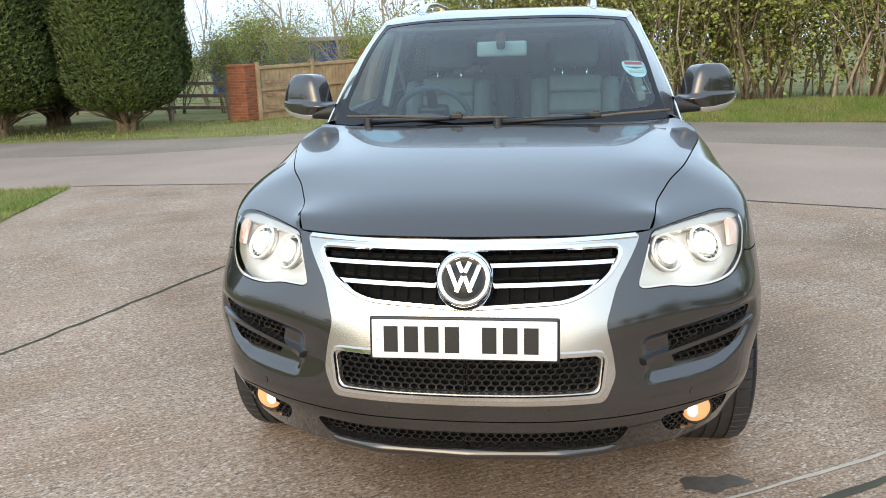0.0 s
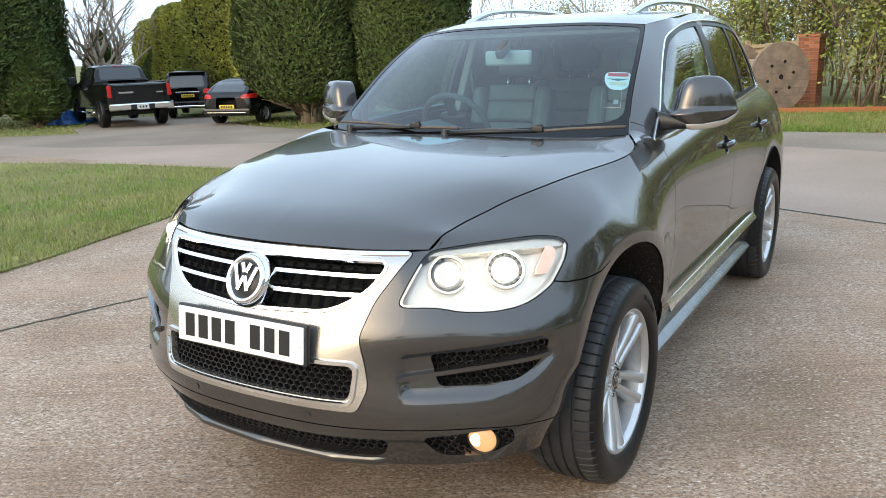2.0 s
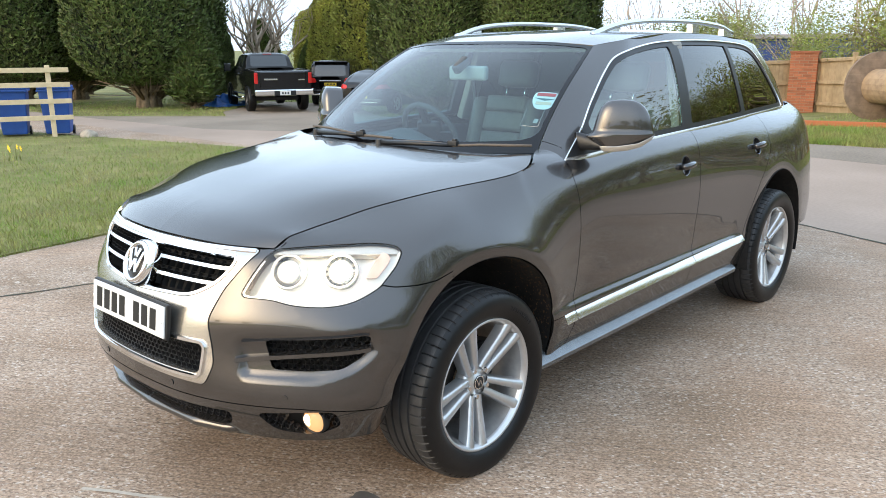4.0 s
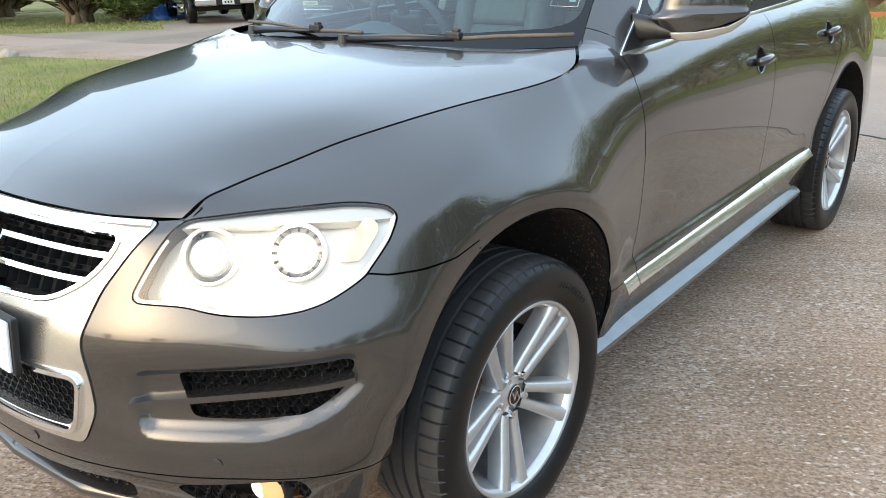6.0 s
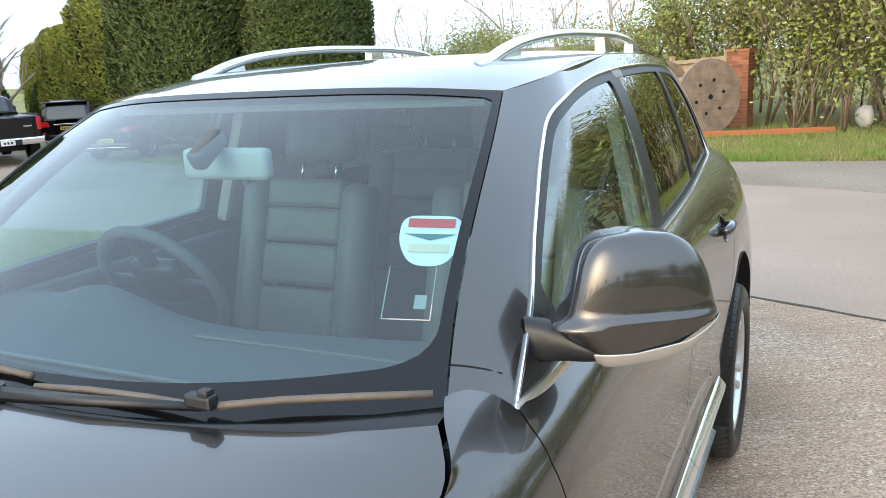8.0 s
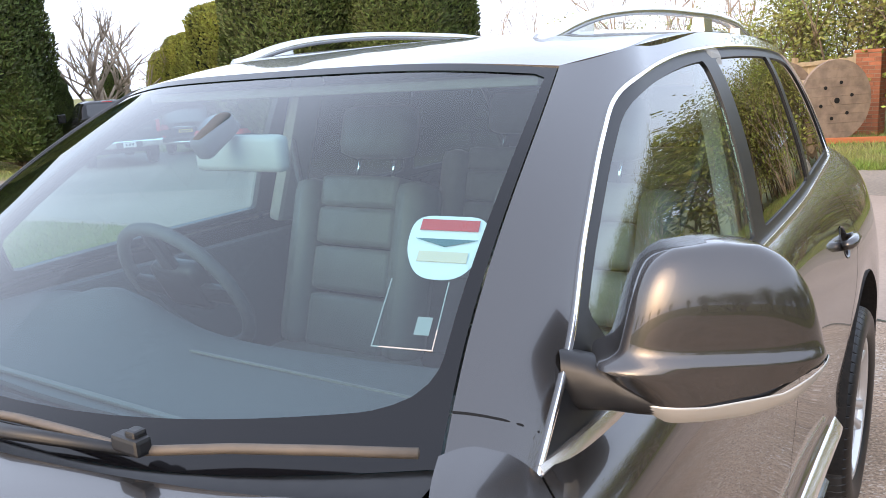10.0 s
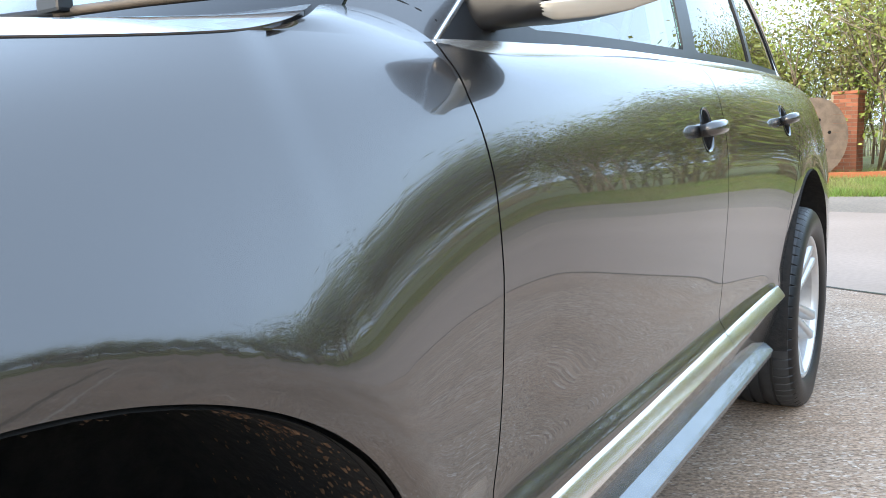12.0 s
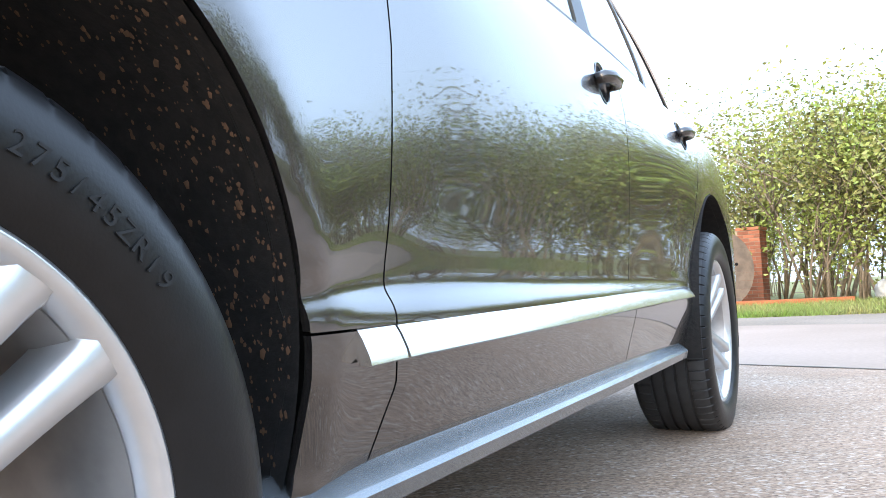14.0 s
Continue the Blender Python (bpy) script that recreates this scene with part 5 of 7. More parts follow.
# lines that part the panels
DOOR_FRONT = [(1.46, .30), (1.487, .36), (1.514, .417), (1.498, .48), (1.512, .68), (1.522, .83), (1.518, .95), (1.505, 1.05), (1.512, 1.10), (1.53, 1.13)]
DOOR_MID = [(2.60, .28), (2.63, .48), (2.66, .8), (2.665, 1.2)]
DOOR_BACK = [(3.18, .30), (3.26, .50), (3.44, .80), (3.60, .98), (3.64, 1.25)]
WING_LOW = [(.36, .80), (.43, .826), (.471, .816), (.54, .812), (.62, .816), (.72, .84)]
HEADLIGHT = rounded([(.487, .785), (.59, .783), (.65, .768), (.72, .764), (.79, .770), (.90, .82), (.96, .88), (.94, .945), (.86, .946), (.76, .945), (.64, .939), (.534, .931)], .025)

body = belt.cut(arch(*ARCHES[0])).cut(arch(*ARCHES[1]))
light_f = field(HEADLIGHT, FRONT)


LIGHT_END = [(.30, .745), (.36, .775), (.43, .822), (.49, .88), (.525, .922), (.528, .94), (.505, .955), (.44, .99)]
light_end = line_field(LIGHT_END, SIDE)


def headlight_field(v):
    a, b = light_f(v), light_end(v)
    h = np.clip(0.5 + 0.5 * (b - a) / 0.03, 0, 1)
    return np.where(v[:, 1] > 0.75, -1.0, b * (1 - h) + a * h - 0.03 * h * (1 - h))


def not_light(v):
    return -headlight_field(v) - 0.003


wing = body.cut(lambda v: v[:, 1] - 0.235).cut(line_field(DOOR_FRONT, SIDE, -GAP)).cut(lambda v: np.where(v[:, 1] > .70, 1.0, line_field(WING_LOW, SIDE, -GAP)(v))).cut(not_light)
wing = wing.cut(lambda v: np.where(v[:, 1] > .43, 1.0, v[:, 2] - .931))
def wing_foot(v):
    return np.minimum(.489 - v[:, 2], v[:, 1] - 1.2)


both("front_wing", wing.cut(lambda v: -wing_foot(v)), PAINT)
both("wing_cladding", wing.cut(lambda v: wing_foot(v) - .003), PAINT, "painted cladding at the foot of the wing")
HANDLES = ((2.502, .998), (3.418, 1.017))


def not_bowl(v):
    return np.minimum(*(np.hypot((v[:, 1] - y) / .048, (v[:, 2] - z) / .050) - 1 for y, z in HANDLES)) * .04


door_f = body.cut(not_bowl).cut(line_field(DOOR_FRONT[::-1], SIDE, -GAP)).cut(line_field(DOOR_MID, SIDE, -GAP)).cut(lambda v: v[:, 2] - 0.33).cut(lambda v: v[:, 1] - 1.0)
both("front_door", door_f, PAINT)
door_r = body.cut(not_bowl).cut(line_field(DOOR_MID[::-1], SIDE, -GAP)).cut(line_field(DOOR_BACK, SIDE, -GAP)).cut(lambda v: v[:, 2] - 0.33)
both("rear_door", door_r, PAINT)
quarter = body.cut(line_field(DOOR_BACK[::-1], SIDE, -GAP)).cut(lambda v: v[:, 1] - 2.9).cut(lambda v: np.where(v[:, 1] < 3.8, 1.0, v[:, 2] - .42))
both("rear_quarter", quarter, PAINT)
sill = body.cut(lambda v: 0.326 - v[:, 2]).cut(lambda v: v[:, 1] - 1.2).cut(lambda v: 3.4 - v[:, 1])
both("sill", sill, PAINT)

# ---- nose
CHROME_OUT = rounded([(-.50, .927), (.50, .927), (.425, .80), (.395, .70), (.415, .62), (.425, .55), (.395, .478), (-.395, .478), (-.425, .55), (-.415, .62), (-.395, .70), (-.425, .80)], .02)
GRILLE = rounded([(-.455, .905), (.455, .905), (.40, .82), (.30, .765), (0, .752), (-.30, .765), (-.40, .82)], .05)
LOWGRILLE = rounded([(-.385, .615), (.385, .615), (.372, .512), (-.372, .512)], .025)
VENT = rounded([(.575, .648), (.70, .655), (.858, .672), (.835, .60), (.79, .555), (.70, .548), (.60, .55)], .02)
FOG = rounded([(.56, .396), (.70, .412), (.785, .414), (.775, .35), (.70, .308), (.59, .325)], .025)
SLOT = rounded([(-.475, .388), (.475, .388), (.44, .318), (-.44, .318)], .03)


def ahead(v):
    return 0.70 - v[:, 1]


nose = body.cut(ahead)
half = nose.cut(lambda v: np.where(v[:, 1] < .43, .93 - v[:, 2], -line_field(WING_LOW, SIDE)(v) - GAP)).cut(not_light)
for hole in (field(CHROME_OUT, FRONT, 0.002), field(VENT, FRONT), field(FOG, FRONT), field(SLOT, FRONT)):
    half = half.cut(lambda v, h=hole: -h(v))
bumper = half.cut(lambda v: v[:, 2] - np.interp(v[:, 0], [.45, .70, .95], [.425, .425, .40]) - GAP)
valance = half.cut(lambda v: .40 + (v[:, 2] - .28) * .9 - v[:, 1]).cut(lambda v: np.interp(v[:, 0], [.45, .70, .95], [.425, .425, .40]) - v[:, 2] - GAP)


whole(bumper).build("front_bumper", PAINT, car, "", 0.018)
whole(valance).build("bumper_valance", PAINT, car, "", 0.03)
front = nose.cut(lambda v: 0.6 - v[:, 0])
surround = front.cut(field(CHROME_OUT, FRONT)).cut(lambda v: -inside(GRILLE, v[:, FRONT])).cut(lambda v: -inside(LOWGRILLE, v[:, FRONT]))
whole(surround.pushed(0.004)).build("grille_surround", SATIN, car, "brushed silver grille surround", 0.02)
inner = belt.pushed(-0.05).cut(lambda v: 0.62 - v[:, 1]).cut(lambda v: 0.90 - v[:, 2]).cut(arch(*ARCHES[0]))
whole(inner).build("front_crash_panel", VOID, car, "", 0)
inner2 = belt.pushed(-0.03).cut(lambda v: v[:, 1] - 0.5).cut(lambda v: 1.03 - v[:, 2]).cut(lambda v: np.where(v[:, 1] < 3.8, 1.0, v[:, 2] - .44)).cut(arch(*ARCHES[0])).cut(arch(*ARCHES[1]))
both("inner_frame", inner2, VOID, "", 0)

# ---- bonnet
BONNET = [
    [(0, .122, .938), (.14, .128, .938), (.28, .146, .937), (.41, .182, .935), (.527, .242, .934)],
    [(0, .19, .985), (.15, .195, .984), (.30, .212, .980), (.44, .244, .973), (.550, .290, .968)],
    [(0, .35, 1.040), (.16, .355, 1.039), (.32, .367, 1.032), (.46, .385, 1.014), (.564, .40, .989)],
    [(0, .60, 1.094), (.18, .60, 1.093), (.36, .60, 1.085), (.53, .605, 1.067), (.657, .61, 1.039)],
    [(0, .93, 1.136), (.20, .93, 1.135), (.41, .93, 1.127), (.61, .94, 1.110), (.757, .95, 1.083)],
    [(0, 1.10, 1.150), (.21, 1.105, 1.149), (.43, 1.12, 1.142), (.65, 1.145, 1.130), (.802, 1.165, 1.104)],
    [(0, 1.15, 1.1535), (.21, 1.157, 1.1525), (.43, 1.183, 1.147), (.65, 1.22, 1.138), (.815, 1.236, 1.114)],
    [(0, 1.178, 1.155), (.21, 1.190, 1.154), (.43, 1.222, 1.150), (.645, 1.27, 1.145), (.802, 1.295, 1.131)],
    [(0, 1.195, 1.156), (.21, 1.21, 1.155), (.43, 1.25, 1.152), (.63, 1.31, 1.150), (.757, 1.367, 1.155)],
]
bonnet_grid = surface(BONNET, 0.016, 0.016)
rim_y = bonnet_grid[:, -1, 1]
pull = np.where(((rim_y < 1.232) & (np.arange(len(rim_y)) < len(rim_y) * .95))[:, None], seam_at(rim_y) - [.002, 0, -.001] - bonnet_grid[:, -1], 0) * ease((1.236 - rim_y) / .04)[:, None]
bonnet_grid += pull[:, None, :] * np.linspace(0, 1, bonnet_grid.shape[1])[None, :, None] ** 4
bonnet = Shell.of_grid(bonnet_grid, flip=True)
whole(bonnet.pushed(0.001)).build("bonnet", PAINT, car, "", 0.012)


# the wing behind the bonnet's corner, up to the foot of the windscreen pillar
WING_EDGE = np.array([(.820, 1.238, 1.111), (.809, 1.297, 1.129), (.765, 1.373, 1.155), (.735, 1.437, 1.166)])
rim = BELT_GRID[:, -1]
rows_on = np.where((rim[:, 1] > 1.232) & (rim[:, 1] < 1.53) & (rim[:, 0] > .5))[0]
knots = np.concatenate([[0], np.cumsum(np.linalg.norm(np.diff(WING_EDGE, axis=0), axis=1))])
upper = spline_matrix(knots, np.linspace(0, knots[-1], len(rows_on))) @ WING_EDGE
lower = rim[rows_on]
lift = lower - BELT_GRID[rows_on, -4]
lift /= np.linalg.norm(lift, axis=1, keepdims=True)
reach = np.linalg.norm(upper - lower, axis=1, keepdims=True)
patch = np.stack([lower + lift * reach * t * (1 - t) + (upper - lower) * t * t + (upper - lower) * t * (1 - t) * .35 for t in np.linspace(0, 1, 10)], 1)
both("wing_top", Shell.of_grid(patch), PAINT, "", 0.0)

# ---- windscreen, roof and side windows
WS = [
    [(0, 1.24, 1.140), (0, 1.40, 1.260), (0, 1.60, 1.398), (0, 1.80, 1.517), (0, 1.985, 1.608)],
    [(.25, 1.255, 1.140), (.24, 1.415, 1.260), (.23, 1.612, 1.398), (.22, 1.81, 1.517), (.21, 1.99, 1.607)],
    [(.50, 1.315, 1.142), (.47, 1.47, 1.261), (.45, 1.655, 1.396), (.43, 1.84, 1.512), (.41, 2.01, 1.601)],
    [(.735, 1.435, 1.150), (.70, 1.56, 1.258), (.668, 1.73, 1.39), (.634, 1.905, 1.500), (.597, 2.057, 1.582)],
]
screen_grid = surface(WS, 0.02, 0.02)
screen = whole(Shell.of_grid(screen_grid))
screen.build("windscreen", SCREEN, car, "clear windscreen", 0).visible_shadow = False
su = np.linspace(0, 1, screen_grid.shape[0])[:, None] * np.ones(screen_grid.shape[1])[None]
sv = np.ones(screen_grid.shape[0])[:, None] * np.linspace(0, 1, screen_grid.shape[1])[None]
inner_edge, foot_edge = (1 - su) * 0.70 - 0.020, sv * 0.95 - (0.062 + 0.04 * su**2)
corner = np.clip(0.5 + 0.5 * (foot_edge - inner_edge) / 0.09, 0, 1)
border = np.minimum(foot_edge * (1 - corner) + inner_edge * corner - 0.09 * corner * (1 - corner), (1 - sv) * 0.95 - 0.03).ravel()
edge_shell = Shell.of_grid(screen_grid)
edge_shell = edge_shell.cut(lambda v: -border if len(v) == len(border) else np.ones(len(v)))
whole(edge_shell.pushed(0.002)).build("windscreen_border", material("black_glass_border", (.005, .005, .006), .08, spec=.35), car, "dark printed border of the windscreen", 0)

GH = [
    [(.738, 1.437, 1.150), (.703, 1.563, 1.262), (.671, 1.733, 1.395), (.637, 1.908, 1.505), (.60, 2.06, 1.588)],
    [(.800, 1.515, 1.122), (.765, 1.69, 1.26), (.725, 1.875, 1.395), (.685, 2.05, 1.505), (.635, 2.19, 1.605)],
    [(.826, 2.00, 1.140), (.79, 2.07, 1.28), (.750, 2.15, 1.41), (.70, 2.25, 1.53), (.640, 2.38, 1.632)],
    [(.818, 2.75, 1.163), (.79, 2.75, 1.29), (.752, 2.75, 1.42), (.705, 2.75, 1.54), (.640, 2.75, 1.650)],
    [(.797, 3.35, 1.178), (.768, 3.35, 1.30), (.73, 3.35, 1.42), (.685, 3.35, 1.54), (.625, 3.35, 1.645)],
    [(.757, 3.90, 1.188), (.73, 3.87, 1.30), (.695, 3.84, 1.42), (.655, 3.80, 1.53), (.605, 3.78, 1.622)],
    [(.70, 4.34, 1.195), (.675, 4.27, 1.30), (.645, 4.20, 1.41), (.61, 4.14, 1.50), (.565, 4.08, 1.59)],
    [(.60, 4.58, 1.200), (.58, 4.5, 1.30), (.56, 4.42, 1.41), (.53, 4.35, 1.49), (.49, 4.3, 1.57)],
]
cabin = Shell.of_grid(surface(GH, 0.02, 0.014))
DLO = smooth_loop([(1.532, 1.1135), (1.536, 1.119), (1.56, 1.136), (1.68, 1.225), (1.82, 1.345), (2.0, 1.47), (2.16, 1.545), (2.45, 1.592), (2.75, 1.610), (3.1, 1.613), (3.42, 1.606), (3.70, 1.590),
                   (3.84, 1.560), (3.95, 1.485), (4.10, 1.34), (4.215, 1.215), (4.18, 1.196), (3.6, 1.184), (2.8, 1.166), (2.1, 1.148), (1.7, 1.128), (1.57, 1.1195), (1.54, 1.115)], 8)
dlo = field(DLO, SIDE)
pillars = cabin.cut(lambda v: -dlo(v))
both("cabin_frame", pillars, PAINT, "", 0.02)
frames = cabin.cut(dlo).pushed(-0.006)


def slant(y0, y1):
    """Distance behind a pillar line that leans from y0 at the belt to y1 at the roof."""
    return lambda v: v[:, 1] - (y0 + (y1 - y0) * (v[:, 2] - 1.16) / 0.43)


panes = (("front_side_window", SIDEGLASS, None, slant(2.61, 2.66)), ("rear_side_window", PRIVACY, slant(2.715, 2.755), slant(3.43, 3.385)), ("quarter_window", PRIVACY, slant(3.49, 3.435), None))
frame_shell = frames
for name, mat, after, before in panes:
    pane = frames.cut(lambda v: dlo(v) - 0.026)
    if after:
        pane = pane.cut(after)
    else:
        pane = pane.cut(lambda v: line_field([(1.78, 1.0), (1.79, 1.16), (1.70, 1.36)], SIDE)(v) * -1)
    if before:
        pane = pane.cut(lambda v, b=before: -b(v))
    for o in both(name, pane.pushed(-0.002), mat, "", 0.003):
        o.visible_shadow = False
    hole = lambda v, a=after, b=before: np.minimum(np.minimum(dlo(v) - 0.026, a(v) if a else -line_field([(1.78, 1.0), (1.79, 1.16), (1.70, 1.36)], SIDE)(v)), -b(v) if b else np.ones(len(v)))
    frame_shell = frame_shell.cut(lambda v, h=hole: -h(v))
both("window_frame", frame_shell.pushed(0.003), BLACK, "black window frames and pillars", 0.02)


def on_shell(shell, axes, at):
    """The places and normals of a shell where it is seen at 2D points along the third axis."""
    p2 = shell.v[:, axes]
    places, normals = [], []
    for q in np.asarray(at, float):
        d = ((p2 - q) ** 2).sum(1)
        k = np.argpartition(d, 12)[:12]
        w = np.exp(-d[k] / (2 * (0.012**2)))
        w /= max(w.sum(), 1e-12)
        a = np.column_stack([np.ones(12), p2[k] - q]) * np.sqrt(w)[:, None]
        sol = np.linalg.lstsq(a, shell.v[k] * np.sqrt(w)[:, None], rcond=None)[0][0]
        place = sol.copy()
        place[axes] = q
        n = (shell.n[k] * w[:, None]).sum(0)
        places.append(place)
        normals.append(n / np.linalg.norm(n))
    return np.array(places), np.array(normals)


def ribbon(name, places, normals, wide, mat, label="", proud=0.004, closed=False, across=None, parent=None, thick=0.008, tilt=0.0):
    """A flat trim strip along a line on the body, with rounded edges; a mirrored one on the far side."""
    p, n = np.array(places), np.array(normals)
    t = np.gradient(p, axis=0) if not closed else np.roll(p, -1, 0) - np.roll(p, 1, 0)
    t /= np.linalg.norm(t, axis=1, keepdims=True)
    c = np.cross(n, t)
    prof = [(-.5, -thick), (-.5, proud * .45), (-.44, proud * .8), (-.2, proud * .97), (.2, proud * .97), (.44, proud * .8), (.5, proud * .45), (.5, -thick)]
    out = []
    for sx in (1, -1):
        v = np.concatenate([p + c * wide * a + n * (b + tilt * a) for a, b in prof]) * [sx, 1, 1]
        m, k = len(p), len(prof)
        f = []
        for i in range(m if closed else m - 1):
            j = (i + 1) % m
            for a in range(k - 1):
                q = (a * m + i, a * m + j, (a + 1) * m + j, (a + 1) * m + i)
                f.append(q if sx > 0 else q[::-1])
        if not closed:
            f += [tuple(a * m for a in range(k)), tuple(a * m + m - 1 for a in range(k))[::-1]]
        ob = mesh_object(name, v, f, mat, parent or car, label)
        ob.data.set_sharp_from_angle(angle=radians(28))
        out.append(ob)
    return out


pl, nl = on_shell(cabin, SIDE, np.array([(1.488, 1.196), (1.500, 1.192), (1.514, 1.186), (1.530, 1.178), (1.548, 1.167), (1.566, 1.153)]))
ribbon("pillar_seam", pl, nl, 0.0035, VOID, "dark seam between wing and windscreen pillar", 0.0006, thick=0.002)
pl, nl = on_shell(cabin, SIDE, DLO)
ribbon("window_chrome_strip", pl, nl, 0.0085, CHROME, "thin chrome strip round the side windows", 0.006, True)
belt_line = [(y, float(np.interp(y, [1.536, 2.1, 2.8, 3.6, 4.18], [1.114, 1.140, 1.158, 1.176, 1.188]))) for y in np.linspace(1.536, 4.19, 60)]
pl, nl = on_shell(cabin, SIDE, belt_line)
ribbon("belt_chrome_strip", pl, nl, 0.024, SATIN, "satin chrome belt strip below the windows", 0.008)

ROOF = [
    [(0, 1.988, 1.610), (.21, 1.993, 1.609), (.41, 2.013, 1.603), (.60, 2.06, 1.588)],
    [(0, 2.20, 1.644), (.23, 2.20, 1.643), (.44, 2.20, 1.636), (.636, 2.19, 1.606)],
    [(0, 2.75, 1.676), (.24, 2.75, 1.675), (.46, 2.75, 1.669), (.640, 2.75, 1.650)],
    [(0, 3.35, 1.672), (.23, 3.35, 1.671), (.44, 3.35, 1.665), (.625, 3.35, 1.645)],
    [(0, 3.85, 1.648), (.22, 3.85, 1.647), (.42, 3.83, 1.641), (.605, 3.78, 1.622)],
    [(0, 4.37, 1.606), (.18, 4.36, 1.604), (.36, 4.33, 1.594), (.49, 4.30, 1.570)],
]
roof = Shell.of_grid(surface(ROOF, 0.03, 0.03), flip=True)
whole(roof).build("roof", PAINT, car, "", 0.015)
TAIL = [
    [(0, 4.71, 1.200), (0, 4.63, 1.35), (0, 4.50, 1.50), (0, 4.37, 1.615)],
    [(.30, 4.69, 1.200), (.29, 4.61, 1.35), (.27, 4.485, 1.49), (.25, 4.35, 1.605)],
    [(.61, 4.57, 1.200), (.58, 4.47, 1.35), (.54, 4.36, 1.48), (.49, 4.30, 1.570)],
]
whole(Shell.of_grid(surface(TAIL, 0.05, 0.05), flip=True)).build("tailgate", PRIVACY, car, "dark rear window and tailgate", 0)

# ---- lamps, grille and plate
nose_grid = nose


def hex_mesh(name, poly, pitch_x, pitch_z, depth, label="", side=0):
    """A moulded honeycomb insert that follows the nose, set back behind its opening."""
    poly = poly if isinstance(poly, np.ndarray) else np.asarray(poly)
    (x0, z0), (x1, z1) = poly.min(0), poly.max(0)
    cells = []
    rows = int((z1 - z0) / pitch_z) + 3
    for r in range(rows):
        z = z0 + (r - 0.5) * pitch_z
        x = x0 - pitch_x + (r % 2) * pitch_x / 2
        while x < x1 + pitch_x:
            cells.append((x, z))
            x += pitch_x
    cells = np.array(cells)
    cells = cells[(inside(poly, cells) > -0.012) & (cells[:, 0] >= -0.001)]
    if poly is FOG:
        cells = cells[np.hypot(cells[:, 0] - .692, cells[:, 1] - .362) > .056]
    places, normals = on_shell(nose_grid, FRONT, cells)
    hexagon = [(math.cos(radians(60 * k + 90)) * pitch_x * 0.577, math.sin(radians(60 * k + 90)) * pitch_z * 0.667) for k in range(6)]
    verts, faces = [], []
    for (x, z), p in zip(cells, places):
        base = len(verts)
        for k, push in ((1.0, depth), (0.80, depth), (0.74, depth + 0.014)):
            for hx, hz in hexagon:
                verts.append((x + hx * k, p[1] + push, z + hz * k))
        for a in range(6):
            b = (a + 1) % 6
            faces.append((base + a, base + b, base + 6 + b, base + 6 + a))
            faces.append((base + 6 + a, base + 6 + b, base + 12 + b, base + 12 + a))
    m = len(verts)
    if side < 0:
        verts, faces = [(-x, y, z) for x, y, z in verts], [f[::-1] for f in faces]
    elif side == 0:
        verts += [(-x, y, z) for x, y, z in verts]
        faces += [tuple(i + m for i in f[::-1]) for f in faces]
    return mesh_object(name, verts, faces, BLACK, car, label, False)


hex_mesh("lower_grille_mesh", LOWGRILLE, 0.026, 0.0165, 0.022, "black honeycomb grille")
for side in (1, -1):
    hex_mesh("side_vent_mesh", VENT, 0.024, 0.0165, 0.020, "black honeycomb vent", side)
for side in (1, -1):
    hex_mesh("fog_lamp_mesh", FOG, 0.024, 0.0165, 0.020, "black honeycomb vent", side)
hex_mesh("bottom_intake_mesh", SLOT, 0.026, 0.0165, 0.030, "black honeycomb intake")


def front_strip(name, line, wide, mat, label, proud, thick, close=False):
    p, n = on_shell(nose_grid, FRONT, [(abs(x), z) for x, z in line])
    p[:, 0] = [x for x, z in line]
    n[:, 0] *= np.sign([x or 1 for x, z in line])
    t = np.gradient(p, axis=0) if not close else np.roll(p, -1, 0) - np.roll(p, 1, 0)
    t /= np.linalg.norm(t, axis=1, keepdims=True)
    c = np.cross(n, t)
    prof = [(-.5, -thick), (-.5, proud * .3), (-.3, proud), (.3, proud), (.5, proud * .3), (.5, -thick)]
    v = np.concatenate([p + c * wide * a + n * b for a, b in prof])
    m, k, f = len(p), len(prof), []
    for i in range(m if close else m - 1):
        j = (i + 1) % m
        f += [(a * m + i, a * m + j, (a + 1) * m + j, (a + 1) * m + i) for a in range(k - 1)]
    if not close:
        f += [tuple(a * m for a in range(k)), tuple(a * m + m - 1 for a in range(k))[::-1]]
    ob = mesh_object(name, v, f, mat, car, label)
    ob.data.set_sharp_from_angle(angle=radians(28))
    return ob


def dense(loop, step=0.012):
    """A closed loop with points no further apart than step."""
    out = []
    for a, b in zip(loop, np.roll(loop, -1, 0)):
        n = max(1, int(np.linalg.norm(b - a) / step))
        out += [tuple(a + (b - a) * k / n) for k in range(n)]
    return out


def line(a, b, n=24):
    return [(a[0] + (b[0] - a[0]) * i / (n - 1), a[1] + (b[1] - a[1]) * i / (n - 1)) for i in range(n)]


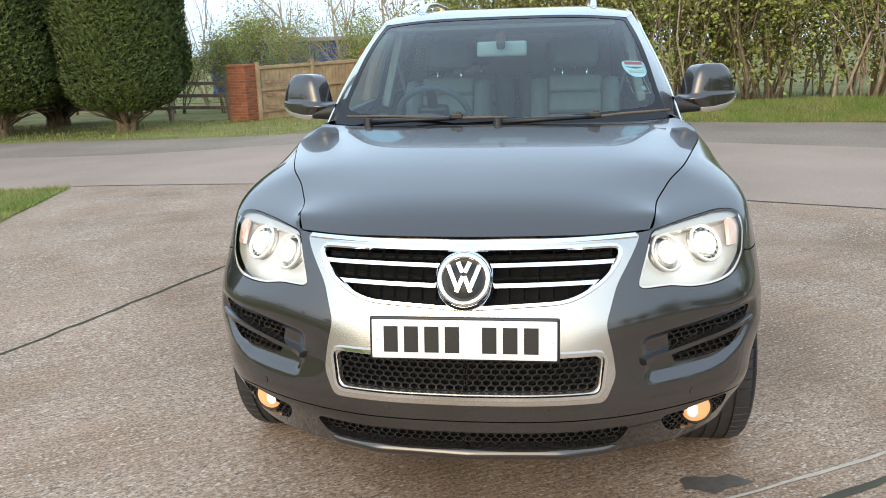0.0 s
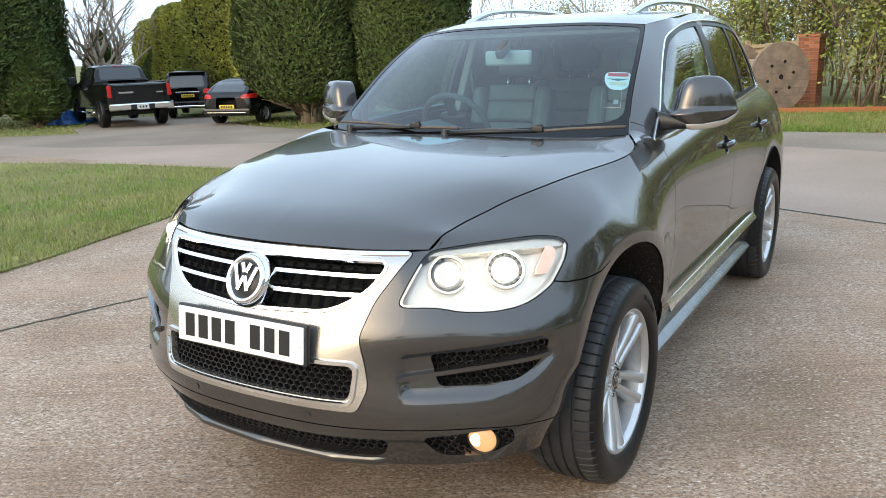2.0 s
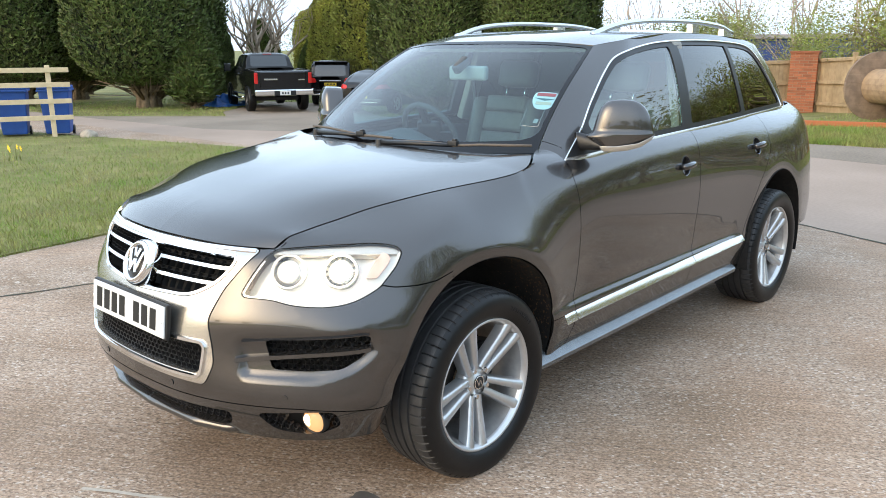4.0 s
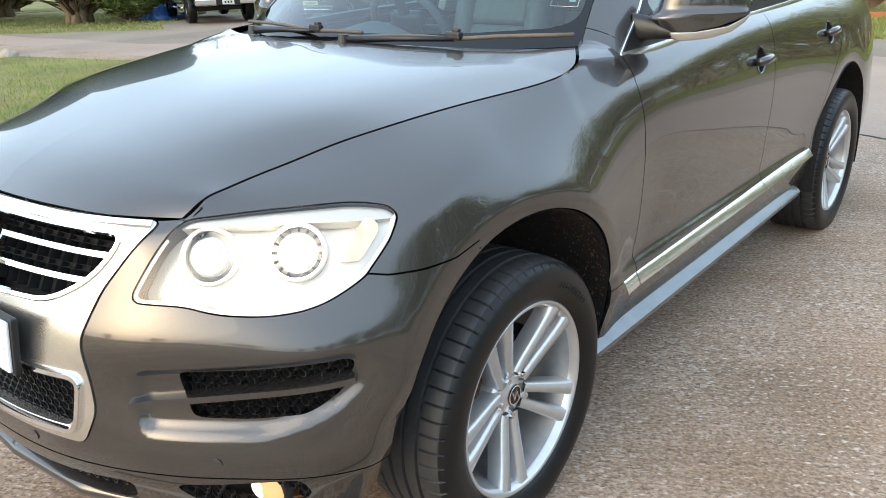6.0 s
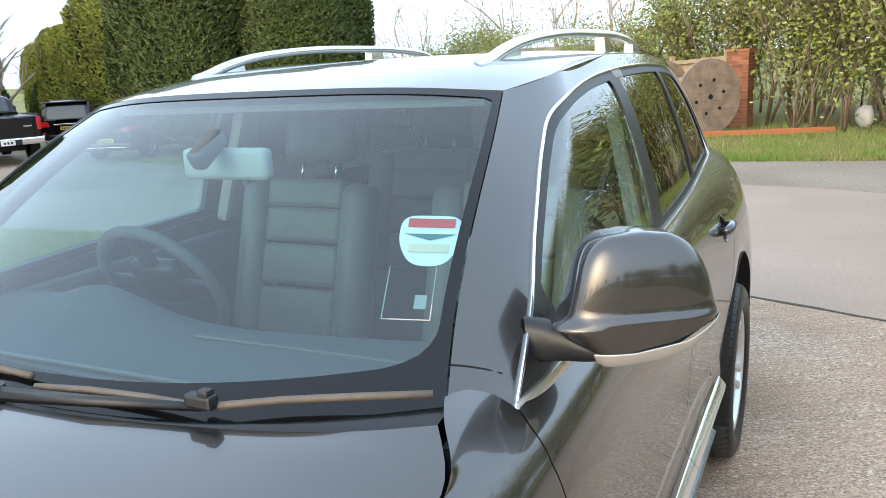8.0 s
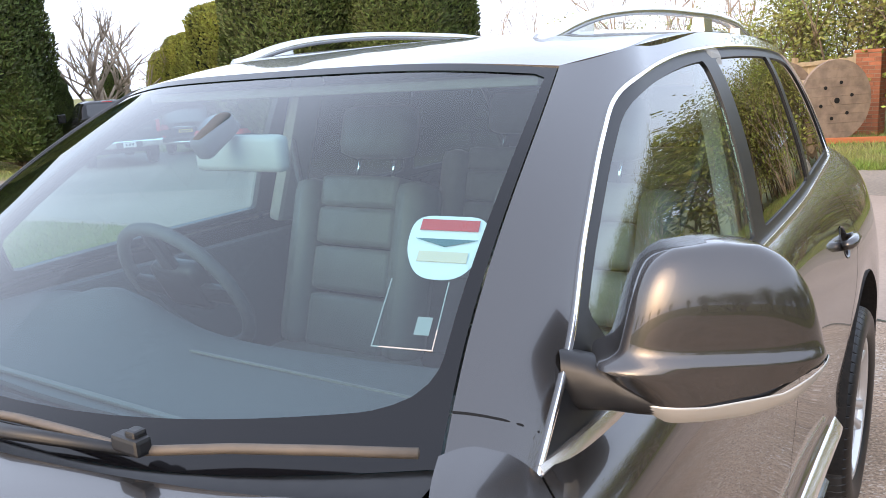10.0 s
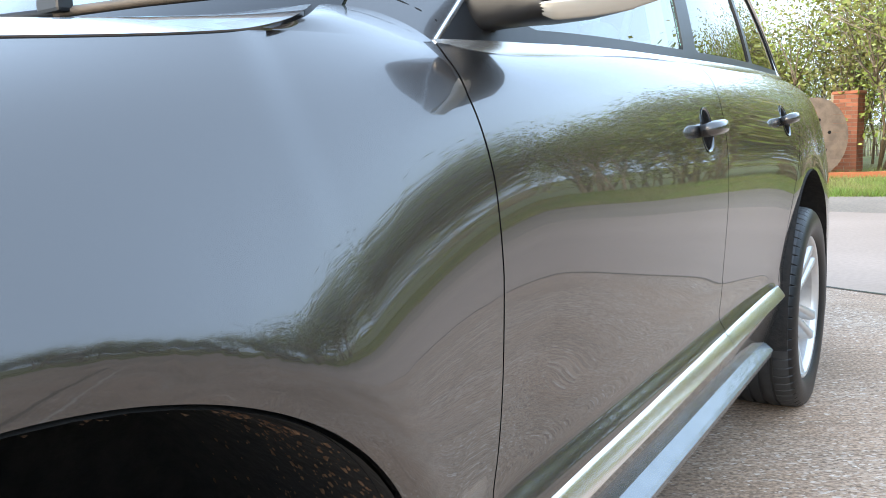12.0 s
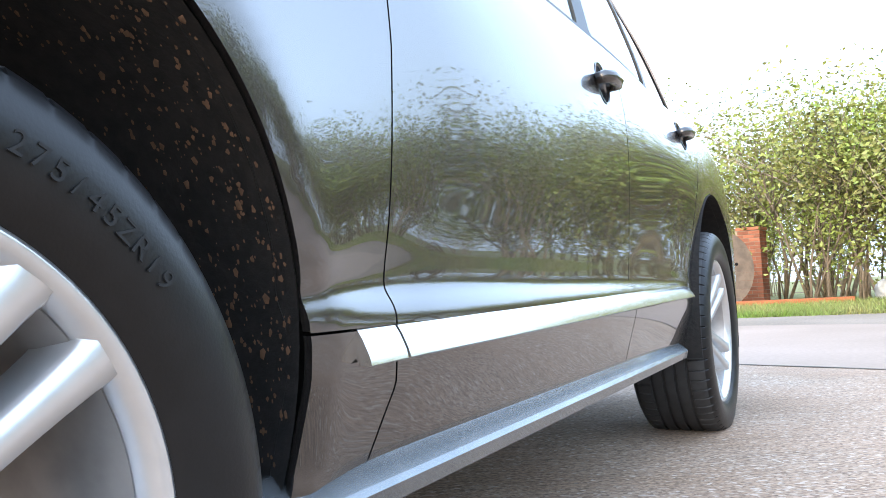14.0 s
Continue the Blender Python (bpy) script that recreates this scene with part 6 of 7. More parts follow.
for z, x in ((.866, .430), (.814, .392)):
    for s in (-1, 1):
        front_strip("grille_slat", line((s * x, z), (s * .06, z - .003)), 0.0125, CHROME, "chrome grille slat", 0.0, 0.02)
        front_strip("grille_louvre", line((s * (x - .01), z + .022), (s * .06, z + .019)), 0.012, VOID, "", -0.022, 0.03)
for k in range(-9, 10):
    if abs(k) > 1:
        front_strip("grille_rib", line((k * .042, .90), (k * .042, .775), 6), 0.004, VOID, "", -0.030, 0.02)
front_strip("grille_chrome_rim", dense(GRILLE), 0.016, CHROME, "chrome rim of the grille", 0.008, 0.02, True)
front_strip("lower_grille_rim", dense(rounded([(-.395, .624), (.395, .624), (.382, .502), (-.382, .502)], .03)), 0.016, CHROME, "chrome rim of the lower grille", 0.014, 0.02, True)
front_strip("grille_top_bar", line((-.485, .922), (.485, .922), 40), 0.022, CHROME, "chrome bar over the grille", 0.008, 0.02)
for s in (-1, 1):
    front_strip("vent_bar", line((s * .50, .578), (s * .852, .628)), 0.022, PAINT, "", 0.020, 0.03)
    for z in (.452,):
        p, n = on_shell(nose_grid, FRONT, [(.235, z)])
        bm = bmesh.new()
        bmesh.ops.create_cone(bm, cap_ends=True, segments=20, radius1=.011, radius2=.0105, depth=.003)
        bmesh.ops.transform(bm, matrix=look((s * p[0][0], p[0][1] - .001, z), (s * (p[0][0] + n[0][0]), p[0][1] + n[0][1], z + n[0][2])), verts=bm.verts)
        part("parking_sensor", bm, PAINT, car, smooth=False)
    for x, z in ((.66, .462),):
        p, n = on_shell(nose_grid, FRONT, [(x, z)])
        bm = bmesh.new()
        bmesh.ops.create_cone(bm, cap_ends=True, segments=20, radius1=.011, radius2=.0105, depth=.003)
        bmesh.ops.transform(bm, matrix=look((s * p[0][0], p[0][1] - .001, z), (s * (p[0][0] + n[0][0]), p[0][1] + n[0][1], z + n[0][2])), verts=bm.verts)
        part("parking_sensor", bm, PAINT, car, smooth=False)

# lip under the bumper: a rounded bar whose ends tuck in under the corners
xs = np.linspace(-.50, .50, 51)
lp = np.array([(x, float(np.interp(abs(x), [0, .28, .42, .47, .50], [.018, .038, .088, .128, .165])), .300 + .012 * max(0, abs(x) - .40) / .1) for x in xs])
prof = [(.100, .066), (.070, .046), (.030, .024), (.008, .013), (-.003, .001), (.001, -.012), (.013, -.022), (.05, -.028), (.12, -.026)]
vv = np.concatenate([lp + [0, a, b] for a, b in prof])
ff = [(a * 51 + i, a * 51 + i + 1, (a + 1) * 51 + i + 1, (a + 1) * 51 + i) for a in range(8) for i in range(50)]
mesh_object("front_lip", vv, [f[::-1] for f in ff], PAINT, car, "painted front splitter lip")

# number plate
PLATE = material("white_plate", (0.80, 0.80, 0.78), 0.30, coat=0.4)
plate = new("number_plate")
plate.parent = car
plate.matrix_basis = pose(0, -.026, .6785, -7, 0, 0)
bm = box(bmesh.new(), (0, 0, 0), (.52, .008, .111), .004)
part("plate_panel", bm, PLATE, plate, "white number plate")
bm = box(bmesh.new(), (0, .012, 0), (.535, .016, .124), .005)
part("plate_holder", bm, BLACK, plate)
for k, x in enumerate((-.205, -.147, -.089, -.031, .073, .131, .189)):
    bm = box(bmesh.new(), (x, -.0048, 0), (.040, .0016, .074))
    part("plate_bar", bm, BLACK, plate)
for s in (-1, 1):
    bm = bmesh.new()
    bmesh.ops.create_uvsphere(bm, u_segments=10, v_segments=6, radius=.006)
    bmesh.ops.transform(bm, matrix=Matrix.Translation((s * .247, -.004, 0)), verts=bm.verts)
    part("plate_screw", bm, PLATE, plate, smooth=True)


def lathe(profile, segments, axis="y", ripple=None):
    """Verts and faces of a profile of (radius, along) turned round the axis."""
    verts, faces = [], []
    n = len(profile)
    for s in range(segments):
        a = 2 * math.pi * s / segments
        for k, (r, h) in enumerate(profile):
            if ripple:
                r, h = ripple(s, k, r, h)
            c, d = r * math.cos(a), r * math.sin(a)
            verts.append((c, h, d) if axis == "y" else (h, c, d))
    for s in range(segments):
        t = (s + 1) % segments
        for k in range(n - 1):
            faces.append((s * n + k, s * n + k + 1, t * n + k + 1, t * n + k))
    return verts, faces


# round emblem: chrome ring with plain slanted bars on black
emblem = new("round_emblem")
emblem.parent = car
emblem.matrix_basis = pose(0, .026, .838, -24, 0, 0)
v, f = lathe([(0, .012), (.052, .010), (.058, .004), (.060, -.006), (.068, -.012), (.076, -.006), (.078, .012)], 48)
mesh_object("emblem_ring", v, f[::1], CHROME, emblem, "round chrome emblem ring")
v, f = lathe([(0, -.002), (.056, -.001), (.060, .004)], 40)
mesh_object("emblem_disc", v, f, BLACK, emblem)
for x, z, a, l in ((-.030, .004, -22, .078), (-.011, -.014, 22, .05), (.011, -.014, -22, .05), (.030, .004, 22, .078), (-.010, .034, -24, .034), (.010, .034, 24, .034)):
    bm = box(bmesh.new(), (x, -.006, z), (.0135, .008, l), .002, pose(0, 0, 0, 0, a, 0))
    part("emblem_bar", bm, CHROME, emblem)
v, f = lathe([(.078, .0), (.083, .006), (.086, .018), (.086, .05)], 40)
mesh_object("emblem_seat", v, f, CHROME, emblem)

# headlights
REFLECTOR = material("bright_reflector", (0.80, 0.76, 0.68), 0.3, 0.35, 0.5)
BEZEL = material("beige_bezel", (.60, .56, .49), .25, .6)
SMOKE = material("smoked_bowl", (.74, .72, .68), .2, .7)
LAMPGLOW = material("lit_bulb", (1, 1, 1), 0.3, emit=(1.0, 0.93, 0.78), power=130.0)
SOFTGLOW = material("lit_projector", (.55, .55, .54), 0.08, .4, emit=(1.0, 0.92, 0.80), power=30.0)
BULB = material("lit_fog_bulb", (.6, .5, .4), 0.3, emit=(1.0, 0.80, 0.55), power=1.6)
FOGGLOW = material("lit_fog_lamp", (.35, .22, .10), 0.25, emit=(1.0, 0.50, 0.22), power=0.6)
AMBER = material("amber_reflector", (0.80, 0.50, 0.36), 0.25, 0.3, vary=0.4, scale=40, colour2=(.86, .74, .64))
light_shell = nose_grid.cut(headlight_field)
for s, m in ((1, light_shell), (-1, light_shell.mirrored())):
    lamp = new("headlight")
    lamp.parent = car
    lamp["label"] = "lit headlight with a clear lens"
    m.pushed(0.001).build("lens", LENS, lamp, "clear plastic lens", 0.004).visible_shadow = False
    # deep behind the lamps, shallow where the unit wraps round the corner
    deep = np.interp(np.abs(m.v[:, 0]), [.77, .86], [.048, .016])
    Shell(m.v - m.n * deep[:, None], m.n, m.f).build("reflector", REFLECTOR, lamp, "bright silver reflector", -deep + .003)
    m.cut(lambda v: v[:, 2] - .921).pushed(-0.012).build("upper_bezel", BEZEL, lamp, "grey-beige upper bezel", 0.03)
    edge = m.pushed(0.0).cut(lambda v: np.minimum(0.006 - headlight_field(v * [s, 1, 1]), np.where(np.abs(v[:, 0]) > .84, .95, .90) - v[:, 2]))
    edge.pushed(-0.004).build("lens_rim", REFLECTOR, lamp, "", 0.0)
    for x, z, r, glow in ((.598, .872, .056, SOFTGLOW), (.727, .876, .057, LAMPGLOW)):
        p, n = on_shell(nose_grid, FRONT, [(x, z)])
        out = Vector((s * n[0][0], n[0][1], n[0][2])).normalized()
        place = Vector((s * x, p[0][1], z)) - out * .034
        turn = look(place, place + out * .85 + Vector((s * .04, -.14, .01)))
        seat = turn @ pose(0, 0, 0, 90, 0, 0)
        v, f = lathe([(r * .60, .004), (r * .66, -.010), (r * .74, -.004), (r * .88, .004), (r, .010), (r, .03)], 36)
        mesh_object("lamp_bowl", v, f, SMOKE, lamp, "grey lamp bowl").matrix_basis = seat
        for k1, k2 in ((.62, .004), (1.0, .005)):
            v, f = tube_data([(r * k1 * math.cos(a), -.010, r * k1 * math.sin(a)) for a in np.linspace(0, 2 * math.pi, 36, endpoint=False)], k2, 8, True)
            mesh_object("lamp_ring", v, f, REFLECTOR, lamp, "bright lamp ring").matrix_basis = seat
        k = .66 if glow is SOFTGLOW else 1.0
        v, f = lathe([(0, -.036 * k), (r * .25 * k, -.034 * k), (r * .44 * k, -.024 * k), (r * .55 * k, -.010 * k), (r * .6 * k, .008)], 28)
        mesh_object("projector", v, f, glow, lamp, "glowing projector lens").matrix_basis = seat
        if glow is LAMPGLOW:
            for k in range(16):
                part("ring_notch", box(bmesh.new(), (r * .84, -.002, 0), (r * .2, .006, .004)), BLACK, lamp).matrix_basis = seat @ pose(0, 0, 0, 0, 22.5 * k, 0)
    corner = m.cut(lambda v: np.minimum(np.minimum(np.abs(v[:, 0]) - .800, headlight_field(v * [s, 1, 1]) - .018), np.minimum(v[:, 2] - .850, .934 - v[:, 2])))
    corner.pushed(-0.010).build("indicator", AMBER, lamp, "amber indicator behind a clear cover", 0.012)
    fog = new("fog_lamp")
    fog.parent = car
    fog["label"] = "lit round fog lamp"
    fog.matrix_basis = look((s * .690, .246, .362), (s * .79, -.4, .36)) @ pose(0, 0, 0, 90, 0, 0)
    v, f = lathe([(0, -.012), (.022, -.009), (.038, -.001), (.045, .008)], 28)
    mesh_object("fog_lens", v, f, FOGGLOW, fog, "glowing fog lamp lens")
    v, f = lathe([(0, -.0135), (.012, -.0115), (.022, -.0085)], 24)
    mesh_object("fog_bulb", [(x + s * .012, y, z) for x, y, z in v], f, BULB, fog, "white-hot bulb spot")
    v, f = lathe([(.045, .006), (.048, .0), (.051, .006), (.051, .03)], 28)
    mesh_object("fog_bezel", v, f, BLACK, fog)

# ---- wheels
TYRE = [(.252, .108), (.258, .119), (.268, .128), (.287, .1365), (.310, .139), (.330, .1355), (.346, .127), (.356, .116), (.3615, .100), (.364, .078), (.364, .066), (.357, .064), (.357, .057), (.3645, .055), (.3652, .026), (.358, .024), (.358, .016), (.3652, .014)]
TYRE = TYRE + [(r, -h) for r, h in TYRE[::-1]]


def tread(s, k, r, h):
    if r > .352 and abs(h) > .065 and s % 11 == (0 if h > 0 else 5):
        r -= .006
    return r, h


tv, tf = lathe(TYRE, 680, "x", tread)
# the tyre settles on the ground: flat below, a little wider at the foot
tv = [(x * (1 + .06 * max(0.0, (-z - .30) / .065)), y, max(z, -WHEEL_Z)) for x, y, z in tv]


def write_on_tyre(parent):
    start, r = 67.0, .2955
    for k, ch in enumerate("275/45ZR19"):
        cu = bpy.data.curves.new("size_mark", "FONT")
        cu.body, cu.size, cu.extrude, cu.align_x = ch, .024, .0006, "CENTER"
        tmp = bpy.data.objects.new("size_mark", cu)
        scene.collection.objects.link(tmp)
        me = bpy.data.meshes.new_from_object(tmp)
        bpy.data.objects.remove(tmp)
        me.materials.append(RUBBER_MARK)
        ob = new("size_mark", me)
        ob.parent = parent
        a = radians(start - 3.05 * k)
        up = Vector((0.0, math.cos(a), math.sin(a))).normalized()
        right = Vector((0, math.sin(a), -math.cos(a)))
        out = right.cross(up)
        m = Matrix((right, up, out)).transposed().to_4x4()
        m.translation = Vector((.1392, r * math.cos(a), r * math.sin(a)))
        ob.matrix_basis = m


def spoke_mesh():
    """One forked spoke: two arms that part towards the rim."""
    verts, faces = [], []
    for s in (-1, 1):
        ring = []
        for t in np.linspace(0, 1, 9):
            r = .050 + .198 * t
            off = s * (.0195 + .021 * t)
            w = .0155 + .004 * t + .006 * t**6
            face = .076 + .014 * math.sin(t * 1.6) + .026 * t**1.5
            ring.append((r, off, w, face))
        base = len(verts)
        for r, off, w, face in ring:
            for a, d in ((-1, -.05), (-.92, -.012), (-.62, -.001), (.62, -.001), (.92, -.012), (1, -.05)):
                verts.append((face + d, off + a * w, r))
        for i in range(8):
            for k in range(5):
                q = (base + i * 6 + k, base + i * 6 + k + 1, base + i * 6 + k + 7, base + i * 6 + k + 6)
                faces.append(q)
    return verts, faces


# darker copy of the rim's silver; shade behind the spokes is in the colour
BARRELMETAL = material("shaded_rim_barrel", (.40, .39, .38), .4, .6, vary=.3, scale=30)


def make_wheel(marks):
    wheel = new("wheel")
    tyre = mesh_object("tyre", tv, tf, RUBBER, wheel, "black road tyre with worn tread")
    tyre.data.materials.append(TREAD)
    for q in tyre.data.polygons:
        q.material_index = int(math.hypot(q.center[1], q.center[2]) > .3535)
    tyre.data.set_sharp_from_angle(angle=radians(32))
    v, f = lathe([(.257, .112), (.2585, .119), (.254, .1215), (.247, .117), (.240, .100), (.232, .07), (.225, .0), (.228, -.10), (.252, -.11)], 96, "x")
    rim = mesh_object("rim", v[:], f, ALLOY, wheel, "silver alloy rim")
    # barrel in the darkened silver that stands for shade inside the rim
    v, f = lathe([(.2385, .098), (.231, .07), (.224, .0), (.227, -.10)], 72, "x")
    mesh_object("rim_barrel", v, f, BARRELMETAL, wheel, "grey rim barrel with its shade put into the colour")
    sv, sf = spoke_mesh()
    for k in range(5):
        sp = mesh_object("spoke", sv, sf, ALLOY, wheel, "", True) if k == 0 else None
        if k == 0:
            first = sp
            first.data.set_sharp_from_angle(angle=radians(70))
        else:
            sp = new("spoke", first.data)
            sp.parent = wheel
        sp.matrix_basis = pose(0, 0, 0, 72 * k + 26, 0, 0)
    v, f = lathe([(0, .078), (.028, .078), (.032, .072), (.048, .070), (.062, .064), (.070, .05), (.074, .02)], 40, "x")
    mesh_object("hub", v, f, ALLOY, wheel)
    v, f = lathe([(0, .0815), (.024, .081), (.029, .077)], 32, "x")
    mesh_object("hub_cap", v, f, BLACK, wheel, "black centre cap")
    v, f = lathe([(.023, .082), (.025, .083), (.027, .0815)], 32, "x")
    mesh_object("cap_ring", v, f, CHROME, wheel)
    for k, (dy, a) in enumerate(((-.009, 22), (.0, -22), (.009, 22))):
        bm = box(bmesh.new(), (.0825, dy, 0), (.002, .004, .030), 0, pose(0, 0, 0, a, 0, 0))
        part("cap_bar", bm, CHROME, wheel)
    for k in range(5):
        a = radians(72 * k + 26 + 90)
        bm = bmesh.new()
        bmesh.ops.create_cone(bm, cap_ends=True, segments=6, radius1=.010, radius2=.009, depth=.02)
        bmesh.ops.transform(bm, matrix=pose(.072, .056 * math.cos(a), .056 * math.sin(a), 0, 90, 0), verts=bm.verts)
        part("wheel_bolt", bm, CHROME, wheel)
    v, f = lathe([(.06, .0), (.165, .0), (.168, -.012), (.165, -.024), (.06, -.024)], 48, "x")
    mesh_object("brake_disc", v, f, material("brake_steel", (.10, .09, .085), .45, .8, vary=.5, scale=60) if "brake_steel" not in bpy.data.materials else bpy.data.materials["brake_steel"], wheel, "dull steel brake disc")
    bm = box(bmesh.new(), (-.005, .115, .05), (.07, .07, .15), .015)
    part("brake_caliper", bm, BLACK, wheel)
    if marks:
        write_on_tyre(tyre)
    return wheel


for y, marks in ((HUB_F, True), (HUB_R, False)):
    for s in (1, -1):
        w = make_wheel(marks and s > 0)
        w.parent = car
        w.matrix_basis = pose(s * .806, y, WHEEL_Z, 0, 0, 0 if s > 0 else 180)

# wheel arch liners
for y, zc, wide, ahead_, high_ in ARCHES:
    for s in (1, -1):
        verts, faces = [], []
        n = 44
        for depth, k in ((-.006, 1.0), (-.03, 1.012), (-.38, 1.03), (-.44, .6), (-.44, .05)):
            for i in range(n + 1):
                a = math.pi * (-.07 + 1.12 * i / n)
                x = (float(lip_x(a)) if y < 2 else .938) + depth if depth > -.1 else .93 + depth
                tuck = (.055 * float(ease((a - 2.05) / .5)) if y < 2 else .06 * min(1, max(0, (.74 - y - math.cos(a) * wide) / .28))) if depth > -.1 else 0
                verts.append((s * (x - tuck), y + math.cos(a) * ((wide if math.cos(a) > 0 else ahead_) - .004) * k, zc + math.sin(a) * (high_ - .004) * k))
        for r in range(4):
            for i in range(n):
                q = (r * (n + 1) + i, r * (n + 1) + i + 1, (r + 1) * (n + 1) + i + 1, (r + 1) * (n + 1) + i)
                faces.append(q if s < 0 else q[::-1])
        mesh_object("wheel_arch_liner", verts, faces, LINER, car, "dusty black wheel arch liner")
rng = random.Random(5)
verts, faces = [], []
for _ in range(1000):
    a = radians(rng.uniform(-10, 100))
    x = float(lip_x(a)) - .012 - abs(rng.gauss(0, .11))
    k = 1.0 + .03 * min(1, (float(lip_x(a)) - x) / .3)
    y, z = ARCHES[0][0] + math.cos(a) * (ARCHES[0][2] - .009) * k, ARCHES[0][1] + math.sin(a) * (ARCHES[0][4] - .009) * k
    r = abs(rng.gauss(.0, .0013)) + .0005
    b = len(verts)
    for k in range(5):
        t = rng.uniform(-.4, .4) + k * 1.2566
        verts.append((x + r * math.cos(t) * rng.uniform(.6, 1.4), y - .001 * math.cos(a) + r * math.sin(t) * -math.sin(a), z + r * math.sin(t) * math.cos(a) * 1.6))
    verts.append((x, y - math.cos(a) * r * .5, z - math.sin(a) * r * .5))
    faces += [(b + k, b + (k + 1) % 5, b + 5) for k in range(5)]
mud = mesh_object("dried_mud", verts, faces, DIRT, car, "brown dried mud specks on the arch liner")
mud["kind"] = "stuff"

# ---- side trim
side_shell = belt.cut(lambda v: v[:, 1] - 1.2).cut(lambda v: 4.0 - v[:, 1])
for a, b in ((1.408, 1.494), (1.500, 2.622), (2.628, 3.255)):
    ln = [(y, float(np.interp(y, [1.40, 3.26], [.470, .498]))) for y in np.linspace(a, b, 24)]
    p, n = on_shell(side_shell, SIDE, ln)
    if a < 1.45:
        n = np.tile(n[-1], (len(n), 1))
    ribbon("side_chrome_strip", p, n, .041, BRIGHT, "bright chrome strip along the lower doors", .012, tilt=-.026)
for s in (1, -1):
    ys = np.linspace(1.235, 3.215, 30)
    prof = [(.80, .338), (.862, .346), (.905, .312), (.912, .305), (.906, .284), (.88, .278), (.80, .285)]
    verts = [(s * x, y, z + .012 * (y - 1.2) / 2) for y in ys for x, z in prof]
    k = len(prof)
    faces = [(i * k + j, i * k + (j + 1) % k, (i + 1) * k + (j + 1) % k, (i + 1) * k + j) for i in range(29) for j in range(k)]
    faces += [tuple(range(k))[::-1], tuple(29 * k + j for j in range(k))]
    if s > 0:
        faces = [f[::-1] for f in faces]
    mesh_object("side_step", verts, faces, STEP, car, "worn grey metal side step", False)
    bm = box(bmesh.new(), (s * .868, 1.226, .318), (.11, .012, .10), .004)
    part("step_end_cap", bm, BLACK, car)
    # handles: a dark cup with a painted bar across it
    for y, z in HANDLES:
        p, n = on_shell(side_shell, SIDE, [(y, z)])
        handle = new("door_handle")
        handle.parent = car
        handle["label"] = "painted door handle over a dark recess"
        handle.matrix_basis = pose(s * p[0][0], p[0][1], p[0][2], 0, -s * math.degrees(math.asin(n[0][2])), s * math.degrees(math.asin(n[0][1])))
        v, f = lathe([(0, -.020), (.45, -.019), (.75, -.014), (.93, -.006), (1.0, .0015), (1.03, .0005)], 32, "x")
        mesh_object("handle_recess", [(s * h, c * .048, d * .050) for h, c, d in v], f if s > 0 else [q[::-1] for q in f], PAINT, handle)
        pts = [(s * .000, -.056, -.003), (s * .020, -.051, -.002), (s * .029, -.03, 0), (s * .030, .02, .002), (s * .022, .053, .003), (s * .000, .058, .003)]
        v, f = tube_data(pts, [.013, .016, .0165, .0165, .016, .013], 12)
        mesh_object("handle_bar", v, f, PAINT, handle)
    # mirrors
    mir = new("door_mirror")
    mir.parent = car
    mir["label"] = "grey door mirror with a clear indicator strip"
    MIRROR_OUT, MIRROR_FRONT = Vector((.856, .517, 0)), Vector((.517, -.856, 0))

    def at_mirror(a, z, d):
        p = Vector((.829, 1.654, 0)) + MIRROR_OUT * a + MIRROR_FRONT * d
        return (s * p.x, p.y, z)

    INNER = [(1.172, .047), (1.187, .030), (1.200, .014), (1.213, .002), (1.219, .006), (1.226, .024), (1.235, .030), (1.260, .037), (1.290, .045), (1.315, .053), (1.338, .065), (1.352, .079), (1.361, .097), (1.366, .140)]
    OUTER = [(1.172, .240), (1.187, .262), (1.200, .276), (1.213, .285), (1.222, .287), (1.235, .283), (1.260, .277), (1.290, .2685), (1.315, .257), (1.338, .240), (1.352, .222), (1.361, .202), (1.366, .160)]
    zs = [1.172, 1.180, 1.187, 1.193, 1.200, 1.207, 1.213, 1.219, 1.224, 1.229, 1.234, 1.240, 1.25, 1.265, 1.28, 1.295, 1.31, 1.322, 1.333, 1.342, 1.349, 1.354, 1.358, 1.361, 1.3635, 1.365, 1.366]
    us = [math.sin(math.pi / 2 * t) for t in np.linspace(-1, 1, 29)]
    v, f = [], []

    def cover(u, z):
        a0, a1 = float(np.interp(z, *zip(*INNER))), float(np.interp(z, *zip(*OUTER)))
        foot = float(np.interp(u, [-1, -.3, .4, 1], [1.173, 1.176, 1.190, 1.221]))
        z = max(z, foot)
        up = max(0.0, (z - 1.20) / .166)
        full = max(0.0, 1 - up**3.6) ** .5
        d = (.046 * full) * max(0.0, 1 - abs(u) ** 3.4) ** .5 + .007 * float(ease((1.238 - z) / .010)) * (1 - abs(u) ** 6)
        return at_mirror(a0 + (a1 - a0) * (u + 1) / 2, z, d)

    for z in zs:
        v += [cover(u, z) for u in us]
    m = len(us)
    for r in range(len(zs) - 1):
        for i in range(m - 1):
            q = (r * m + i, r * m + i + 1, (r + 1) * m + i + 1, (r + 1) * m + i)
            f.append(q if s > 0 else q[::-1])
    # sides and top run back to the glass
    edge = [r * m for r in range(len(zs))] + [(len(zs) - 1) * m + i for i in range(1, m)] + [r * m + m - 1 for r in range(len(zs) - 2, -1, -1)]
    base = len(v)
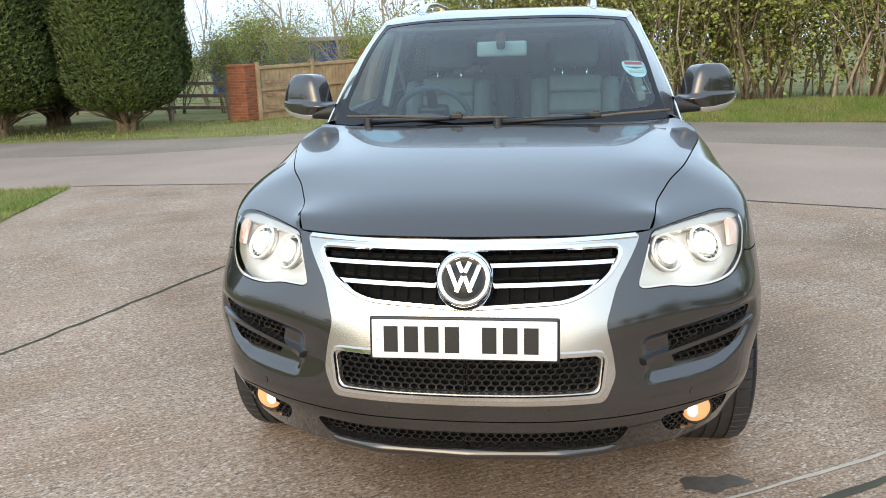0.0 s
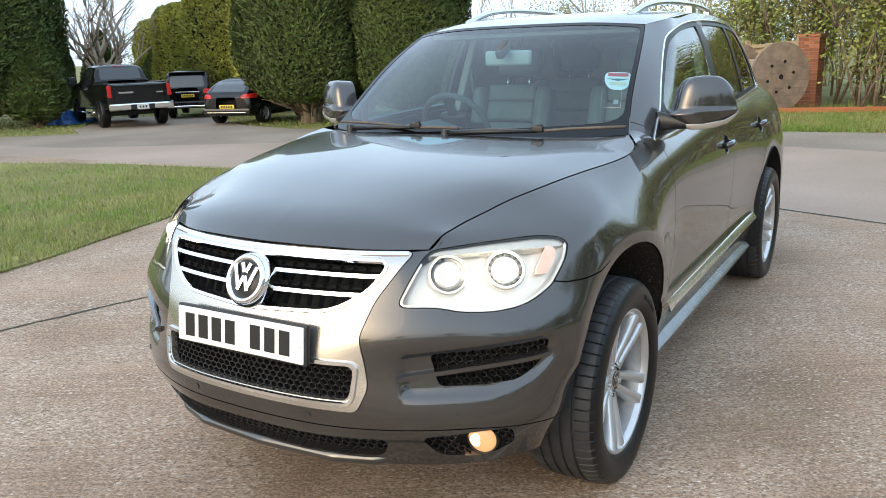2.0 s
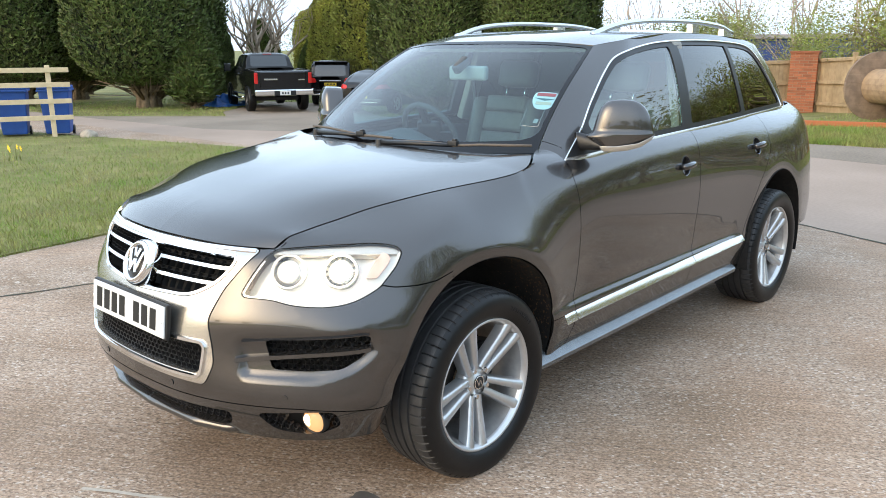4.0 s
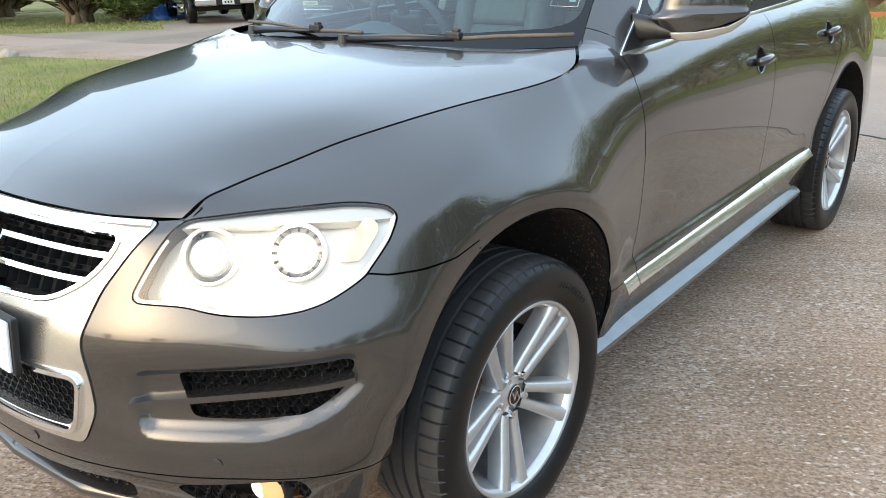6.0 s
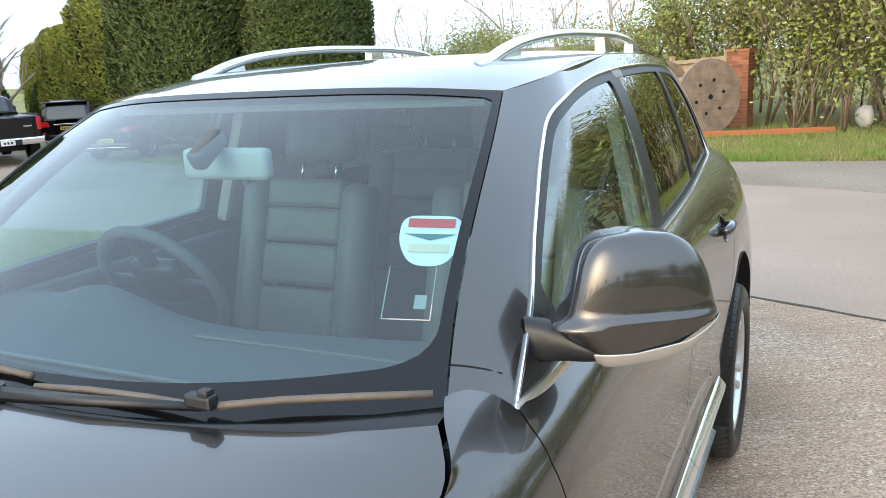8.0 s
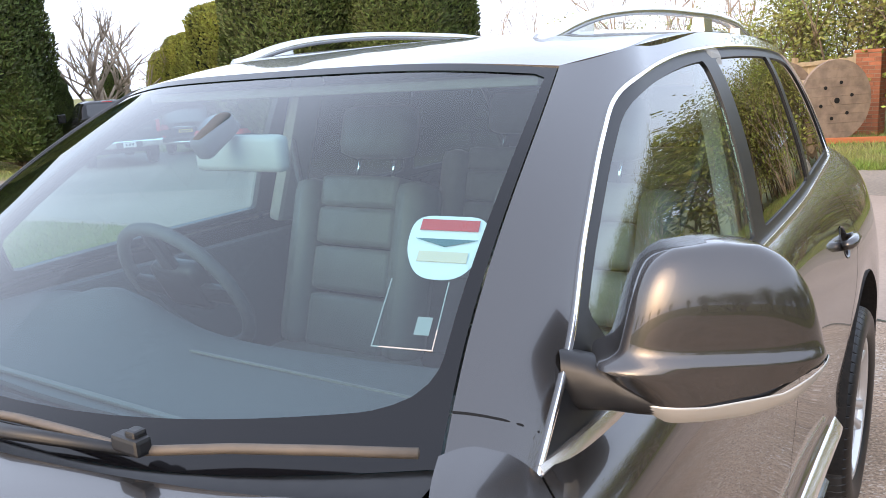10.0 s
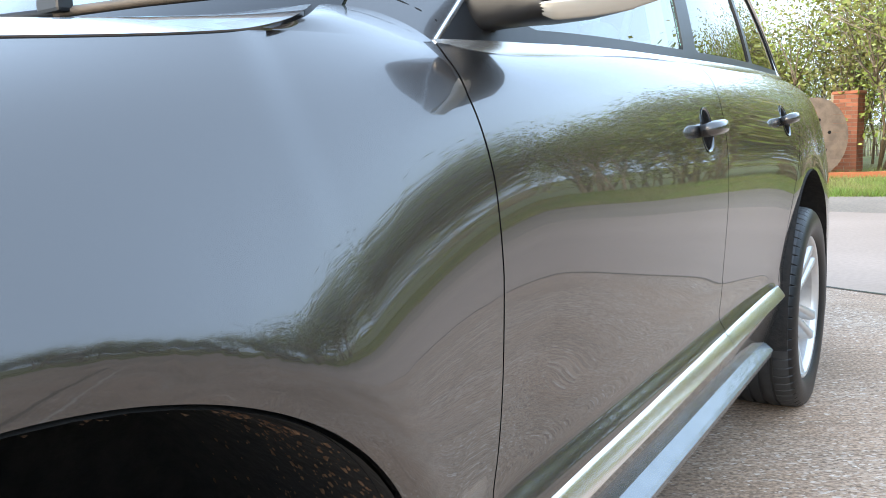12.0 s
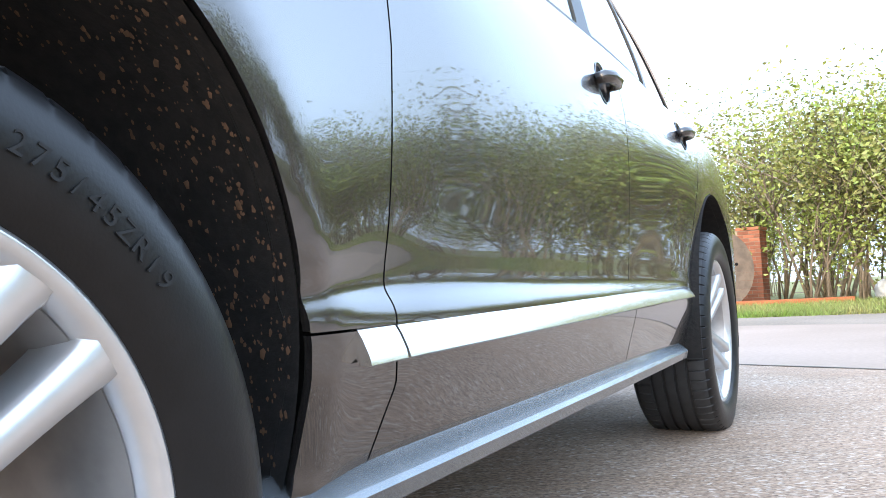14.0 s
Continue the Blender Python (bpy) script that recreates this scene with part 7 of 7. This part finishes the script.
    for depth, k in ((-.045, .985), (-.075, .95)):
        for i in edge:
            x, y, z = v[i]
            q = Vector((s * x, y, z)) - Vector((.829, 1.654, 0))
            v.append(at_mirror(.15 + (q.dot(MIRROR_OUT) - .15) * k, 1.27 + (z - 1.27) * k, depth))
    ring = [edge, list(range(base, base + len(edge))), list(range(base + len(edge), base + 2 * len(edge)))]
    for a, b in zip(ring, ring[1:]):
        for i in range(len(edge) - 1):
            q = (a[i], a[i + 1], b[i + 1], b[i])
            f.append(q if s > 0 else q[::-1])
    mesh_object("mirror_housing", v, f, PAINT, mir).data.set_sharp_from_angle(angle=radians(50))
    mesh_object("mirror_pane", [v[i] for i in ring[2]], [tuple(range(len(edge))) if s > 0 else tuple(range(len(edge)))[::-1]], CHROME, mir, "silvered mirror glass", False)
    # clear indicator along the foot of the housing, with fine lengthwise ribs
    v, f = [], []
    for i in range(33):
        a = .042 + .244 * i / 32
        k = abs(a - .15) / (.108 if a < .15 else .138)
        top = float(np.interp(a, [.042, .13, .218, .284], [1.174, 1.176, 1.190, 1.221]))
        low = float(np.interp(a, [.042, .083, .13, .177, .232, .273, .286], [1.171, 1.150, 1.1525, 1.158, 1.174, 1.201, 1.219]))
        d = .046 * max(0, 1 - k**3.4) ** .5 + .007 * (1 - k**6)
        for j in range(9):
            t = j / 8
            v.append(at_mirror(a, top + (low - top) * t, d - .010 * t * t + (.0022 if j % 2 else 0)))
    for i in range(32):
        for j in range(8):
            q = (i * 9 + j, (i + 1) * 9 + j, (i + 1) * 9 + j + 1, i * 9 + j + 1)
            f.append(q[::-1] if s > 0 else q)
    mesh_object("indicator_strip", v, f, material("clear_indicator", (.42, .40, .36), .16, .45, .8) if "clear_indicator" not in bpy.data.materials else bpy.data.materials["clear_indicator"], mir, "clear ribbed indicator strip")
    # black arm that grows out of the corner panel and runs on as the underside of the housing
    v, f = [], []
    for a, lo, hi, back, fore in ((-.040, 1.140, 1.226, -.062, -.010), (-.012, 1.146, 1.222, -.060, .004), (.022, 1.150, 1.214, -.060, .020), (.052, 1.152, 1.20, -.060, .037),
                                  (.09, 1.1535, 1.188, -.062, .046), (.14, 1.158, 1.186, -.062, .048), (.20, 1.170, 1.192, -.060, .040), (.25, 1.193, 1.206, -.050, .022), (.28, 1.210, 1.214, -.03, .0)):
        for k in range(16):
            t = 2 * math.pi * k / 16
            c, e = math.cos(t), math.sin(t)
            v.append(at_mirror(a, (lo + hi) / 2 + (hi - lo) / 2 * abs(e) ** .75 * (1 if e > 0 else -1), (back + fore) / 2 + (fore - back) / 2 * abs(c) ** .75 * (1 if c > 0 else -1)))
    for i in range(8):
        for k in range(16):
            q = (i * 16 + k, i * 16 + (k + 1) % 16, (i + 1) * 16 + (k + 1) % 16, (i + 1) * 16 + k)
            f.append(q if s > 0 else q[::-1])
    mesh_object("mirror_arm", v, f, BLACK, mir, "black mirror arm")
    # roof rails
    rail = new("roof_rail")
    rail.parent = car
    rail["label"] = "silver roof rail"
    RAIL = material("rail_silver", (.66, .67, .68), .22, .9) if "rail_silver" not in bpy.data.materials else bpy.data.materials["rail_silver"]
    ys = np.linspace(2.28, 3.92, 44)
    zs = np.interp(ys, [2.28, 2.34, 2.45, 2.58, 2.8, 3.0, 3.45, 3.72, 3.86, 3.92], [1.634, 1.656, 1.684, 1.703, 1.718, 1.724, 1.722, 1.706, 1.684, 1.656])
    zs = np.convolve(np.pad(zs, 2, mode="edge"), np.ones(5) / 5, "valid")
    xs = [s * float(np.interp(y, [2.28, 2.6, 3.3, 3.92], [.452, .465, .475, .470])) for y in ys]
    verts = [(x + s * a, y, z + b) for x, y, z in zip(xs, ys, zs) for a, b in ((-.016, -.012), (-.016, .006), (-.008, .013), (.008, .013), (.016, .004), (.018, -.012))]
    faces = [(i * 6 + j, i * 6 + (j + 1) % 6, (i + 1) * 6 + (j + 1) % 6, (i + 1) * 6 + j) for i in range(43) for j in range(6)]
    faces += [tuple(range(6))[::-1], tuple(43 * 6 + j for j in range(6))]
    mesh_object("rail_bar", verts, faces if s < 0 else [q[::-1] for q in faces], RAIL, rail)
    for y0, y1 in ((2.29, 2.50), (3.31, 3.40), (3.76, 3.90)):
        vs, fs = [], []
        for t in np.linspace(0, 1, 9):
            y = y0 + (y1 - y0) * t
            x = s * float(np.interp(y, [2.28, 2.6, 3.3, 3.92], [.452, .465, .475, .470]))
            top = float(np.interp(y, ys, zs)) - .008
            for a, z in ((-.014, top), (.016, top), (.022, 1.63), (-.02, 1.63)):
                vs.append((x + s * a, y, z))
        for i in range(8):
            for j in range(4):
                fs.append((i * 4 + j, i * 4 + (j + 1) % 4, (i + 1) * 4 + (j + 1) % 4, (i + 1) * 4 + j))
        fs += [(0, 1, 2, 3), (32, 33, 34, 35)]
        mesh_object("rail_foot", vs, fs, RAIL, rail, "", False)

# ---- wipers and scuttle
sc_x = np.linspace(-.74, .74, 31)
def scuttle(x, k):
    a = abs(x)
    return ((x, float(np.interp(a, [0, .21, .43, .63, .76], [1.185, 1.20, 1.24, 1.30, 1.355])), 1.128), (x, float(np.interp(a, [0, .25, .5, .735], [1.275, 1.29, 1.345, 1.455])), 1.150))[k]
verts = [scuttle(x, 0) for x in sc_x] + [scuttle(x, 1) for x in sc_x]
mesh_object("scuttle_panel", verts, [(i, i + 1, 32 + i, 31 + i) for i in range(30)], BLACK, car, "black scuttle panel under the wipers")
for knob, start, end, pivot in (((-.157, 1.262, 1.178), (-.66, 1.385, 1.185), (.055, 1.262, 1.176), (-.55, 1.315, 1.165)), ((.416, 1.270, 1.174), (.08, 1.248, 1.170), (.735, 1.40, 1.182), (.02, 1.215, 1.163))):
    wip = new("wiper")
    wip.parent = car
    wip["label"] = "black windscreen wiper with a dusty blade"
    k, a, b, pv = map(Vector, (knob, start, end, pivot))
    tube("wiper_arm", [pv, pv.lerp(k, .5) + Vector((0, -.012, .004)), k], [.014, .010, .007], BLACK, wip, "", 8)
    pts = [a.lerp(k, t) + Vector((0, 0, .006 * math.sin(math.pi * t))) for t in (0, .35, .7, 1)] + [k.lerp(b, t) + Vector((0, .004 * math.sin(math.pi * t), .004)) for t in (.35, .7, 1)]
    tube("wiper_blade", pts, .0065, material("dusty_wiper", (.12, .095, .072), .6, vary=.4) if "dusty_wiper" not in bpy.data.materials else bpy.data.materials["dusty_wiper"], wip, "dusty wiper blade", 6)
    bm = box(bmesh.new(), tuple(k + Vector((0, 0, .010))), (.05, .022, .022), .005)
    box(bm, tuple(k + Vector((.008, .002, .022))), (.02, .018, .014), .004)
    part("wiper_joint", bm, BLACK, wip)
    bm = bmesh.new()
    bmesh.ops.create_cone(bm, cap_ends=True, segments=16, radius1=.022, radius2=.018, depth=.03)
    bmesh.ops.transform(bm, matrix=Matrix.Translation(pv), verts=bm.verts)
    part("wiper_pivot", bm, BLACK, wip)

# ---- cabin
LEATHER = material("grey_beige_leather", (.16, .157, .14), .5, vary=.25, scale=25, bump=.15, bump_scale=180)
DASH = material("dark_grey_dashboard", (.085, .09, .092), .7, vary=.3, scale=60, bump=.1, bump_scale=400)
CARPET = material("dark_carpet", (.02, .02, .02), .95, vary=.4, scale=80)
TRIM = material("pale_pillar_trim", (.38, .37, .34), .8, vary=.15, scale=20)


def seat(x, y, wide):
    bm = box(bmesh.new(), (x, y, .70), (wide, .52, .16), .05)
    part("seat_cushion", bm, LEATHER, car, "grey-beige leather seat cushion", True)
    n = max(1, round(wide / .54))
    for k in range(n):
        cx = x + (k - (n - 1) / 2) * wide / n
        w = wide / n * .94
        back = new("seat_back")
        back.parent = car
        back["label"] = "grey-beige leather seat back with stitched panels"
        back.matrix_basis = pose(cx, y + .24, .74, -17, 0, 0)
        for s in (-1, 1):
            part("side_bolster", box(bmesh.new(), (s * w * .40, -.03, .28), (w * .2, .15, .54), .05), LEATHER, back, smooth=True)
        for z, h in ((.10, .17), (.265, .14), (.40, .12), (.51, .10)):
            part("back_panel", box(bmesh.new(), (0, -.02, z), (w * .60, .12, h), .02), LEATHER, back, smooth=True)
        for s in (-1, 1):
            tube("headrest_post", [(s * .07, 0, .55), (s * .07, .005, .66)], .006, CHROME, back, "chrome headrest post", 8)
        part("headrest", box(bmesh.new(), (0, .0, .71), (.27, .10, .17), .045), LEATHER, back, smooth=True)


seat(-.37, 2.33, .54)
seat(.37, 2.33, .54)
seat(0, 3.20, 1.30)
part("cabin_floor", box(bmesh.new(), (0, 2.9, .45), (1.56, 3.3, .06)), CARPET, car)
part("bulkhead", box(bmesh.new(), (0, 1.36, .78), (1.5, .06, .66)), VOID, car)
part("load_cover", box(bmesh.new(), (0, 4.05, 1.06), (1.36, .9, .02), .005), CARPET, car)
DASHNET = [[(x, y + .10 * (x / .72) ** 2, z) for y, z in ((1.40, 1.118), (1.55, 1.115), (1.70, 1.105), (1.80, 1.085), (1.86, 1.04), (1.84, .90), (1.80, .75))] for x in (-.74, -.55, -.37, -.18, 0, .18, .37, .55, .74)]
for k, lift in ((1, .02), (2, .055), (3, .02)):
    for j in (2, 3):
        x, y, z = DASHNET[k][j]
        DASHNET[k][j] = (x, y, z + lift)
dash = Shell.of_grid(surface(DASHNET, .03, .03), flip=False)
if dash.n[len(dash.n) // 10][2] < 0:
    dash = Shell.of_grid(surface(DASHNET, .03, .03), flip=True)
dash.build("dashboard", DASH, car, "dark grey dashboard", 0.01)
part("dash_vent_strip", box(bmesh.new(), (0.05, 1.425, 1.124), (1.0, .012, .006), .002), LEATHER, car, "pale defroster slot strip")
part("dash_crease", box(bmesh.new(), (.36, 1.66, 1.113), (.66, .006, .004), .001), LEATHER, car)
wheel_pose = pose(-.355, 1.96, 1.115, -62, 0, 0)
v, f = tube_data([(.185 * math.cos(2 * math.pi * k / 40), .185 * math.sin(2 * math.pi * k / 40), 0) for k in range(40)], .016, 10, True)
steer = new("steering_wheel")
steer.parent = car
steer["label"] = "black leather steering wheel"
steer.matrix_basis = wheel_pose
mesh_object("steering_rim", v, f, DASH, steer)
part("steering_hub", box(bmesh.new(), (0, -.01, .01), (.16, .13, .05), .02), BLACK, steer, smooth=True)
for a in (0, 180, 270):
    part("steering_spoke", box(bmesh.new(), (.12 * math.cos(radians(a)), .12 * math.sin(radians(a)), 0), (.13 if a != 270 else .05, .05 if a != 270 else .13, .02), .008), BLACK, steer)
# rear-view mirror and its sensor pod
MIRRORBACK = material("pale_mirror_back", (.42, .43, .40), .6)
part("rear_view_mirror", box(bmesh.new(), (.0, 1.86, 1.455), (.24, .035, .072), .014), MIRRORBACK, car, "pale rear-view mirror seen from its back", True)
part("mirror_stalk", box(bmesh.new(), (.0, 1.80, 1.495), (.04, .10, .045), .012, pose(0, 0, 0, 32, 0, 0)), DASH, car, smooth=True)
for s in (-1, 1):
    # inner door panels, pillar trims and belts
    part("door_card", box(bmesh.new(), (s * .76, 2.55, .83), (.05, 2.3, .55), .02), DASH, car, "dark door trim")
    part("pillar_trim", box(bmesh.new(), (s * .70, 2.74, 1.37), (.05, .12, .50), .02, pose(0, 0, 0, -8, -13 * s, 0)), TRIM, car, "pale pillar trim")
    tube("seat_belt", [(s * .68, 2.70, 1.42), (s * .60, 2.66, 1.1), (s * .52, 2.6, .80)], .012, DASH, car, "dark seat belt", 4)
part("headlining", box(bmesh.new(), (0, 3.05, 1.565), (1.10, 1.95, .02), .008), TRIM, car)
# windscreen sticker and card holder
place, normal = on_shell(Shell.of_grid(screen_grid), FRONT, [(.612, 1.356)])
STK = rounded([(-.055, .055), (.055, .055), (.056, -.01), (.03, -.06), (-.03, -.06), (-.056, -.01)], .03)
across = Vector((.90, .36, -.12)).normalized()
nrm = Vector(normal[0])
across = (across - nrm * across.dot(nrm)).normalized()
upw = nrm.cross(across)
upw = upw if upw.z > 0 else -upw


def on_glass(name, poly, mat, label, dx=0.0, dz=0.0, lift=0.003):
    c = Vector(place[0]) - nrm * lift if nrm.y < 0 else Vector(place[0]) + nrm * lift
    vs = [c + across * (x + dx) + upw * (z + dz) for x, z in poly]
    k = len(vs)
    vs += [v + nrm * .0008 for v in vs]
    mesh_object(name, vs, [tuple(range(k)), tuple(range(k, 2 * k))[::-1]] + [(i, (i + 1) % k, k + (i + 1) % k, k + i) for i in range(k)], mat, car, label, False)


WHITE = material("white_sticker", (.85, .85, .84), .4)
RED = material("red_print", (.70, .05, .04), .4)
TEAL = material("dark_green_print", (.05, .16, .17), .4)
PEACH = material("peach_print", (.80, .62, .45), .4)
rect = lambda w, h: [(-w, -h), (w, -h), (w, h), (-w, h)]
on_glass("windscreen_sticker", STK, WHITE, "white shield-shaped sticker with a red bar", 0, 0, .005)
on_glass("sticker_bar", rect(.042, .010), RED, "red sticker bar", 0, .036, .0025)
on_glass("sticker_wing", [(-.045, .006), (.045, .006), (.0, -.008)], TEAL, "dark sticker band", 0, .004, .0025)
on_glass("sticker_patch", rect(.035, .009), PEACH, "peach sticker patch", 0, -.022, .0025)
for dx, dz, w, h in ((-.062, -.118, .0008, .055), (.018, -.118, .0008, .055), (-.022, -.172, .040, .0010)):
    on_glass("permit_holder_edge", rect(w, h), TRIM, "edge of a clear plastic permit holder", dx, dz, .004)
on_glass("permit_label", rect(.010, .014), TRIM, "small pale label", -.002, -.135, .006)
# underbody
part("underbody", box(bmesh.new(), (0, 2.3, .42), (1.1, 4.1, .16), .03), VOID, car)
part("engine_bay", box(bmesh.new(), (0, .75, .72), (.96, .75, .36), .03), VOID, car)
